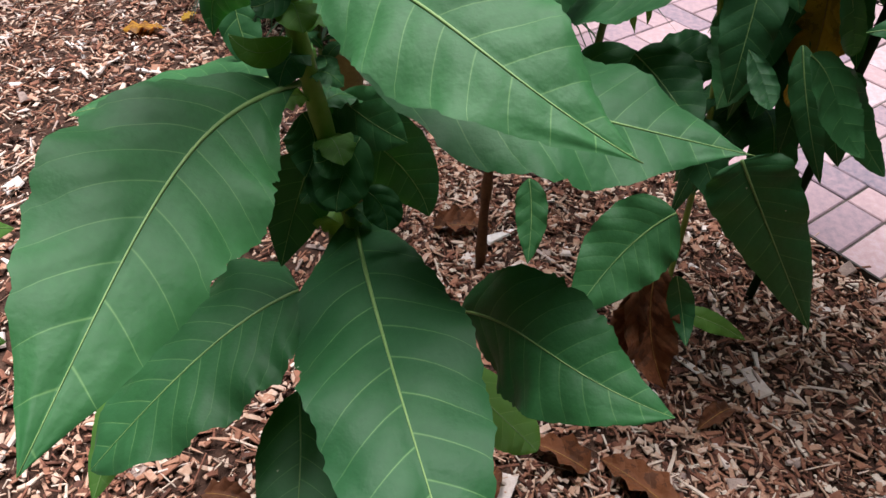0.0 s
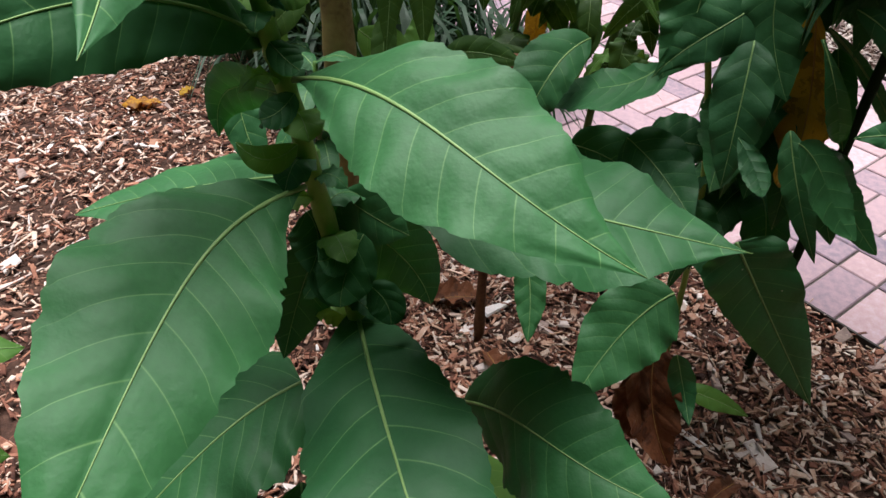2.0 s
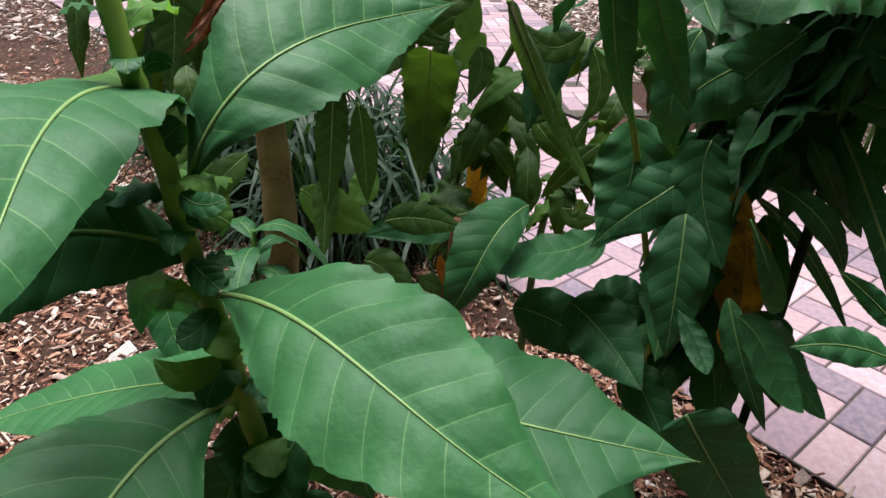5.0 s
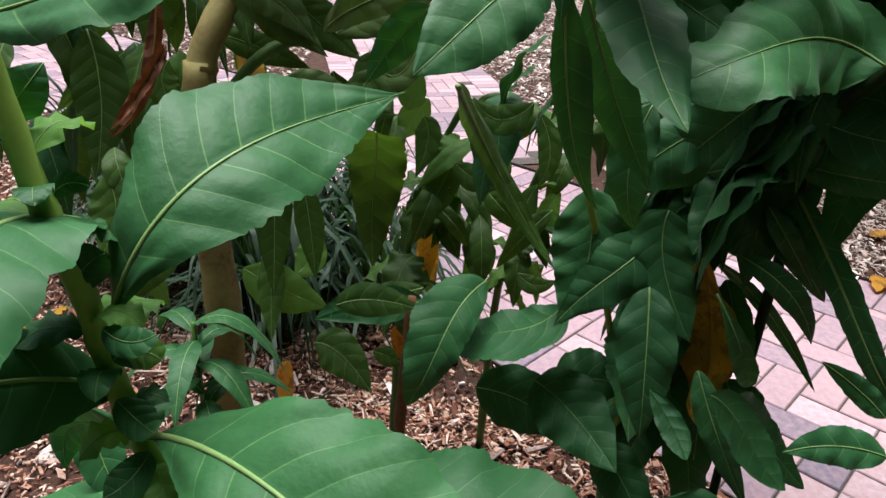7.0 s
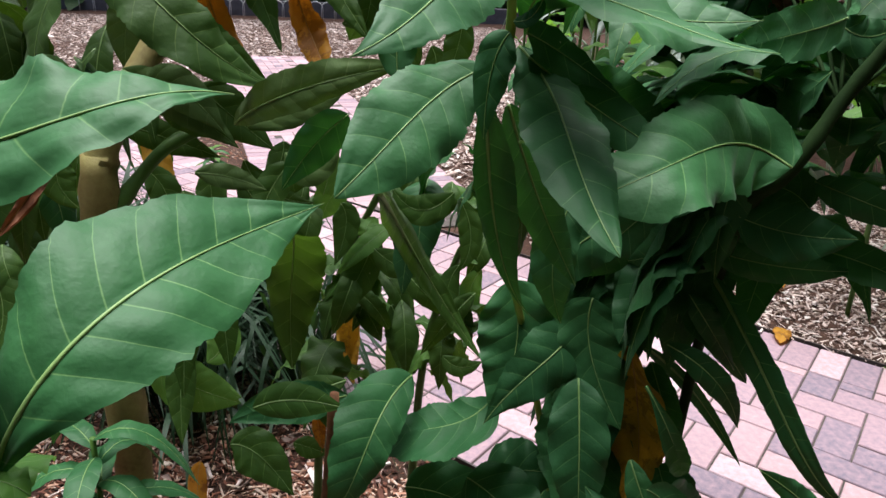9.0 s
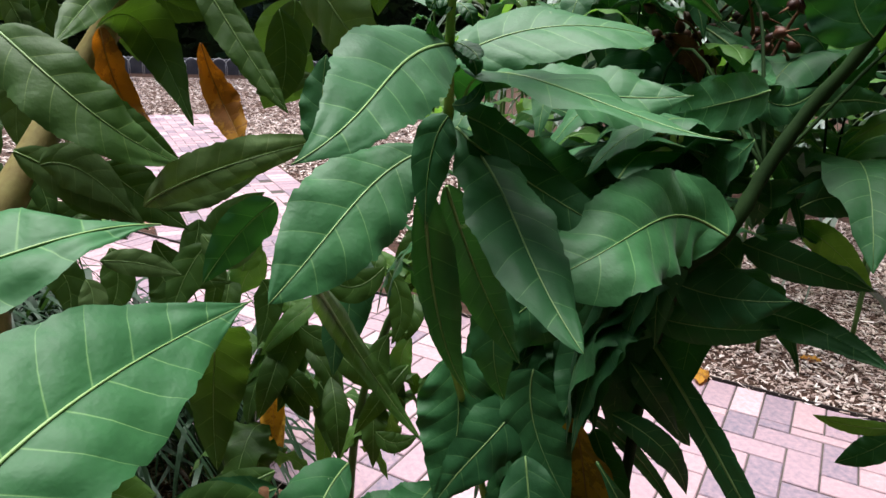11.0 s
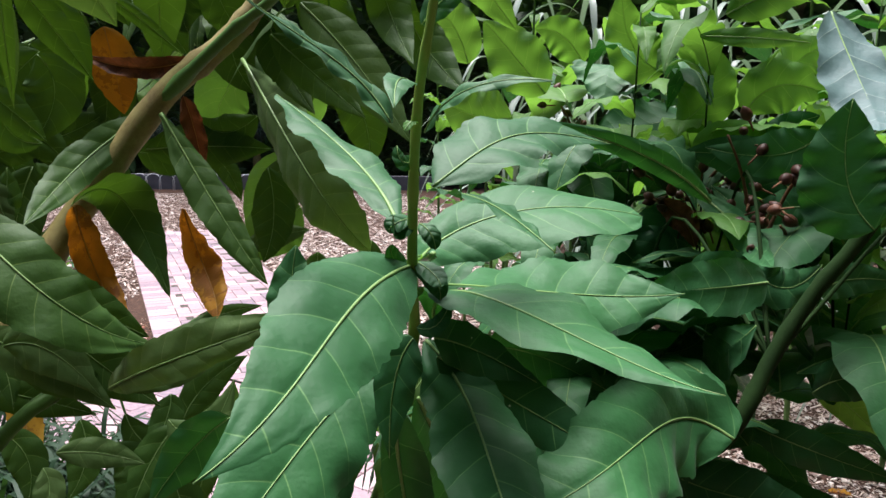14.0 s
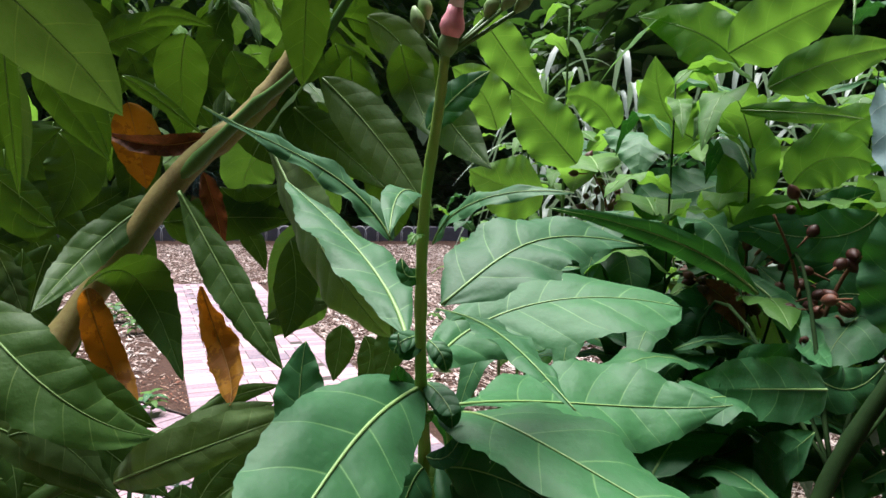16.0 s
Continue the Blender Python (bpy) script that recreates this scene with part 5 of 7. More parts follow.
leaf(plant_d, MOSS, (0.348, 1.660, 0.842), (0.389, 1.610, 0.809), (0.407, 1.609, 0.741), 0.047, (-0.864, -0.399, -0.306), a=.75, b=1.0, wave=.04)
leaf(plant_d, MOSS, (0.606, 1.824, 0.866), (0.587, 1.780, 0.827), (0.557, 1.788, 0.756), 0.061, (-0.838, 0.505, 0.210), a=.75, b=1.0, wave=.04)
leaf(plant_d, MOSS, (0.344, 1.816, 0.800), (0.330, 1.758, 0.743), (0.295, 1.743, 0.646), 0.065, (-0.883, 0.467, 0.057), a=.75, b=1.0, wave=.04)
leaf(plant_d, MOSS, (-0.253, 1.760, 0.948), (-0.214, 1.726, 0.904), (-0.184, 1.741, 0.827), 0.058, (-0.843, -0.319, -0.433), a=.75, b=1.0, wave=.04)
leaf(plant_d, MOSS, (-0.434, 1.832, 0.860), (-0.366, 1.808, 0.805), (-0.325, 1.823, 0.717), 0.091, (-0.732, -0.430, -0.528), a=.75, b=1.0, wave=.04)
leaf(plant_d, MOSS, (-0.228, 1.670, 1.237), (-0.200, 1.640, 1.180), (-0.206, 1.653, 1.098), 0.053, (-0.969, -0.214, -0.127), a=.75, b=1.0, wave=.04)
leaf(plant_d, MOSS, (-0.198, 1.540, 0.760), (-0.237, 1.467, 0.727), (-0.292, 1.434, 0.659), 0.068, (-0.721, -0.023, 0.692), a=.75, b=1.0, wave=.04)
leaf(plant_d, MOSS, (-0.301, 1.530, 0.946), (-0.280, 1.489, 0.907), (-0.263, 1.498, 0.831), 0.056, (-0.757, -0.649, -0.073), a=.75, b=1.0, wave=.04)
leaf(plant_d, BRIGHT, (-0.399, 1.881, 1.158), (-0.443, 1.819, 1.120), (-0.501, 1.810, 1.061), 0.059, (-0.619, -0.165, 0.768), a=.75, b=1.0, wave=.04)
leaf(plant_d, BRIGHT, (-0.223, 1.732, 1.088), (-0.222, 1.687, 1.038), (-0.248, 1.688, 0.964), 0.063, (-0.771, -0.534, 0.348), a=.75, b=1.0, wave=.04)
leaf(plant_d, MOSS, (-0.397, 1.869, 0.883), (-0.361, 1.817, 0.791), (-0.361, 1.792, 0.661), 0.082, (-0.873, -0.487, 0.029), a=.75, b=1.0, wave=.04)
leaf(plant_d, BRIGHT, (-0.388, 1.629, 0.754), (-0.339, 1.596, 0.712), (-0.306, 1.602, 0.630), 0.067, (-0.622, -0.741, -0.252), a=.75, b=1.0, wave=.04)
leaf(plant_d, BRIGHT, (-0.363, 1.557, 0.757), (-0.293, 1.524, 0.699), (-0.246, 1.524, 0.602), 0.073, (-0.628, -0.709, -0.322), a=.75, b=1.0, wave=.04)
leaf(plant_d, MOSS, (-0.447, 1.921, 1.207), (-0.396, 1.905, 1.159), (-0.366, 1.939, 1.090), 0.064, (-0.759, -0.317, -0.569), a=.75, b=1.0, wave=.04)
leaf(plant_d, BRIGHT, (-0.393, 1.842, 1.061), (-0.444, 1.772, 1.017), (-0.519, 1.746, 0.951), 0.059, (-0.599, -0.120, 0.792), a=.75, b=1.0, wave=.04)
leaf(plant_d, MOSS, (-0.493, 1.797, 0.952), (-0.507, 1.732, 0.889), (-0.552, 1.702, 0.794), 0.065, (-0.874, -0.199, 0.443), a=.75, b=1.0, wave=.04)
leaf(plant_d, BRIGHT, (-0.266, 1.550, 0.894), (-0.274, 1.487, 0.843), (-0.311, 1.459, 0.758), 0.064, (-0.932, -0.066, 0.356), a=.75, b=1.0, wave=.04)
leaf(plant_d, MOSS, (-0.261, 2.049, 1.647), (-0.295, 2.004, 1.587), (-0.342, 2.016, 1.517), 0.055, (-0.849, -0.015, 0.529), a=.75, b=1.0, wave=.04)
leaf(plant_d, OLIVE, (0.035, 1.875, 1.589), (0.036, 1.845, 1.523), (0.015, 1.866, 1.441), 0.063, (-0.983, -0.118, 0.137), a=.75, b=1.0, wave=.04)
leaf(plant_d, MOSS, (-0.018, 2.047, 1.499), (0.015, 2.021, 1.435), (0.037, 2.047, 1.349), 0.069, (-0.863, -0.391, -0.319), a=.75, b=1.0, wave=.04)
leaf(plant_d, MOSS, (-0.257, 2.010, 1.518), (-0.256, 1.975, 1.453), (-0.263, 1.996, 1.369), 0.051, (-0.932, -0.356, 0.070), a=.75, b=1.0, wave=.04)
leaf(plant_d, MOSS, (-0.074, 1.894, 1.647), (-0.032, 1.878, 1.596), (-0.015, 1.914, 1.533), 0.052, (-0.697, -0.550, -0.460), a=.75, b=1.0, wave=.04)
leaf(plant_d, MOSS, (-0.205, 1.921, 1.474), (-0.223, 1.878, 1.438), (-0.271, 1.885, 1.389), 0.044, (-0.797, 0.025, 0.603), a=.75, b=1.0, wave=.04)
leaf(plant_d, MOSS, (-0.256, 2.172, 1.559), (-0.283, 2.128, 1.498), (-0.339, 2.133, 1.425), 0.060, (-0.648, -0.522, 0.554), a=.75, b=1.0, wave=.04)
leaf(plant_d, OLIVE, (-0.141, 1.841, 1.517), (-0.129, 1.811, 1.472), (-0.133, 1.837, 1.414), 0.041, (-0.729, -0.684, -0.030), a=.75, b=1.0, wave=.04)
leaf(plant_d, MOSS, (-0.026, 1.688, 1.653), (-0.047, 1.684, 1.596), (-0.063, 1.678, 1.535), 0.105, (-0.894, -0.329, 0.303), a=.75, b=1.0, wave=.04)
leaf(plant_d, MOSS, (0.001, 1.746, 1.682), (-0.017, 1.745, 1.618), (-0.050, 1.736, 1.553), 0.081, (-0.879, -0.296, 0.373), a=.75, b=1.0, wave=.04)
leaf(plant_d, MOSS, (-0.033, 1.793, 1.611), (-0.051, 1.789, 1.553), (-0.079, 1.778, 1.496), 0.076, (-0.873, -0.288, 0.394), a=.75, b=1.0, wave=.04)
leaf(plant_d, MOSS, (0.134, 1.558, 1.778), (0.171, 1.562, 1.794), (0.226, 1.573, 1.784), 0.027, (0.027, 0.225, -0.974), a=.75, b=1.0, wave=.04)
leaf(plant_d, BRIGHT, (0.241, 1.974, 1.839), (0.272, 1.986, 1.787), (0.311, 1.995, 1.738), 0.091, (-0.823, 0.033, -0.568), a=.75, b=1.0, wave=.04)
leaf(plant_d, OLIVE, (0.445, 1.526, 1.800), (0.500, 1.510, 1.752), (0.536, 1.487, 1.672), 0.060, (-0.763, 0.216, -0.609), a=.75, b=1.0, wave=.04)
leaf(plant_d, MOSS, (0.337, 1.699, 1.689), (0.411, 1.704, 1.626), (0.492, 1.651, 1.552), 0.071, (-0.650, 0.065, -0.757), a=.75, b=1.0, wave=.04)
leaf(plant_d, MOSS, (0.103, 1.879, 1.490), (0.213, 1.897, 1.498), (0.335, 1.905, 1.495), 0.092, (0.024, -0.039, -0.999), a=.75, b=1.0, wave=.04)
leaf(plant_d, OLIVE, (0.358, 1.805, 1.482), (0.343, 1.798, 1.405), (0.301, 1.783, 1.319), 0.086, (-0.944, 0.017, 0.330), a=.75, b=1.0, wave=.04)
leaf(plant_d, OLIVE, (0.280, 1.830, 1.306), (0.342, 1.837, 1.327), (0.405, 1.839, 1.340), 0.048, (0.269, -0.157, -0.950), a=.75, b=1.0, wave=.04)
leaf(plant_d, MOSS, (0.423, 1.880, 1.288), (0.417, 1.870, 1.239), (0.405, 1.855, 1.181), 0.061, (-0.988, 0.065, 0.143), a=.75, b=1.0, wave=.04)
leaf(plant_d, MOSS, (0.467, 1.873, 1.265), (0.477, 1.861, 1.217), (0.451, 1.847, 1.159), 0.053, (-0.987, 0.106, 0.119), a=.75, b=1.0, wave=.04)
leaf(plant_d, OLIVE, (-0.047, 1.520, 1.470), (-0.029, 1.522, 1.424), (-0.015, 1.521, 1.378), 0.039, (-0.870, -0.385, -0.309), a=.75, b=1.0, wave=.04)
leaf(plant_d, MOSS, (-0.052, 1.612, 1.362), (-0.017, 1.620, 1.335), (0.014, 1.640, 1.391), 0.050, (0.413, -0.036, -0.910), a=.75, b=1.0, wave=.04)
leaf(plant_d, MOSS, (-0.024, 1.730, 1.364), (-0.023, 1.721, 1.314), (-0.026, 1.706, 1.252), 0.041, (-0.952, -0.295, 0.076), a=.75, b=1.0, wave=.04)
leaf(plant_d, MOSS, (0.188, 1.636, 1.195), (0.247, 1.652, 1.220), (0.316, 1.661, 1.232), 0.031, (0.309, -0.236, -0.921), a=.75, b=1.0, wave=.04)
leaf(plant_d, MOSS, (-0.045, 1.478, 1.253), (-0.021, 1.473, 1.209), (-0.006, 1.455, 1.148), 0.042, (-0.872, -0.436, -0.224), a=.75, b=1.0, wave=.04)
leaf(plant_d, BRIGHT, (0.008, 1.536, 1.195), (0.064, 1.543, 1.165), (0.114, 1.552, 1.150), 0.045, (-0.303, -0.414, -0.858), a=.75, b=1.0, wave=.04)
leaf(plant_d, MOSS, (-0.137, 1.700, 1.473), (-0.103, 1.712, 1.454), (-0.067, 1.723, 1.426), 0.060, (-0.474, -0.258, -0.842), a=.75, b=1.0, wave=.04)
leaf(plant_d, MOSS, (0.041, 1.863, 1.657), (0.058, 1.870, 1.596), (0.047, 1.868, 1.524), 0.076, (-0.973, -0.224, -0.049), a=.75, b=1.0, wave=.04)
leaf(plant_d, MOSS, (0.374, 1.996, 1.735), (0.397, 2.003, 1.667), (0.421, 2.006, 1.596), 0.094, (-0.947, 0.039, -0.318), a=.75, b=1.0, wave=.04)
leaf(plant_d, MOSS, (0.506, 1.680, 1.340), (0.496, 1.669, 1.283), (0.476, 1.657, 1.229), 0.058, (-0.961, 0.156, 0.231), a=.75, b=1.0, wave=.04)
leaf(plant_c, BROWN, (0.882, 1.360, 1.437), (0.910, 1.337, 1.410), (0.920, 1.324, 1.374), 0.043, (-0.701, 0.343, -0.625), wave=.12)
leaf(plant_d, OLIVE, (-0.039, 1.444, 1.260), (0.036, 1.455, 1.210), (0.122, 1.453, 1.140), 0.065, (-0.540, -0.377, -0.752), a=.75, b=1.0, wave=.04)
leaf(plant_d, MOSS, (-0.077, 1.513, 1.165), (-0.011, 1.527, 1.139), (0.076, 1.538, 1.102), 0.056, (-0.293, -0.387, -0.874), a=.75, b=1.0, wave=.04)
leaf(plant_d, MOSS, (0.109, 1.482, 1.078), (0.140, 1.467, 1.029), (0.106, 1.435, 0.979), 0.061, (-0.985, -0.138, 0.101), a=.75, b=1.0, wave=.04)
leaf(plant_d, OLIVE, (0.039, 1.410, 1.082), (0.048, 1.396, 1.048), (0.032, 1.371, 1.007), 0.040, (-0.961, -0.192, 0.198), a=.75, b=1.0, wave=.04)
leaf(plant_d, MOSS, (0.114, 1.545, 1.097), (0.155, 1.531, 1.044), (0.233, 1.532, 1.023), 0.049, (-0.515, -0.404, -0.756), a=.75, b=1.0, wave=.04)
leaf(plant_d, MOSS, (0.190, 1.597, 1.062), (0.225, 1.619, 1.111), (0.290, 1.636, 1.152), 0.057, (0.695, -0.171, -0.699), a=.75, b=1.0, wave=.04)
leaf(plant_d, MOSS, (-0.059, 1.547, 1.082), (-0.022, 1.541, 1.036), (-0.019, 1.514, 0.977), 0.057, (-0.896, -0.384, -0.223), a=.75, b=1.0, wave=.04)
leaf(plant_d, MOSS, (0.030, 1.622, 1.063), (0.040, 1.601, 1.004), (0.019, 1.571, 0.952), 0.058, (-0.970, -0.169, 0.175), a=.75, b=1.0, wave=.04)
blade(plant_c, GREEN, (1.130, 1.685, 1.582), (1.058, 1.667, 1.563), (0.993, 1.675, 1.549), (0.943, 1.706, 1.536), 0.065, 0.064, (0.467, -0.723, -0.509), (-0.106, -0.424, -0.899), a=0.69, b=0.62)
blade(plant_c, GREEN, (0.939, 1.649, 1.660), (0.914, 1.614, 1.649), (0.897, 1.586, 1.618), (0.886, 1.569, 1.570), 0.067, 0.065, (0.777, -0.614, -0.144), (0.808, -0.589, -0.038), a=0.52, b=1.31)
blade(plant_c, SKY_SHEEN, (0.994, 1.194, 1.681), (0.982, 1.142, 1.617), (0.964, 1.090, 1.566), (0.931, 1.041, 1.537), 0.042, 0.041, (0.985, -0.163, -0.059), (0.736, -0.673, 0.070), a=0.65, b=0.70)
blade(plant_c, GREEN, (0.805, 1.026, 1.389), (0.807, 1.090, 1.371), (0.796, 1.157, 1.352), (0.786, 1.220, 1.332), 0.033, 0.033, (0.054, -0.305, -0.951), (0.078, -0.319, -0.945), a=0.53, b=0.75)
blade(plant_c, GREEN, (0.908, 1.325, 1.458), (0.914, 1.241, 1.425), (0.894, 1.162, 1.401), (0.859, 1.086, 1.392), 0.019, 0.018, (0.630, -0.152, 0.762), (0.629, -0.327, 0.705), a=0.67, b=0.83)
blade(plant_c, GREEN, (0.843, 1.084, 1.329), (0.833, 1.113, 1.294), (0.835, 1.144, 1.265), (0.850, 1.170, 1.235), 0.029, 0.027, (-0.052, -0.851, -0.522), (-0.008, -0.819, -0.573), a=0.76, b=0.80)
blade(plant_c, GREEN, (0.883, 1.274, 1.062), (0.942, 1.191, 1.074), (0.996, 1.107, 1.073), (1.044, 1.017, 1.049), 0.033, 0.030, (0.438, 0.448, 0.779), (0.683, 0.038, 0.730), a=0.50, b=0.75)
blade(plant_c, GREEN, (0.688, 1.030, 0.792), (0.728, 1.024, 0.755), (0.758, 1.006, 0.710), (0.796, 0.983, 0.672), 0.032, 0.034, (0.432, 0.564, 0.704), (0.648, 0.529, 0.548), a=0.61, b=0.78)
blade(plant_c, GREEN, (0.765, 1.290, 0.863), (0.863, 1.317, 0.780), (0.941, 1.316, 0.689), (0.997, 1.290, 0.604), 0.014, 0.014, (0.594, -0.052, 0.803), (0.845, -0.056, 0.532), a=0.65, b=0.91)
blade(plant_c, GREEN, (0.683, 1.073, 0.925), (0.712, 1.046, 0.870), (0.735, 1.046, 0.820), (0.756, 1.070, 0.778), 0.017, 0.016, (0.826, -0.119, 0.551), (0.909, -0.123, 0.399), a=1.05, b=0.70)
blade(plant_c, GREEN, (0.615, 1.060, 0.776), (0.632, 1.028, 0.758), (0.641, 0.995, 0.746), (0.642, 0.961, 0.742), 0.019, 0.019, (0.767, 0.091, 0.635), (0.817, -0.067, 0.572), a=0.77, b=0.77)
blade(plant_c, GREEN, (0.289, 1.390, 0.712), (0.221, 1.370, 0.715), (0.155, 1.361, 0.711), (0.091, 1.356, 0.686), 0.039, 0.036, (0.189, -0.514, -0.837), (0.495, -0.441, -0.748), a=0.76, b=1.00)
blade(plant_c, GREEN, (0.515, 1.232, 0.805), (0.458, 1.224, 0.766), (0.393, 1.245, 0.738), (0.330, 1.273, 0.691), 0.051, 0.070, (0.427, -0.901, 0.069), (-0.118, -0.957, -0.266), a=0.55, b=0.82)
blade(plant_d, BROWN, (-0.139, 1.432, 1.243), (-0.157, 1.423, 1.141), (-0.195, 1.418, 1.057), (-0.256, 1.418, 0.998), 0.016, 0.016, (0.945, 0.306, -0.118), (0.542, 0.306, -0.782), a=0.61, b=0.95)

# ---- thin branches of the old shrub ----
def branch(points, r0, r1, material=STEM_GREEN, plant=plant_d):
    return stem(plant, points, r0, r1, material, "branch", "", 0.25)


branch([(-0.09, 1.42, 1.02), (0.0, 1.50, 1.13), (0.11, 1.55, 1.17), (0.24, 1.58, 1.24)], 0.012, 0.006)
branch([(0.20, 1.75, -0.02), (0.22, 1.74, 0.45), (0.27, 1.70, 0.80), (0.36, 1.66, 1.02)], 0.012, 0.006)
branch([(0.44, 1.80, -0.02), (0.46, 1.75, 0.55), (0.53, 1.72, 0.85), (0.62, 1.68, 1.0)], 0.011, 0.006)
branch([(0.243, 1.333, -0.02), (0.24, 1.335, 0.2), (0.25, 1.33, 0.5), (0.27, 1.34, 0.75)], 0.013, 0.008, STEM_BROWN)
branch([(0.173, 1.567, 1.561), (0.28, 1.52, 1.66), (0.36, 1.45, 1.72), (0.45, 1.40, 1.85)], 0.010, 0.005)

# ---- small shoot at the foot of the shrub ----
shoot = plant_root("tobacco_seedling", (-0.12, 1.3, 0), "low young tobacco shoot with narrow whorled leaves", "plant")
stem(shoot, [(-0.15, 1.34, -0.02), (-0.13, 1.32, 0.3), (-0.092, 1.26, 0.735)], 0.007, 0.004, STEM_GREEN)
for k in range(12):
    ang, rr = k * 2.4, random.Random(k + 40)
    z0 = 0.732 - 0.016 * k
    d = Vector((math.cos(ang), math.sin(ang), 0))
    ln = rr.uniform(0.12, 0.20)
    b0 = Vector((-0.092, 1.26, z0))
    leaf(shoot, GREEN, b0, b0 + d * ln * 0.5 + Vector((0, 0, 0.01)), b0 + d * ln * 0.95 - Vector((0, 0, 0.05 + 0.05 * rr.random())), 0.045, d.cross(Vector((0, 0, 1))), nu=16, nv=8)


# ---- flower and seed pods ----
def material_plain(name, a, b, rough, bump=0.2):
    return rough_material(name, [(0.3, a), (0.7, b)], 60, rough, bump, 0.0008, fine=300)


PINK = material_plain("petal_pink", (0.75, 0.22, 0.28), (0.85, 0.42, 0.45), 0.5)
PETAL_WHITE = material_plain("petal_pale", (0.80, 0.62, 0.62), (0.88, 0.80, 0.78), 0.5)
CALYX = material_plain("calyx_green", (0.14, 0.24, 0.08), (0.22, 0.33, 0.12), 0.5)
POD = rough_material("seed_pod", [(0.2, (0.03, 0.010, 0.007)), (0.5, (0.065, 0.022, 0.014)), (0.8, (0.12, 0.045, 0.025))], 40, 0.5, 0.4, 0.001, per_object=0.4)


def spindle(name, foot, top, radii, material, parent, sides=12, label=""):
    foot, top = Vector(foot), Vector(top)
    n = len(radii) - 1
    v, f = tube_data([foot.lerp(top, i / n) for i in range(n + 1)], radii, sides)
    return mesh_object(name, v, f, material, parent, label)


flower = spindle("flower", (0.4425, 0.8775, 1.634), (0.4450, 0.8735, 1.652), [0.002, 0.0052, 0.0068, 0.0062, 0.0046, 0.0040], PINK, plant_b, 14, "pink tubular flower")
spindle("corolla_tube", (0.4450, 0.8735, 1.651), (0.4480, 0.868, 1.688), [0.0040, 0.0040, 0.0044, 0.005, 0.008, 0.012], PETAL_WHITE, flower, 14, "pale pink corolla")
spindle("calyx", (0.4405, 0.8795, 1.626), (0.4430, 0.8770, 1.638), [0.002, 0.0040, 0.0054, 0.0052, 0.0046], CALYX, flower)
for dx, dy, dz in [(-0.013, 0.0, 0.012), (-0.009, 0.004, 0.02), (0.022, 0.0, 0.022), (0.030, -0.003, 0.026), (0.038, 0.0, 0.026)]:
    f0 = Vector((0.4405, 0.8795, 1.626))
    e0 = f0 + Vector((dx, dy, dz))
    bud = spindle("bud", e0, e0 + Vector((0.3 * dx, 0, 0.014)), [0.0012, 0.0030, 0.0042, 0.0038, 0.0026, 0.001], CALYX, plant_b, 10, "closed green flower bud")
    spindle("bud_stalk", f0, e0, [0.0014, 0.0012], STEM_GREEN, bud, 6)

pod_rng = random.Random(11)


def pod_spray(foot, end, n):
    foot, end = Vector(foot), Vector(end)
    stem(plant_c, [foot, foot.lerp(end, 0.5) + Vector((0, 0, 0.02)), end], 0.0028, 0.0014, STEM_BROWN, "seed_stalk")
    for _ in range(n):
        p = foot.lerp(end, pod_rng.random()) + Vector([pod_rng.uniform(-0.03, 0.03) for _ in range(3)])
        d = Vector((pod_rng.uniform(-1, 1), pod_rng.uniform(-1, 1), pod_rng.uniform(-0.6, 0.9))).normalized()
        s = pod_rng.uniform(0.8, 1.15)
        pod = spindle("seed_pod", p, p + d * 0.021 * s, [0.0022 * s, 0.0062 * s, 0.0073 * s, 0.0066 * s, 0.004 * s, 0.0008], POD, plant_c, 9)
        spindle("pod_stalk", p - d * 0.018, p, [0.0011, 0.0016], STEM_BROWN, pod, 5)


pod_spray((0.953, 1.239, 1.384), (0.898, 1.238, 1.533), 16)
pod_spray((0.927, 1.197, 1.394), (0.962, 1.159, 1.500), 16)
pod_spray((0.944, 1.337, 1.394), (0.888, 1.360, 1.468), 14)
pod_spray((0.950, 1.170, 1.361), (0.921, 1.157, 1.427), 12)
pod_spray((0.945, 1.379, 1.434), (0.973, 1.305, 1.495), 12)
pod_spray((0.918, 1.741, 1.493), (0.868, 1.709, 1.587), 12)


ARM_U, ARM_S = Vector((-0.22, 0.975)).normalized(), Vector((0.975, 0.22)).normalized()
ARM_0 = Vector((-0.44, 5.26))
ARM_WIDE, ARM_LONG = 1.4, 7.0


def on_arm(x, y):
    r = Vector((x, y)) - ARM_0
    return 0 < r.dot(ARM_S) < ARM_WIDE and -1.4 < r.dot(ARM_U) < ARM_LONG


# ---- whole plants further back ----
def joined_leaves(name, specs, material, label, category, nu=8, nv=4, parent=None, kind="stuff"):
    """Many leaves in one mesh; each spec is base, mid, tip, width, side."""
    verts, faces, lf = [], [], []
    for i, sp in enumerate(specs):
        v, f, l, _ = blade_data(*sp, nu, nv, 0.25, 0.25, 0.08, 0.6, 0.92, i + 1000)
        o = len(verts)
        verts += v
        lf += l
        faces += [tuple(o + k for k in q) for q in f]
    ob = mesh_object(name, verts, faces, material, parent, label if parent else "")
    at = ob.data.attributes.new("lf", "FLOAT_VECTOR", "POINT")
    at.data.foreach_set("vector", [c for v in lf for c in v])
    return ob if parent else tagged(ob, label, category, kind=kind)


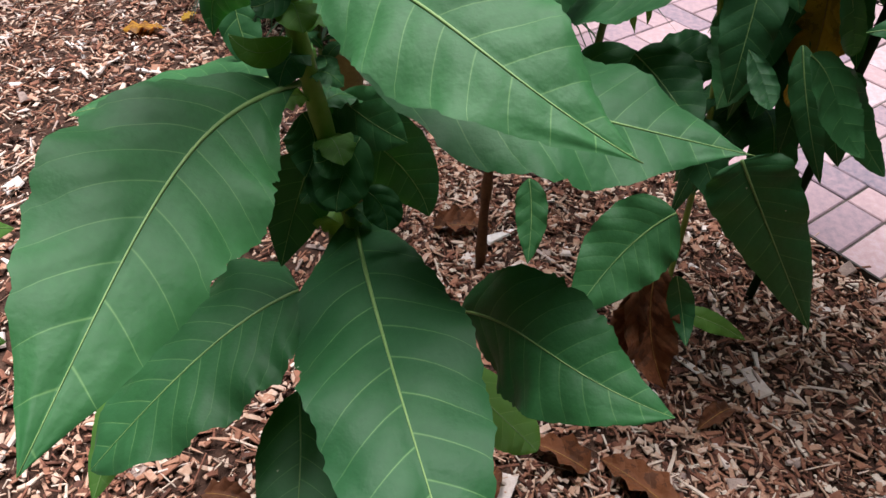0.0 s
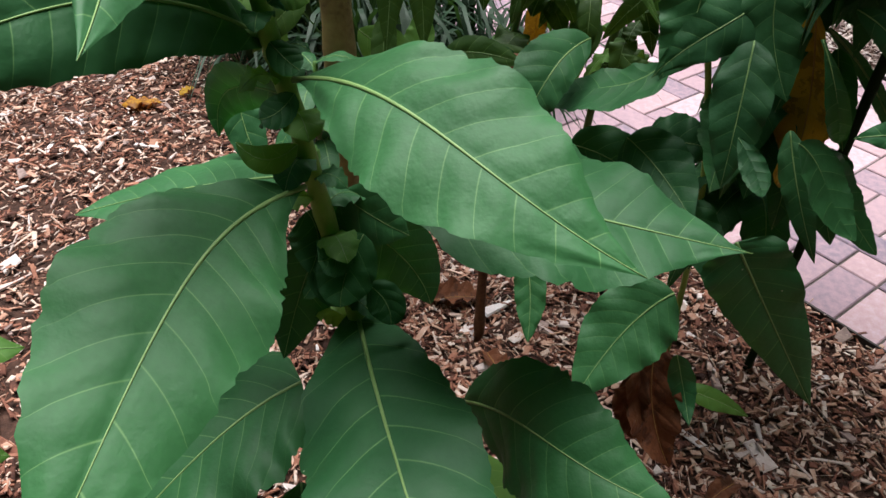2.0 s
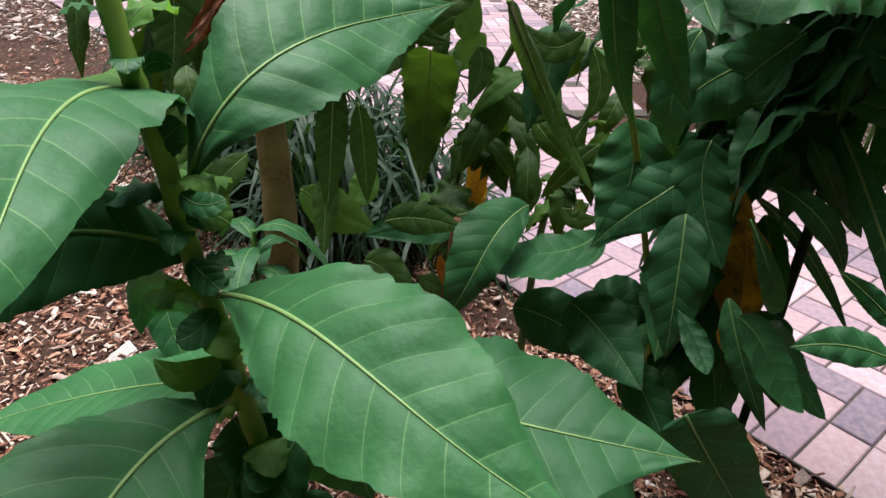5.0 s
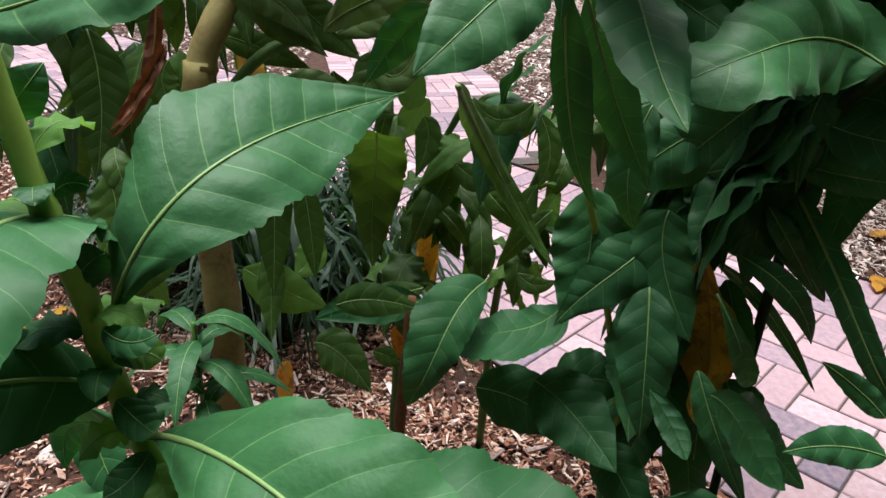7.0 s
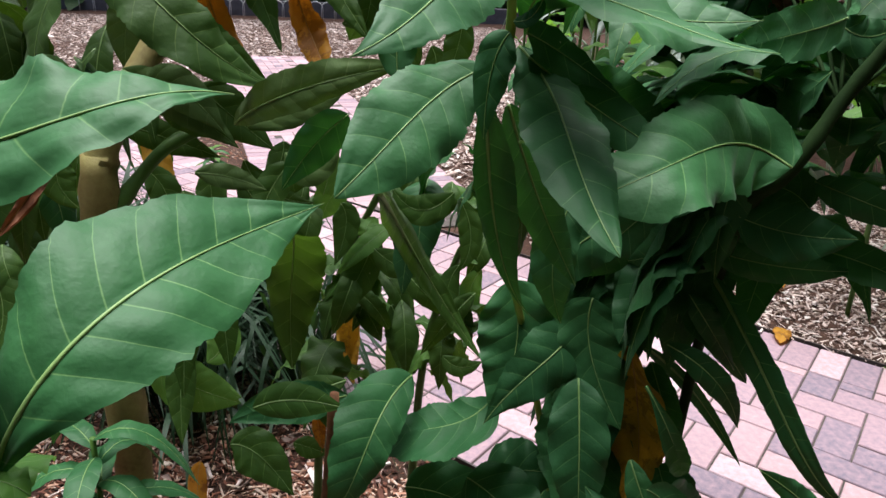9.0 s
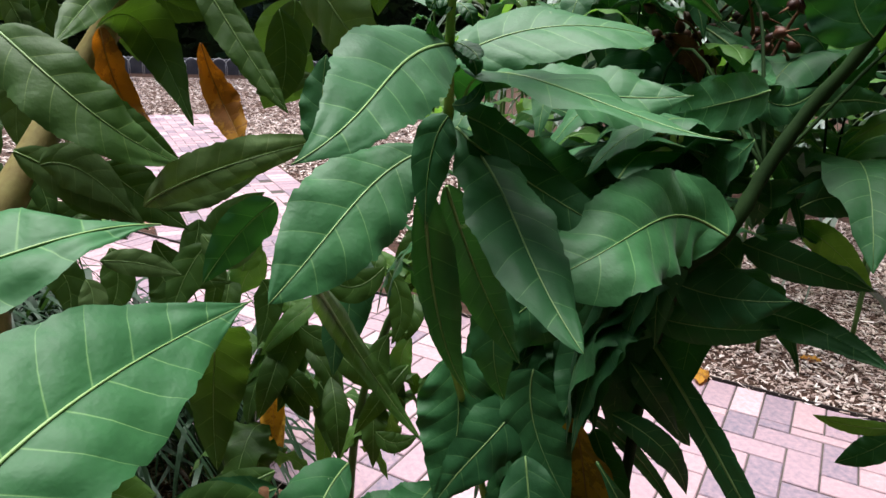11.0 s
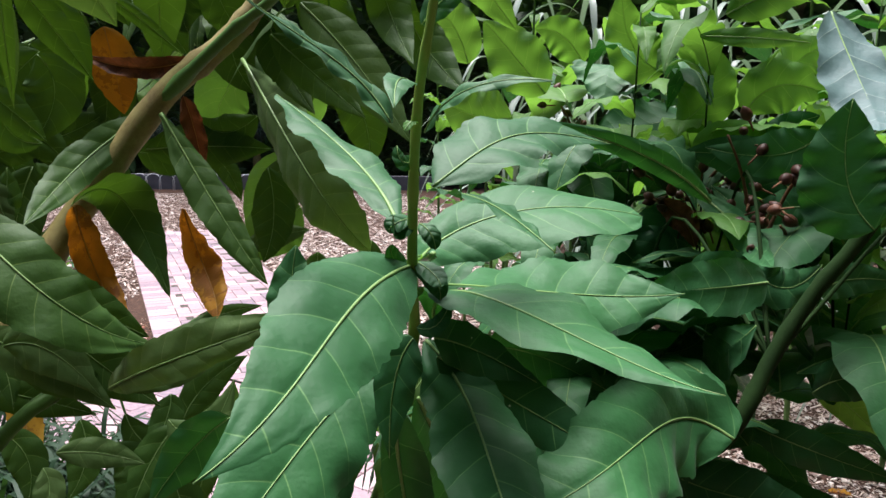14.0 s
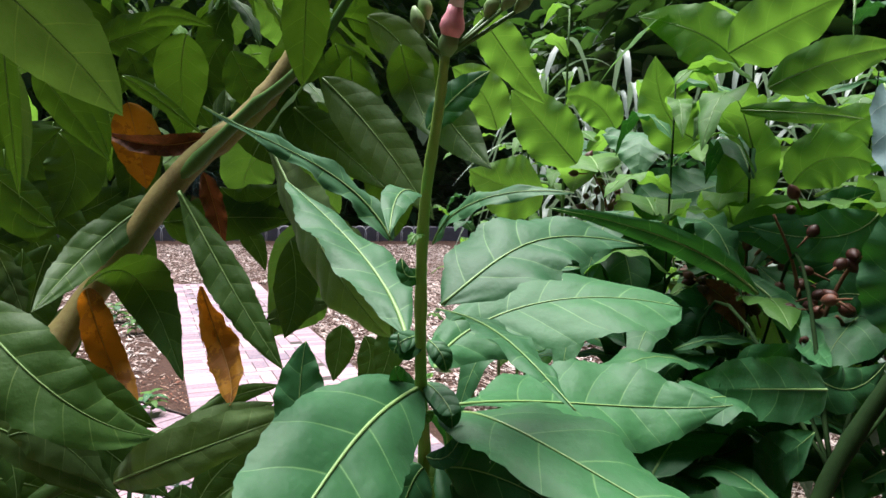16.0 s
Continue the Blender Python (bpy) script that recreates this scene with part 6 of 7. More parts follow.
def back_plant(x, y, h, seed, label, kind=BRIGHT, size=0.3, n=16, low=0.3, host=None):
    rng = random.Random(seed)
    p = host or plant_root("tobacco_plant", (x, y, 0), label, "plant", "tobacco plants")
    lean = Vector((rng.uniform(-0.1, 0.1), rng.uniform(-0.1, 0.1), 0))
    if host:
        stem(p, [(0.85, 1.066, 1.295), Vector((0.6 * x + 0.34, 0.6 * y + 0.43, 0.32 * h + 0.88)), Vector((x, y, 0.7 * h)) + lean * 0.7, Vector((x, y, h)) + lean], 0.0024, 0.0012, STEM_SHADED, "side_shoot")
    else:
        stem(p, [(x, y, -0.02), Vector((x, y, h * 0.5)) + lean * 0.4, Vector((x, y, h)) + lean], 0.012, 0.005, STEM_GREEN)
    for k in range(n):
        f = k / (n - 1)
        z = h * (low + (1 - low) * f)
        ang = k * 2.399 + seed
        d = Vector((math.cos(ang), math.sin(ang), 0))
        ln = size * (1.1 - 0.6 * f) * rng.uniform(0.8, 1.2)
        b0 = Vector((x, y, z)) + lean * (z / h)
        rise = rng.uniform(0.05, 0.35) * ln
        m0 = b0 + d * ln * 0.5 + Vector((0, 0, rise))
        t0 = b0 + d * ln * rng.uniform(0.8, 1.0) + Vector((0, 0, rise - rng.uniform(0.1, 0.6) * ln))
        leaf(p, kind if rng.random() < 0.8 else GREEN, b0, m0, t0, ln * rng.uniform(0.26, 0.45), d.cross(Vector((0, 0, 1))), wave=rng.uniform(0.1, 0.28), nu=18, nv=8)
    return p


def strap_specs(x, y, n, length, width, seed, droop=0.7, spread=0.12, z0=0.0, upright=0.5):
    rng = random.Random(seed)
    specs = []
    for _ in range(n):
        ang = rng.uniform(0, 2 * math.pi)
        d = Vector((math.cos(ang), math.sin(ang), 0))
        b0 = Vector((x, y, z0)) + d * spread * rng.random()
        ln = length * rng.uniform(0.6, 1.1)
        up = upright * rng.uniform(0.6, 1.3)
        m0 = b0 + d * ln * 0.28 + Vector((0, 0, ln * up))
        t0 = b0 + d * ln * rng.uniform(0.5, 0.85) + Vector((0, 0, ln * up * (1 - droop * rng.uniform(0.3, 1.2))))
        specs.append((b0, m0, t0, width * rng.uniform(0.7, 1.2), d.cross(Vector((0, 0, 1)))))
    return specs


def maize(x, y, seed, height):
    rng = random.Random(seed)
    root = plant_root("maize_plant", (x, y, 0), "tall grey-green grass-like plant with arching strap leaves", "plant", "grassy plants")
    stem(root, [(x, y, -0.02), (x + 0.02, y, height * 0.5), (x + rng.uniform(-0.1, 0.1), y, height)], 0.014, 0.007, STEM_GREEN)
    for k in range(18):
        z = height * (0.12 + 0.85 * k / 17)
        ang = math.pi * k + rng.uniform(-0.7, 0.7) + seed
        d = Vector((math.cos(ang), math.sin(ang), 0))
        ln = rng.uniform(0.5, 0.9)
        b0 = Vector((x, y, z))
        m0 = b0 + d * ln * 0.4 + Vector((0, 0, ln * rng.uniform(0.2, 0.5)))
        t0 = b0 + d * ln * rng.uniform(0.7, 1.0) + Vector((0, 0, ln * rng.uniform(-0.6, 0.3)))
        v, f, l, _ = blade_data(b0, m0, t0, rng.uniform(0.045, 0.075), d.cross(Vector((0, 0, 1))), 10, 2, 0.4, 0.0, 0.1, 0.3, 0.8, seed * 40 + k)
        ob = mesh_object("leaf", v, f, LEAF_GREY, root)
        ob.data.attributes.new("lf", "FLOAT_VECTOR", "POINT").data.foreach_set("vector", [c for q in l for c in q])


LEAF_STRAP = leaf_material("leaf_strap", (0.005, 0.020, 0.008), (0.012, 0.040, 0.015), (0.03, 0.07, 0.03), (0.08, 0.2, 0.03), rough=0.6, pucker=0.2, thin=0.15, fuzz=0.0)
LEAF_GREY = leaf_material("leaf_grey", (0.20, 0.26, 0.22), (0.36, 0.42, 0.37), (0.3, 0.38, 0.3), (0.25, 0.4, 0.2), rough=0.42, pucker=0.2, thin=0.25)
LEAF_YUCCA = leaf_material("leaf_yucca", (0.05, 0.10, 0.09), (0.10, 0.17, 0.15), (0.1, 0.17, 0.15), (0.1, 0.2, 0.1), rough=0.45, pucker=0.1, thin=0.1)
LEAF_FAR = leaf_material("leaf_far", (0.02, 0.055, 0.018), (0.045, 0.10, 0.03), (0.06, 0.12, 0.04), (0.1, 0.25, 0.03), pucker=0.3, thin=0.25)

turf = []
for k, (x, y) in enumerate([(-0.45, 2.55), (-0.12, 2.75), (-0.75, 3.0), (-1.05, 3.35), (-0.35, 3.1), (-1.4, 3.7), (-0.62, 3.5), (-0.25, 2.35), (-0.62, 3.05), (-0.85, 3.28), (-1.1, 3.5), (-0.4, 2.85), (-0.72, 3.15), (-0.55, 2.75), (-0.85, 2.7), (-0.3, 2.85), (0.1, 2.45)]):
    if not on_path(x, y):
        turf += strap_specs(x, y, 80, 0.72, 0.021, k + 3, 0.75, upright=0.6)
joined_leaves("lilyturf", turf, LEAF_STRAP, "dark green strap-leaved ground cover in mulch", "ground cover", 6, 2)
# These plants get their backlit look from the brighter leaf colour.
BACK = "bright green tobacco plant with backlight put into its leaf colour"
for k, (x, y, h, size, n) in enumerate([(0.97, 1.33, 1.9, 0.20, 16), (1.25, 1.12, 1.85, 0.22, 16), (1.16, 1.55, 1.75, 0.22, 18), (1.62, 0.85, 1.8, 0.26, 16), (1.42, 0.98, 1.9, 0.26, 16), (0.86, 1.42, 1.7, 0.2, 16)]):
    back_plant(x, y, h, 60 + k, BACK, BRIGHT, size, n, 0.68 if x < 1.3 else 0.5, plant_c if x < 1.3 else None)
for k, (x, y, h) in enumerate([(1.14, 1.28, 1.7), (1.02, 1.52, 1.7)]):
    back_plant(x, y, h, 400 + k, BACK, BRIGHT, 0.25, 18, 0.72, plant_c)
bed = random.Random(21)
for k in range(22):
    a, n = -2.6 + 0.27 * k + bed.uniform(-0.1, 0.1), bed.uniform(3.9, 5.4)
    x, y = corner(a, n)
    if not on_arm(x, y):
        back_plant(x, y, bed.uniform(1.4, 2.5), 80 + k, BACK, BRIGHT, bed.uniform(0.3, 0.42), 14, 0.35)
for k in range(34):
    a, n = -2.9 + 0.2 * k + bed.uniform(-0.1, 0.1), bed.uniform(5.2, 7.5)
    x, y = corner(a, n)
    if not on_arm(x, y):
        maize(x, y, 120 + k, bed.uniform(1.5, 2.6))

# ---- inner leaves of the old shrub ----
inner = random.Random(77)
for k in range(150):
    b0 = Vector((inner.uniform(-0.55, 0.42), inner.uniform(1.68, 2.2), inner.uniform(1.62, 2.1)))
    if b0.x < -0.1 and inner.random() < 0.5:
        b0.z -= 0.35
    ang = inner.uniform(0, 6.28)
    d = Vector((math.cos(ang), math.sin(ang), 0))
    ln = inner.uniform(0.14, 0.24)
    m0 = b0 + d * ln * 0.35 - Vector((0, 0, 0.25 * ln))
    t0 = b0 + d * ln * inner.uniform(0.4, 0.7) - Vector((0, 0, ln * inner.uniform(0.5, 0.85)))
    if b0.x > -0.32 and t0.z < 1.54:
        continue
    leaf(plant_d, MOSS if k % 9 else BRIGHT, b0, m0, t0, ln * inner.uniform(0.24, 0.4), d.cross(Vector((0, 0, 1))), a=0.75, b=1.0, wave=0.12, nu=16, nv=8)

# ---- crowded leaves on the low branches of the shrub ----
low = random.Random(52)
for k in range(34):
    f = low.random()
    a0, a1 = ((0.22, 1.74, 0.45), (0.36, 1.66, 1.02)) if k % 2 else ((0.46, 1.75, 0.5), (0.62, 1.68, 1.0))
    b0 = Vector(a0).lerp(Vector(a1), f)
    ang = k * 2.4 + low.uniform(-0.5, 0.5)
    d = Vector((math.cos(ang), math.sin(ang), 0))
    ln = low.uniform(0.09, 0.19)
    m0 = b0 + d * ln * 0.45 + Vector((0, 0, ln * low.uniform(-0.2, 0.15)))
    t0 = b0 + d * ln * low.uniform(0.5, 0.9) - Vector((0, 0, ln * low.uniform(0.2, 0.75)))
    leaf(plant_d, MOSS if k % 5 else BRIGHT, b0, m0, t0, ln * low.uniform(0.3, 0.5), d.cross(Vector((0, 0, 1))), a=0.75, b=0.9, wave=0.3, nu=18, nv=8)

# ---- weeds at the edge of the path ----
for k, (x, y, size) in enumerate([(-1.88, 8.92, 0.3), (-0.74, 5.42, 0.22), (-1.51, 8.24, 0.26)]):
    weed = plant_root("weed", (x, y, 0), "small leafy weed growing in mulch beside the path", "plant", "weeds")
    stem(weed, [(x, y, -0.02), (x + 0.01, y, size * 0.4), (x, y + 0.01, size * 0.7)], 0.004, 0.002, STEM_YOUNG)
    for j in range(14):
        ang = j * 2.4 + k
        d = Vector((math.cos(ang), math.sin(ang), 0))
        b0 = Vector((x, y, size * (0.15 + 0.55 * j / 13)))
        ln = size * 0.6
        leaf(weed, BRIGHT if j % 2 else GREEN, b0, b0 + d * ln * 0.5 + Vector((0, 0, 0.1 * ln)), b0 + d * ln - Vector((0, 0, 0.15 * ln)), ln * 0.4, d.cross(Vector((0, 0, 1))), nu=10, nv=6)

# ---- small wings and lobes at the nodes ----
def lobes(plant, line, count, size, seed, kind=GREEN):
    rng = random.Random(seed)
    pts = [Vector(p) for p in line]
    for k in range(count):
        f = (k + rng.random()) / count * (len(pts) - 1)
        i = min(int(f), len(pts) - 2)
        c = pts[i].lerp(pts[i + 1], f - i)
        ang = k * 2.4 + rng.uniform(-0.4, 0.4)
        d = Vector((math.cos(ang), math.sin(ang), rng.uniform(-0.1, 0.5))).normalized()
        ln = size * rng.uniform(0.7, 1.3)
        s = d.cross(Vector((0, 0, 1))).normalized()
        leaf(plant, kind if k % 2 else BRIGHT, c + d * 0.005, c + d * ln * 0.55 + Vector((0, 0, 0.1 * ln)), c + d * ln - Vector((0, 0, 0.25 * ln)), ln * rng.uniform(0.6, 0.85), s, a=0.5, b=0.55, wave=0.2, nu=12, nv=8)


lobes(plant_a, [(0.13, 0.745, 0.5), (0.085, 0.755, 0.78), (0.046, 0.755, 1.0), (0.012, 0.757, 1.22)], 34, 0.06, 71)
lobes(plant_b, [(0.46, 0.975, 1.26), (0.441, 0.953, 1.424), (0.437, 0.932, 1.492), (0.435, 0.907, 1.548)], 9, 0.016, 72, BRIGHT)

# ---- broad leaves at the top of the leaning plant, sunlight put into their colour ----
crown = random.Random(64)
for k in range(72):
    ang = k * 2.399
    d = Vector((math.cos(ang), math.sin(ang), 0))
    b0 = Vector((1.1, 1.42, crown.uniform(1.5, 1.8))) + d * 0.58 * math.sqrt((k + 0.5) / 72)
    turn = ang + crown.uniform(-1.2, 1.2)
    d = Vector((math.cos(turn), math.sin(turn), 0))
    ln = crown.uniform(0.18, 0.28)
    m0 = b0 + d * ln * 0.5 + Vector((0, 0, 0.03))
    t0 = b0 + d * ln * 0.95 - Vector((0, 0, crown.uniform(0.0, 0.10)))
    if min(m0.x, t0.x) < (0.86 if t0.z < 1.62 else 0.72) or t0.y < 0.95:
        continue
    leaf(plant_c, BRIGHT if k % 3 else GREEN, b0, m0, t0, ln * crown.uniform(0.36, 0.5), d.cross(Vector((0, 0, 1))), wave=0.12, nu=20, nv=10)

# ---- spreading leaves over the hanging ones ----
cover = random.Random(83)
for k in range(30):
    b0 = Vector((cover.uniform(0.68, 0.95), cover.uniform(1.05, 1.32), cover.uniform(1.2, 1.36)))
    ang = cover.uniform(0, 6.28)
    d = Vector((math.cos(ang), math.sin(ang), 0))
    ln = cover.uniform(0.16, 0.24)
    t0 = b0 + d * ln * 0.9 - Vector((0, 0, ln * cover.uniform(0.1, 0.4)))
    if t0.x < 0.60 or t0.y < 1.06:
        continue
    leaf(plant_c, GREEN, b0, b0 + d * ln * 0.5 + Vector((0, 0, 0.015)), t0, ln * cover.uniform(0.34, 0.48), d.cross(Vector((0, 0, 1))), wave=0.12, nu=20, nv=10)

# ---- shaded leaves inside the leaning plant ----
inside = random.Random(29)
for k in range(70):
    b0 = Vector((inside.uniform(0.62, 1.2), inside.uniform(1.28, 1.7), inside.uniform(1.0, 1.42)))
    ang = inside.uniform(0, 6.28)
    d = Vector((math.cos(ang), math.sin(ang), 0))
    ln = inside.uniform(0.16, 0.26)
    t0 = b0 + d * ln * 0.8 - Vector((0, 0, ln * inside.uniform(0.2, 0.6)))
    if t0.x < 0.58 or t0.y < 1.2:
        continue
    leaf(plant_c, GREEN, b0, b0 + d * ln * 0.45, t0, ln * inside.uniform(0.3, 0.45), d.cross(Vector((0, 0, 1))), wave=0.14, nu=18, nv=8)
for k in range(22):
    b0 = Vector((inside.uniform(0.74, 1.12), inside.uniform(1.42, 1.75), inside.uniform(1.42, 1.53)))
    ang = inside.uniform(0, 6.28)
    d = Vector((math.cos(ang), math.sin(ang), 0))
    ln = inside.uniform(0.15, 0.22)
    leaf(plant_c, GREEN, b0, b0 + d * ln * 0.4 - Vector((0, 0, 0.15 * ln)), b0 + d * ln * 0.65 - Vector((0, 0, 0.65 * ln)), ln * inside.uniform(0.36, 0.48), d.cross(Vector((0, 0, 1))), wave=0.14, nu=18, nv=8)

# ---- dark hanging leaves between the shrub and the leaning plant ----
gap = random.Random(37)
for k in range(14):
    b0 = Vector((gap.uniform(0.42, 0.62), gap.uniform(1.36, 1.55), gap.uniform(1.06, 1.2)))
    d = Vector((gap.uniform(-1, 1), gap.uniform(-0.6, 0.6), 0)).normalized()
    ln = gap.uniform(0.13, 0.2)
    leaf(plant_c, GREEN, b0, b0 + d * ln * 0.3 - Vector((0, 0, 0.3 * ln)), b0 + d * ln * 0.45 - Vector((0, 0, 0.85 * ln)), ln * gap.uniform(0.34, 0.48), d.cross(Vector((0, 0, 1))), wave=0.14, nu=18, nv=8)

# ---- hanging leaves on the far side of the shrub ----
back = random.Random(91)
for k in range(26):
    b0 = Vector((back.uniform(-0.62, -0.12), back.uniform(1.55, 1.95), back.uniform(0.95, 1.45)))
    d = Vector((back.uniform(-1, 1), back.uniform(-1, 0.4), 0)).normalized()
    ln = back.uniform(0.2, 0.3)
    leaf(plant_d, MOSS if k % 5 else GREEN, b0, b0 + d * ln * 0.25 - Vector((0, 0, 0.35 * ln)), b0 + d * ln * 0.35 - Vector((0, 0, 0.92 * ln)), ln * back.uniform(0.24, 0.36), d.cross(Vector((0, 0, 1))), a=0.75, b=1.0, wave=0.1, nu=20, nv=10)

# ---- drooping leaves round the leaning stem ----
top = random.Random(44)
for k in range(34):
    f = top.random() * 0.5
    root = Vector((0.78 + 0.18 * f, 1.16 - 0.02 * f, 1.06 + 0.46 * f))
    ang = math.radians(top.uniform(20, 225))
    d = Vector((math.cos(ang), math.sin(ang), 0))
    ln = top.uniform(0.18, 0.3)
    m0 = root + d * ln * 0.3 + Vector((0, 0, -ln * top.uniform(0.1, 0.3)))
    t0 = root + d * ln * top.uniform(0.3, 0.5) - Vector((0, 0, ln * top.uniform(0.65, 0.9)))
    if min(m0.y, t0.y) < 1.13 or m0.x < 0.62 or max(m0.x, t0.x) > 0.83:
        continue
    leaf(plant_c, GREEN, root, m0, t0, ln * top.uniform(0.3, 0.45), d.cross(Vector((0, 0, 1))), wave=0.13, nu=20, nv=8)

# ---- crowded hanging leaves low on the leaning plant ----
hang = random.Random(33)
for k in range(64):
    f = hang.random()
    z = 0.45 + 0.8 * f
    root = Vector((0.75 + 0.06 * f, 1.36 - 0.06 * f, z))
    ang = hang.uniform(math.pi * 0.7, math.pi * 1.66)
    d = Vector((math.cos(ang), math.sin(ang), 0))
    ln = hang.uniform(0.17, 0.28)
    m0 = root + d * ln * 0.42 + Vector((0, 0, -0.08 * ln))
    t0 = root + d * ln * 0.62 + Vector((0, 0, -ln * hang.uniform(0.4, 0.75)))
    if min((m0 - Vector((0.73, 1.10, 0.8))).length, (t0 - Vector((0.73, 1.10, 0.75))).length) < 0.12 or max(m0.x, t0.x) > 0.79 or min(m0.x, t0.x) < 0.60 or min(m0.y, t0.y) < 1.175:
        continue
    leaf(plant_c, GREEN, root, m0, t0, ln * hang.uniform(0.28, 0.42), d.cross(Vector((0, 0, 1))), wave=0.16, nu=20, nv=8)

# ---- wood chips ----
def chips(name, boxes, seed, label, size=1.0, material=CHIP):
    rng = np.random.default_rng(seed)
    V, F, o = [], [], 0
    for (x0, y0, x1, y1, count) in boxes:
        for _ in range(count):
            x, y = rng.uniform(x0, x1), rng.uniform(y0, y1)
            if on_path(x, y) or on_arm(x, y):
                continue
            ln, w, h = rng.gamma(2.0, 0.0100) * size, rng.gamma(2.0, 0.0034) * size, rng.uniform(0.0008, 0.0032) * size
            yaw, tx, ty = rng.uniform(0, 6.28), rng.normal(0, 0.3), rng.normal(0, 0.25)
            z = rng.uniform(-0.006, 0.012)
            c, s = math.cos(yaw), math.sin(yaw)
            tap = rng.uniform(0.3, 1.0)
            for (a, b, d) in ((-1, -1, -1), (1, -tap, -1), (1, tap, -1), (-1, 1, -1), (-0.9, -0.8, 1), (0.9, -tap * 0.8, 1), (0.9, tap * 0.8, 1), (-0.9, 0.8, 1)):
                px, py, pz = a * ln / 2, b * w / 2, d * h / 2
                V.append((x + px * c - py * s, y + px * s + py * c, z + pz + px * ty + py * tx))
            F += [(o + 4, o + 5, o + 6, o + 7), (o, o + 1, o + 5, o + 4), (o + 1, o + 2, o + 6, o + 5), (o + 2, o + 3, o + 7, o + 6), (o + 3, o, o + 4, o + 7)]
            o += 8
    ob = mesh_object(name, V, F, material, None, "", False)
    return tagged(ob, label, "mulch", kind="stuff")


chips("wood_chips", [(-2.8, 0.9, 0.2, 4.2, 48000), (0.0, 0.4, 1.8, 2.0, 28000), (-0.7, 0.2, 0.3, 1.2, 8000), (-0.8, 2.0, 0.6, 3.2, 3500), (-4, 3.2, -0.5, 6.5, 8000)], 4, "brown and tan wood chip mulch")
chips("wood_chips", [(1.5, 1.5, 5.0, 5.2, 42000)], 6, "pale weathered wood chip mulch beyond the path", 1.15, CHIP_PALE)
chips("wood_chips", [(-7, 12, 4, 20, 24000), (-0.3, 5, 3.5, 12, 18000), (-6, 5, -1, 12, 14000)], 5, "pale weathered wood chip mulch", 2.2, CHIP_PALE)


chips("wood_chips", [(-3.2, -2.6, 2.6, 0.5, 16000), (0.3, -0.5, 2.6, 0.9, 4500)], 14, "brown and tan wood chip mulch", 1.3)
chips("bark_pieces", [(-2.8, 0.5, 1.8, 4.2, 2600)], 12, "larger pale bark pieces and dry litter on the mulch", 2.1, CHIP_PALE)

# ---- edging strips of the path ----
EDGING = rough_material("edging", [(0.3, (0.02, 0.018, 0.017)), (0.7, (0.06, 0.05, 0.045))], 20, 0.7, 0.3, 0.001)
for n0 in (NEAR_EDGE - 0.010, FAR_EDGE + 0.003):
    lo, hi = [corner(a, n) for a, n in ((-9, n0), (4.5, n0))], [corner(a, n) for a, n in ((-9, n0 + 0.007), (4.5, n0 + 0.007))]
    ring = [lo[0], lo[1], hi[1], hi[0]]
    V = [(x, y, z) for z in (-0.03, 0.012) for x, y in ring]
    tagged(mesh_object("trim", V, [(i, (i + 1) % 4, 4 + (i + 1) % 4, 4 + i) for i in range(4)] + [(4, 5, 6, 7)], EDGING, None, "", False), "thin dark edging strip between path and mulch", "edging", kind="structure")


# ---- fallen leaves ----
def fallen(x, y, ln, ang, kind, label):
    d = Vector((math.cos(ang), math.sin(ang), 0))
    b0 = Vector((x, y, 0.012))
    root = plant_root("fallen_leaf", (x, y, 0), label, "leaf", "fallen leaves")
    leaf(root, kind, b0 - d * ln / 2, b0 + Vector((0, 0, 0.012)), b0 + d * ln / 2, ln * 0.5, d.cross(Vector((0, 0, 1))), nu=14, nv=8, wave=0.3)


fallen(-1.17, 2.29, 0.15, 0.3, ORANGE, "small orange fallen leaf on wood chips")
fallen(-1.05, 2.42, 0.08, 1.2, YELLOW, "small orange fallen leaf on wood chips")
for k, (x, y) in enumerate([(-0.12, 0.62), (0.34, 0.72), (0.62, 0.80), (0.78, 0.98), (0.30, 1.22), (0.18, 1.45), (0.42, 1.15), (0.47, 0.83), (2.12, 2.80), (2.75, 2.85), (2.4, 3.3)]):
    fallen(x, y, 0.10 + 0.03 * (k % 3), k * 1.3, BROWN if k < 8 else ORANGE, "curled brown dead leaf lying on wood chips")

# ---- far edge of the garden ----
far = random.Random(9)


def hedge(name, a0, a1, r0, r1, high, count, size, label):
    specs = []
    for _ in range(count):
        ang, r = math.radians(far.uniform(a0, a1)), far.uniform(r0, r1)
        x, y = r * math.cos(ang), r * math.sin(ang)
        z = far.random() ** 0.85 * high * (0.85 + 0.2 * math.sin(ang * 9) + 0.1 * math.sin(ang * 23)) + 0.1
        d = Vector((far.uniform(-1, 1), far.uniform(-1, 1), far.uniform(-0.9, 0.3))).normalized()
        ln = size * far.uniform(0.6, 1.3)
        b0 = Vector((x, y, z))
        specs.append((b0, b0 + d * ln * 0.5 + Vector((0, 0, 0.1 * ln)), b0 + d * ln, ln * 0.5, d.cross(Vector((0.1, 0.2, 1))).normalized()))
    joined_leaves(name, specs, LEAF_FAR, label, "hedge", 4, 2)


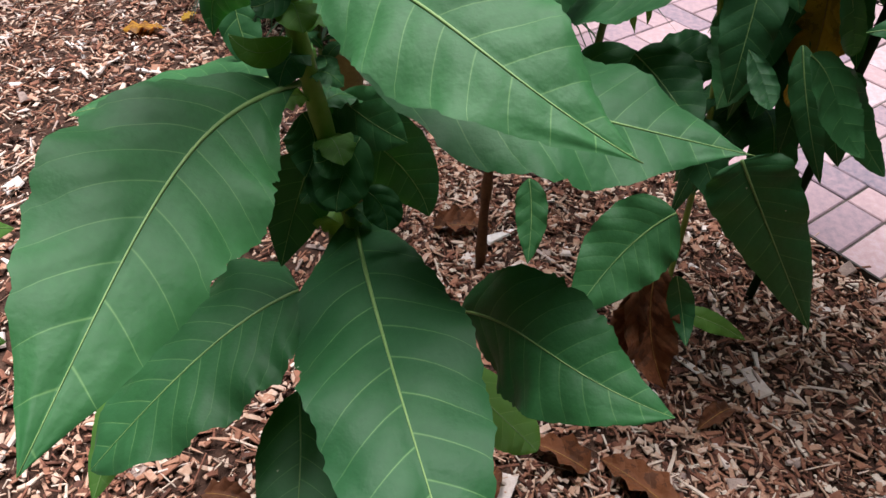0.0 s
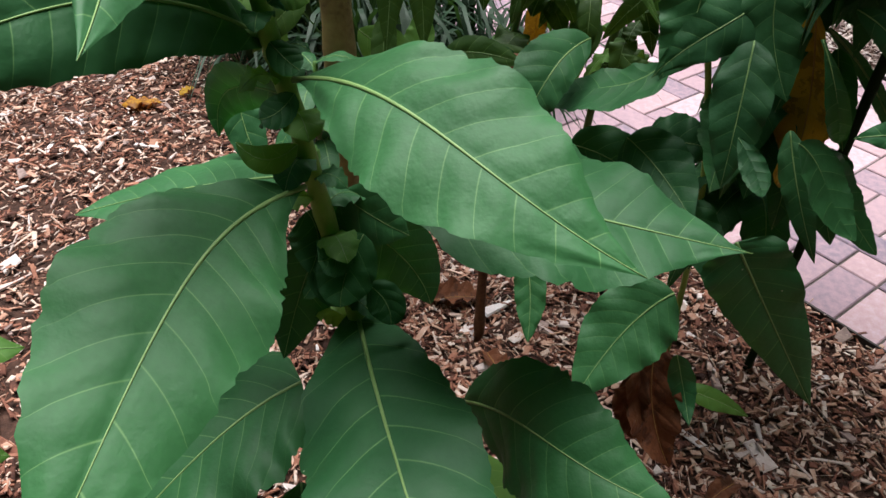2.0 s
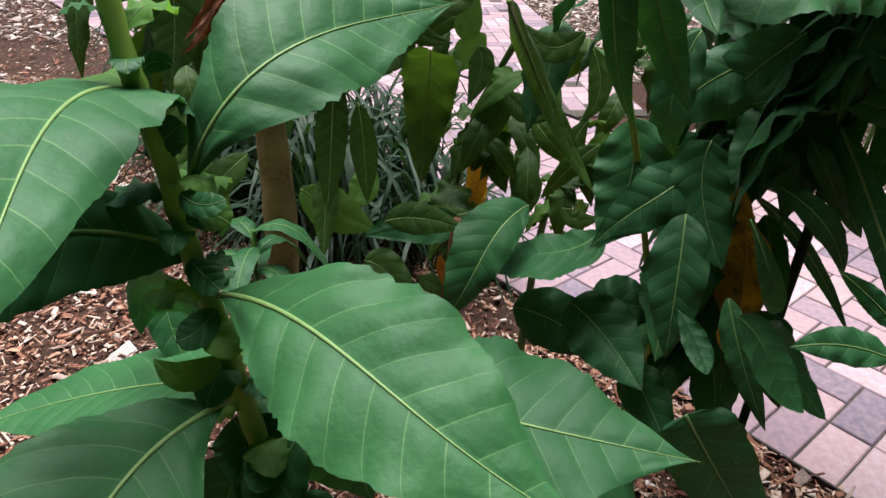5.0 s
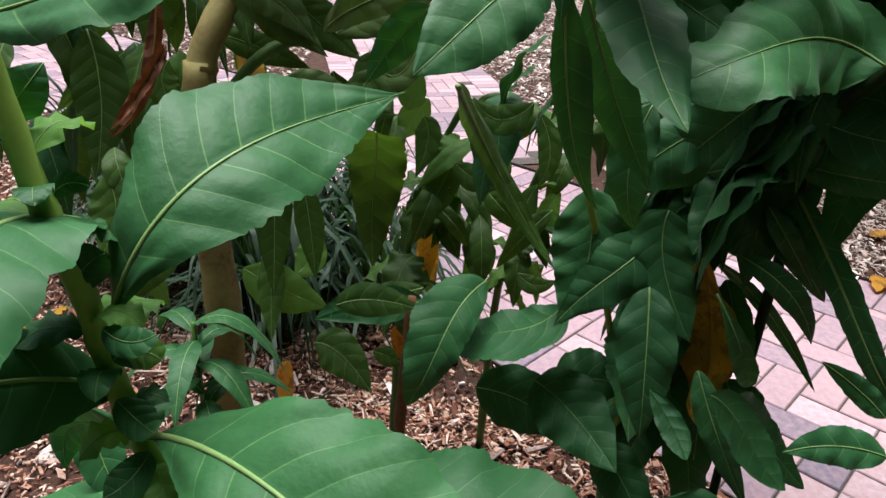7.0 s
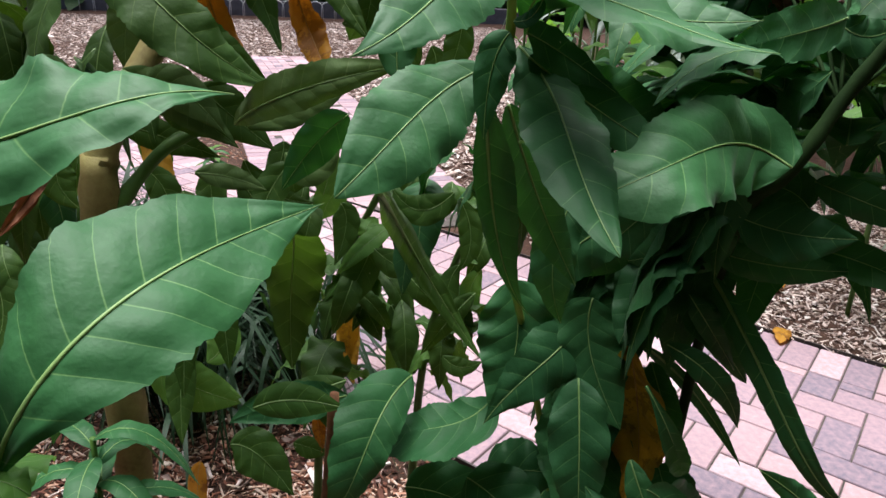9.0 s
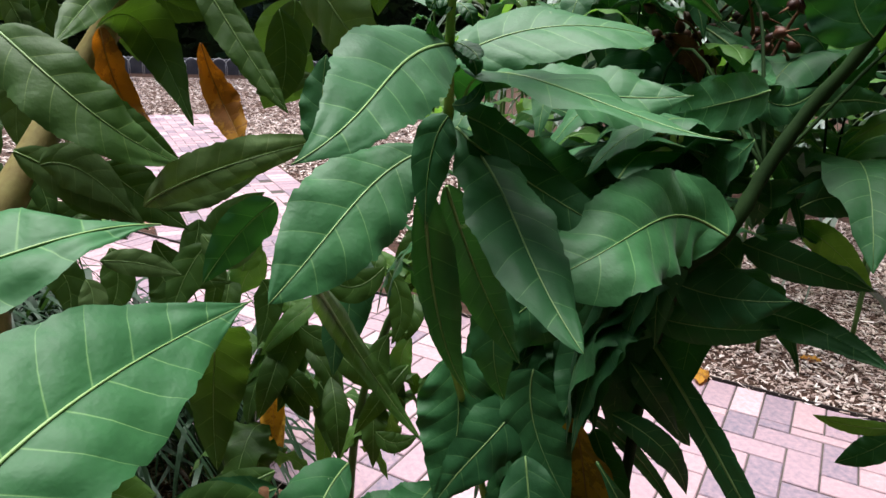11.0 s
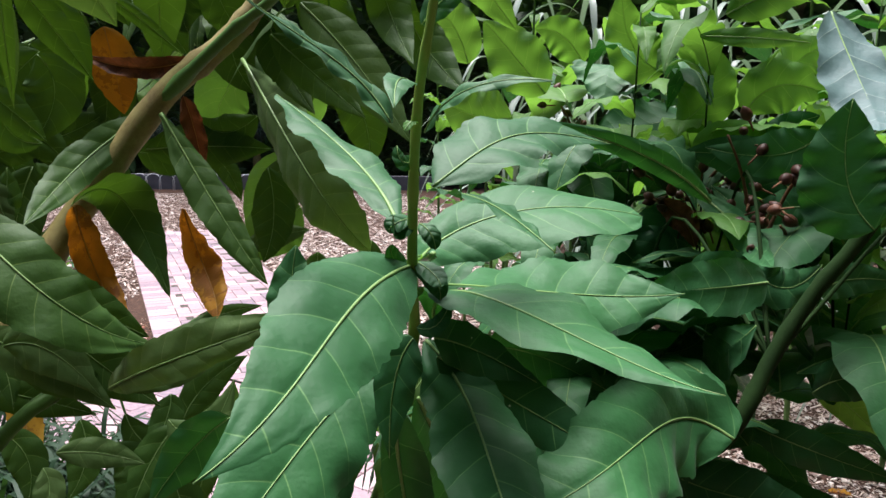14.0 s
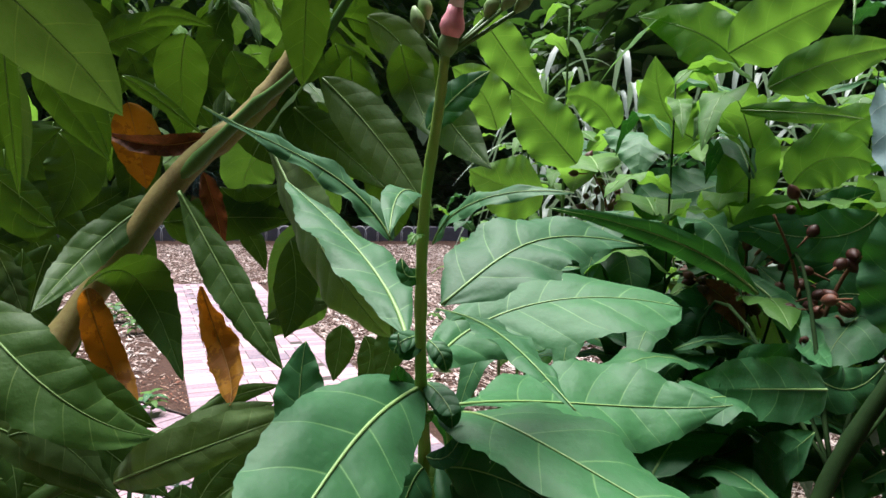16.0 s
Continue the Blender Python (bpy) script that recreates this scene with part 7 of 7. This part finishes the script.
hedge("hedge", 30, 135, 23, 28, 12.0, 12000, 0.8, "dense dark green hedge and trees far behind the bed")
hedge("hedge", 130, 200, 7, 9, 4.5, 5000, 0.5, "low green hedge at the side of the garden")
# Unseen tall leaf screen, added to keep skylight off the leaf fronts.
hedge("hedge", 190, 388, 3.8, 5.8, 10.0, 15000, 0.6, "unseen leafy screen added behind the viewer to block light")
hedge("hedge", 8, 66, 8.5, 11, 5.5, 6000, 0.5, "leafy green shrubs behind the grassy plants")
for k in range(3):
    x, y = (-3.3, -4.6, -0.3)[k], (23.0, 24.5, 24.0)[k]
    root = plant_root("yucca", (x, y, 0), "spiky blue-green yucca rosette in far mulch bed", "plant")
    tagged(joined_leaves("blade_tuft", strap_specs(x, y, 320, 1.5, 0.04, 300 + k, 0.35, 0.1, 1.2, 0.45), LEAF_YUCCA, "", "", 5, 2, root), kind="stuff")
    stem(root, [(x, y, -0.05), (x, y, 0.7), (x, y, 1.3)], 0.14, 0.11, STEM_WOODY, "trunk")


# ---- distant woods ----
WOODS = rough_material("woods", [(0.35, (0.008, 0.016, 0.006)), (0.6, (0.03, 0.06, 0.02)), (0.8, (0.06, 0.10, 0.04))], 1.5, 1.0, 0.5, 0.05, fine=9)
ring = [math.radians(10 + 130 * k / 26) for k in range(27)]
V = [(30 * math.cos(w), 30 * math.sin(w), -0.1) for w in ring] + [(30 * math.cos(w), 30 * math.sin(w), 13 + 1.2 * math.sin(w * 11) + 0.8 * math.sin(w * 27)) for w in ring]
tagged(mesh_object("backdrop", V, [(i, i + 1, 28 + i, 27 + i) for i in range(26)], WOODS), "dark green woods far off behind the garden", "woods", kind="structure")

# ---- low wall and wire hoops at the far bed ----
CONCRETE = rough_material("concrete", [(0.3, (0.10, 0.095, 0.11)), (0.7, (0.17, 0.165, 0.185))], 4, 0.85, 0.3, 0.004)
WIRE = rough_material("white_wire", [(0.3, (0.65, 0.65, 0.65)), (0.7, (0.8, 0.8, 0.8))], 30, 0.4, 0.1, 0.001)
wx0, wx1, wy = -9.0, 5.0, 21.6
V = [(x, y, z) for z in (-0.05, 0.40, 0.42) for x, y in ((wx0, wy), (wx1, wy), (wx1, wy + 0.25), (wx0, wy + 0.25))]
V[8:] = [(x + (0.02 if x < 0 else -0.02), y + (0.02 if y < wy + 0.1 else -0.02), z) for x, y, z in V[8:]]
low_wall = tagged(mesh_object("low_wall", V, [(b + i, b + (i + 1) % 4, b + 4 + (i + 1) % 4, b + 4 + i) for b in (0, 4) for i in range(4)] + [(8, 9, 10, 11)], CONCRETE, None, "", False),
                  "low grey concrete garden wall behind far mulch bed", "wall", kind="structure")
hoops = tagged(new("wire_edging"), "white bent wire hoop edging before the low wall", "edging")
for k in range(30):
    x = -7 + 0.36 * k
    v, f = tube_data([(x + 0.2 * math.cos(w), wy - 0.3, 0.25 + 0.2 * math.sin(w)) if 0 <= w <= math.pi else (x + (0.2 if w < 0 else -0.2), wy - 0.3, 0.0)
                      for w in (-1, 0, 0.4, 0.8, 1.2, 1.57, 1.94, 2.34, 2.74, math.pi, 4)], [0.012] * 11, 6)
    mesh_object("hoop", v, f, WIRE, hoops)


# ---- paving ----
def brick_mesh(la, ln, cache={}):
    key = (round(la, 3), round(ln, 3))
    if key not in cache:
        a, n, c = la / 2, ln / 2, 0.0035
        V = [(sa * a, sn * n, -0.03) for sa, sn in ((-1, -1), (1, -1), (1, 1), (-1, 1))] + [(sa * a, sn * n, -c) for sa, sn in ((-1, -1), (1, -1), (1, 1), (-1, 1))] \
            + [(sa * (a - c), sn * (n - c), 0) for sa, sn in ((-1, -1), (1, -1), (1, 1), (-1, 1))]
        F = [(8, 9, 10, 11)] + [(b + i, b + (i + 1) % 4, b + 4 + (i + 1) % 4, b + 4 + i) for b in (0, 4) for i in range(4)]
        me = bpy.data.meshes.new("brick")
        me.from_pydata(V, [], F)
        me.materials.append(BRICK)
        cache[key] = (me, V, F)
    return cache[key]


PITCH, GAP = 0.1165, 0.006
far_v, far_f = [], []
laid = [0]
brick_rng = random.Random(2)


def lay(place, turn, la, ln, near, parent):
    me, V, F = brick_mesh(la - GAP, ln - GAP)
    z = brick_rng.uniform(-0.0015, 0.0015)
    tilt = brick_rng.uniform(-0.35, 0.35)
    if near and laid[0] < 300:
        laid[0] += 1
        ob = new("brick", me)
        ob.parent = parent
        ob.matrix_basis = pose(place[0], place[1], z, tilt, -tilt, turn)
        return
    m = pose(place[0], place[1], z, tilt, -tilt, turn)
    o = len(far_v)
    far_v.extend([tuple(m @ Vector(v)) for v in V])
    far_f.extend([tuple(o + i for i in q) for q in F])


TURN = math.degrees(math.atan2(ALONG.y, ALONG.x))


def lay_band(a0, a1):
    rects = []
    for i in range(int((a1 - a0) / PITCH)):
        a = a0 + i * PITCH
        rects.append((a, a + PITCH, NEAR_EDGE, NEAR_EDGE + 2 * PITCH))
        rects.append((a, a + PITCH, FAR_EDGE - 2 * PITCH, FAR_EDGE))
    lo, hi = NEAR_EDGE + 2 * PITCH, FAR_EDGE - 2 * PITCH
    for i in range(-20, int((a1 - a0) / PITCH) + 4):
        for j in range(-1, int((hi - lo) / PITCH) + 2):
            k = (i - j) % 4
            a, n = a0 + i * PITCH, lo + j * PITCH
            if k == 0:
                r = (a, a + 2 * PITCH, n, n + PITCH)
            elif k == 2:
                r = (a, a + PITCH, n - PITCH, n + PITCH)
            else:
                continue
            r = (r[0], r[1], max(r[2], lo), min(r[3], hi))
            if r[3] - r[2] > 0.03 and r[0] >= a0 - 0.01:
                rects.append(r)
    rects.sort(key=lambda r: (r[0] + 0.2) ** 2 + 0.3 * r[2] ** 2)
    for r in rects:
        lay(corner((r[0] + r[1]) / 2, (r[2] + r[3]) / 2), TURN, r[1] - r[0], r[3] - r[2], True, path)


lay_band(-9.0, 4.5)
arm_turn = math.degrees(math.atan2(ARM_U.y, ARM_U.x))
arm_pts = [ARM_0 - ARM_U * 1.3 + ARM_S * 0.0, ARM_0 - ARM_U * 1.3 + ARM_S * ARM_WIDE, ARM_0 + ARM_U * ARM_LONG + ARM_S * ARM_WIDE, ARM_0 + ARM_U * ARM_LONG]
side_path = flat("side_path", [tuple(p) for p in arm_pts], -0.004, JOINT, "brick paved side path leading away between beds", "path")
for i in range(int(8.2 / PITCH)):
    for j in range(int(ARM_WIDE / PITCH)):
        p = ARM_0 + ARM_U * (-1.2 + (i + 0.5) * PITCH) + ARM_S * ((j + 0.5) * PITCH)
        if p.dot(ACROSS) < FAR_EDGE:
            continue
        border = j < 2 or j >= int(ARM_WIDE / PITCH) - 2
        if border:
            if j in (0, int(ARM_WIDE / PITCH) - 2):
                lay(p + ARM_S * PITCH / 2, arm_turn, PITCH, 2 * PITCH, False, side_path)
        elif (i - j) % 4 == 0:
            lay(p + ARM_U * PITCH / 2, arm_turn, 2 * PITCH, PITCH, False, side_path)
        elif (i - j) % 4 == 2:
            lay(p - ARM_S * PITCH / 2, arm_turn, PITCH, 2 * PITCH if j > 2 else PITCH, False, side_path)
paving = mesh_object("paving_bricks", far_v, far_f, BRICK_FAR, path, "", False)
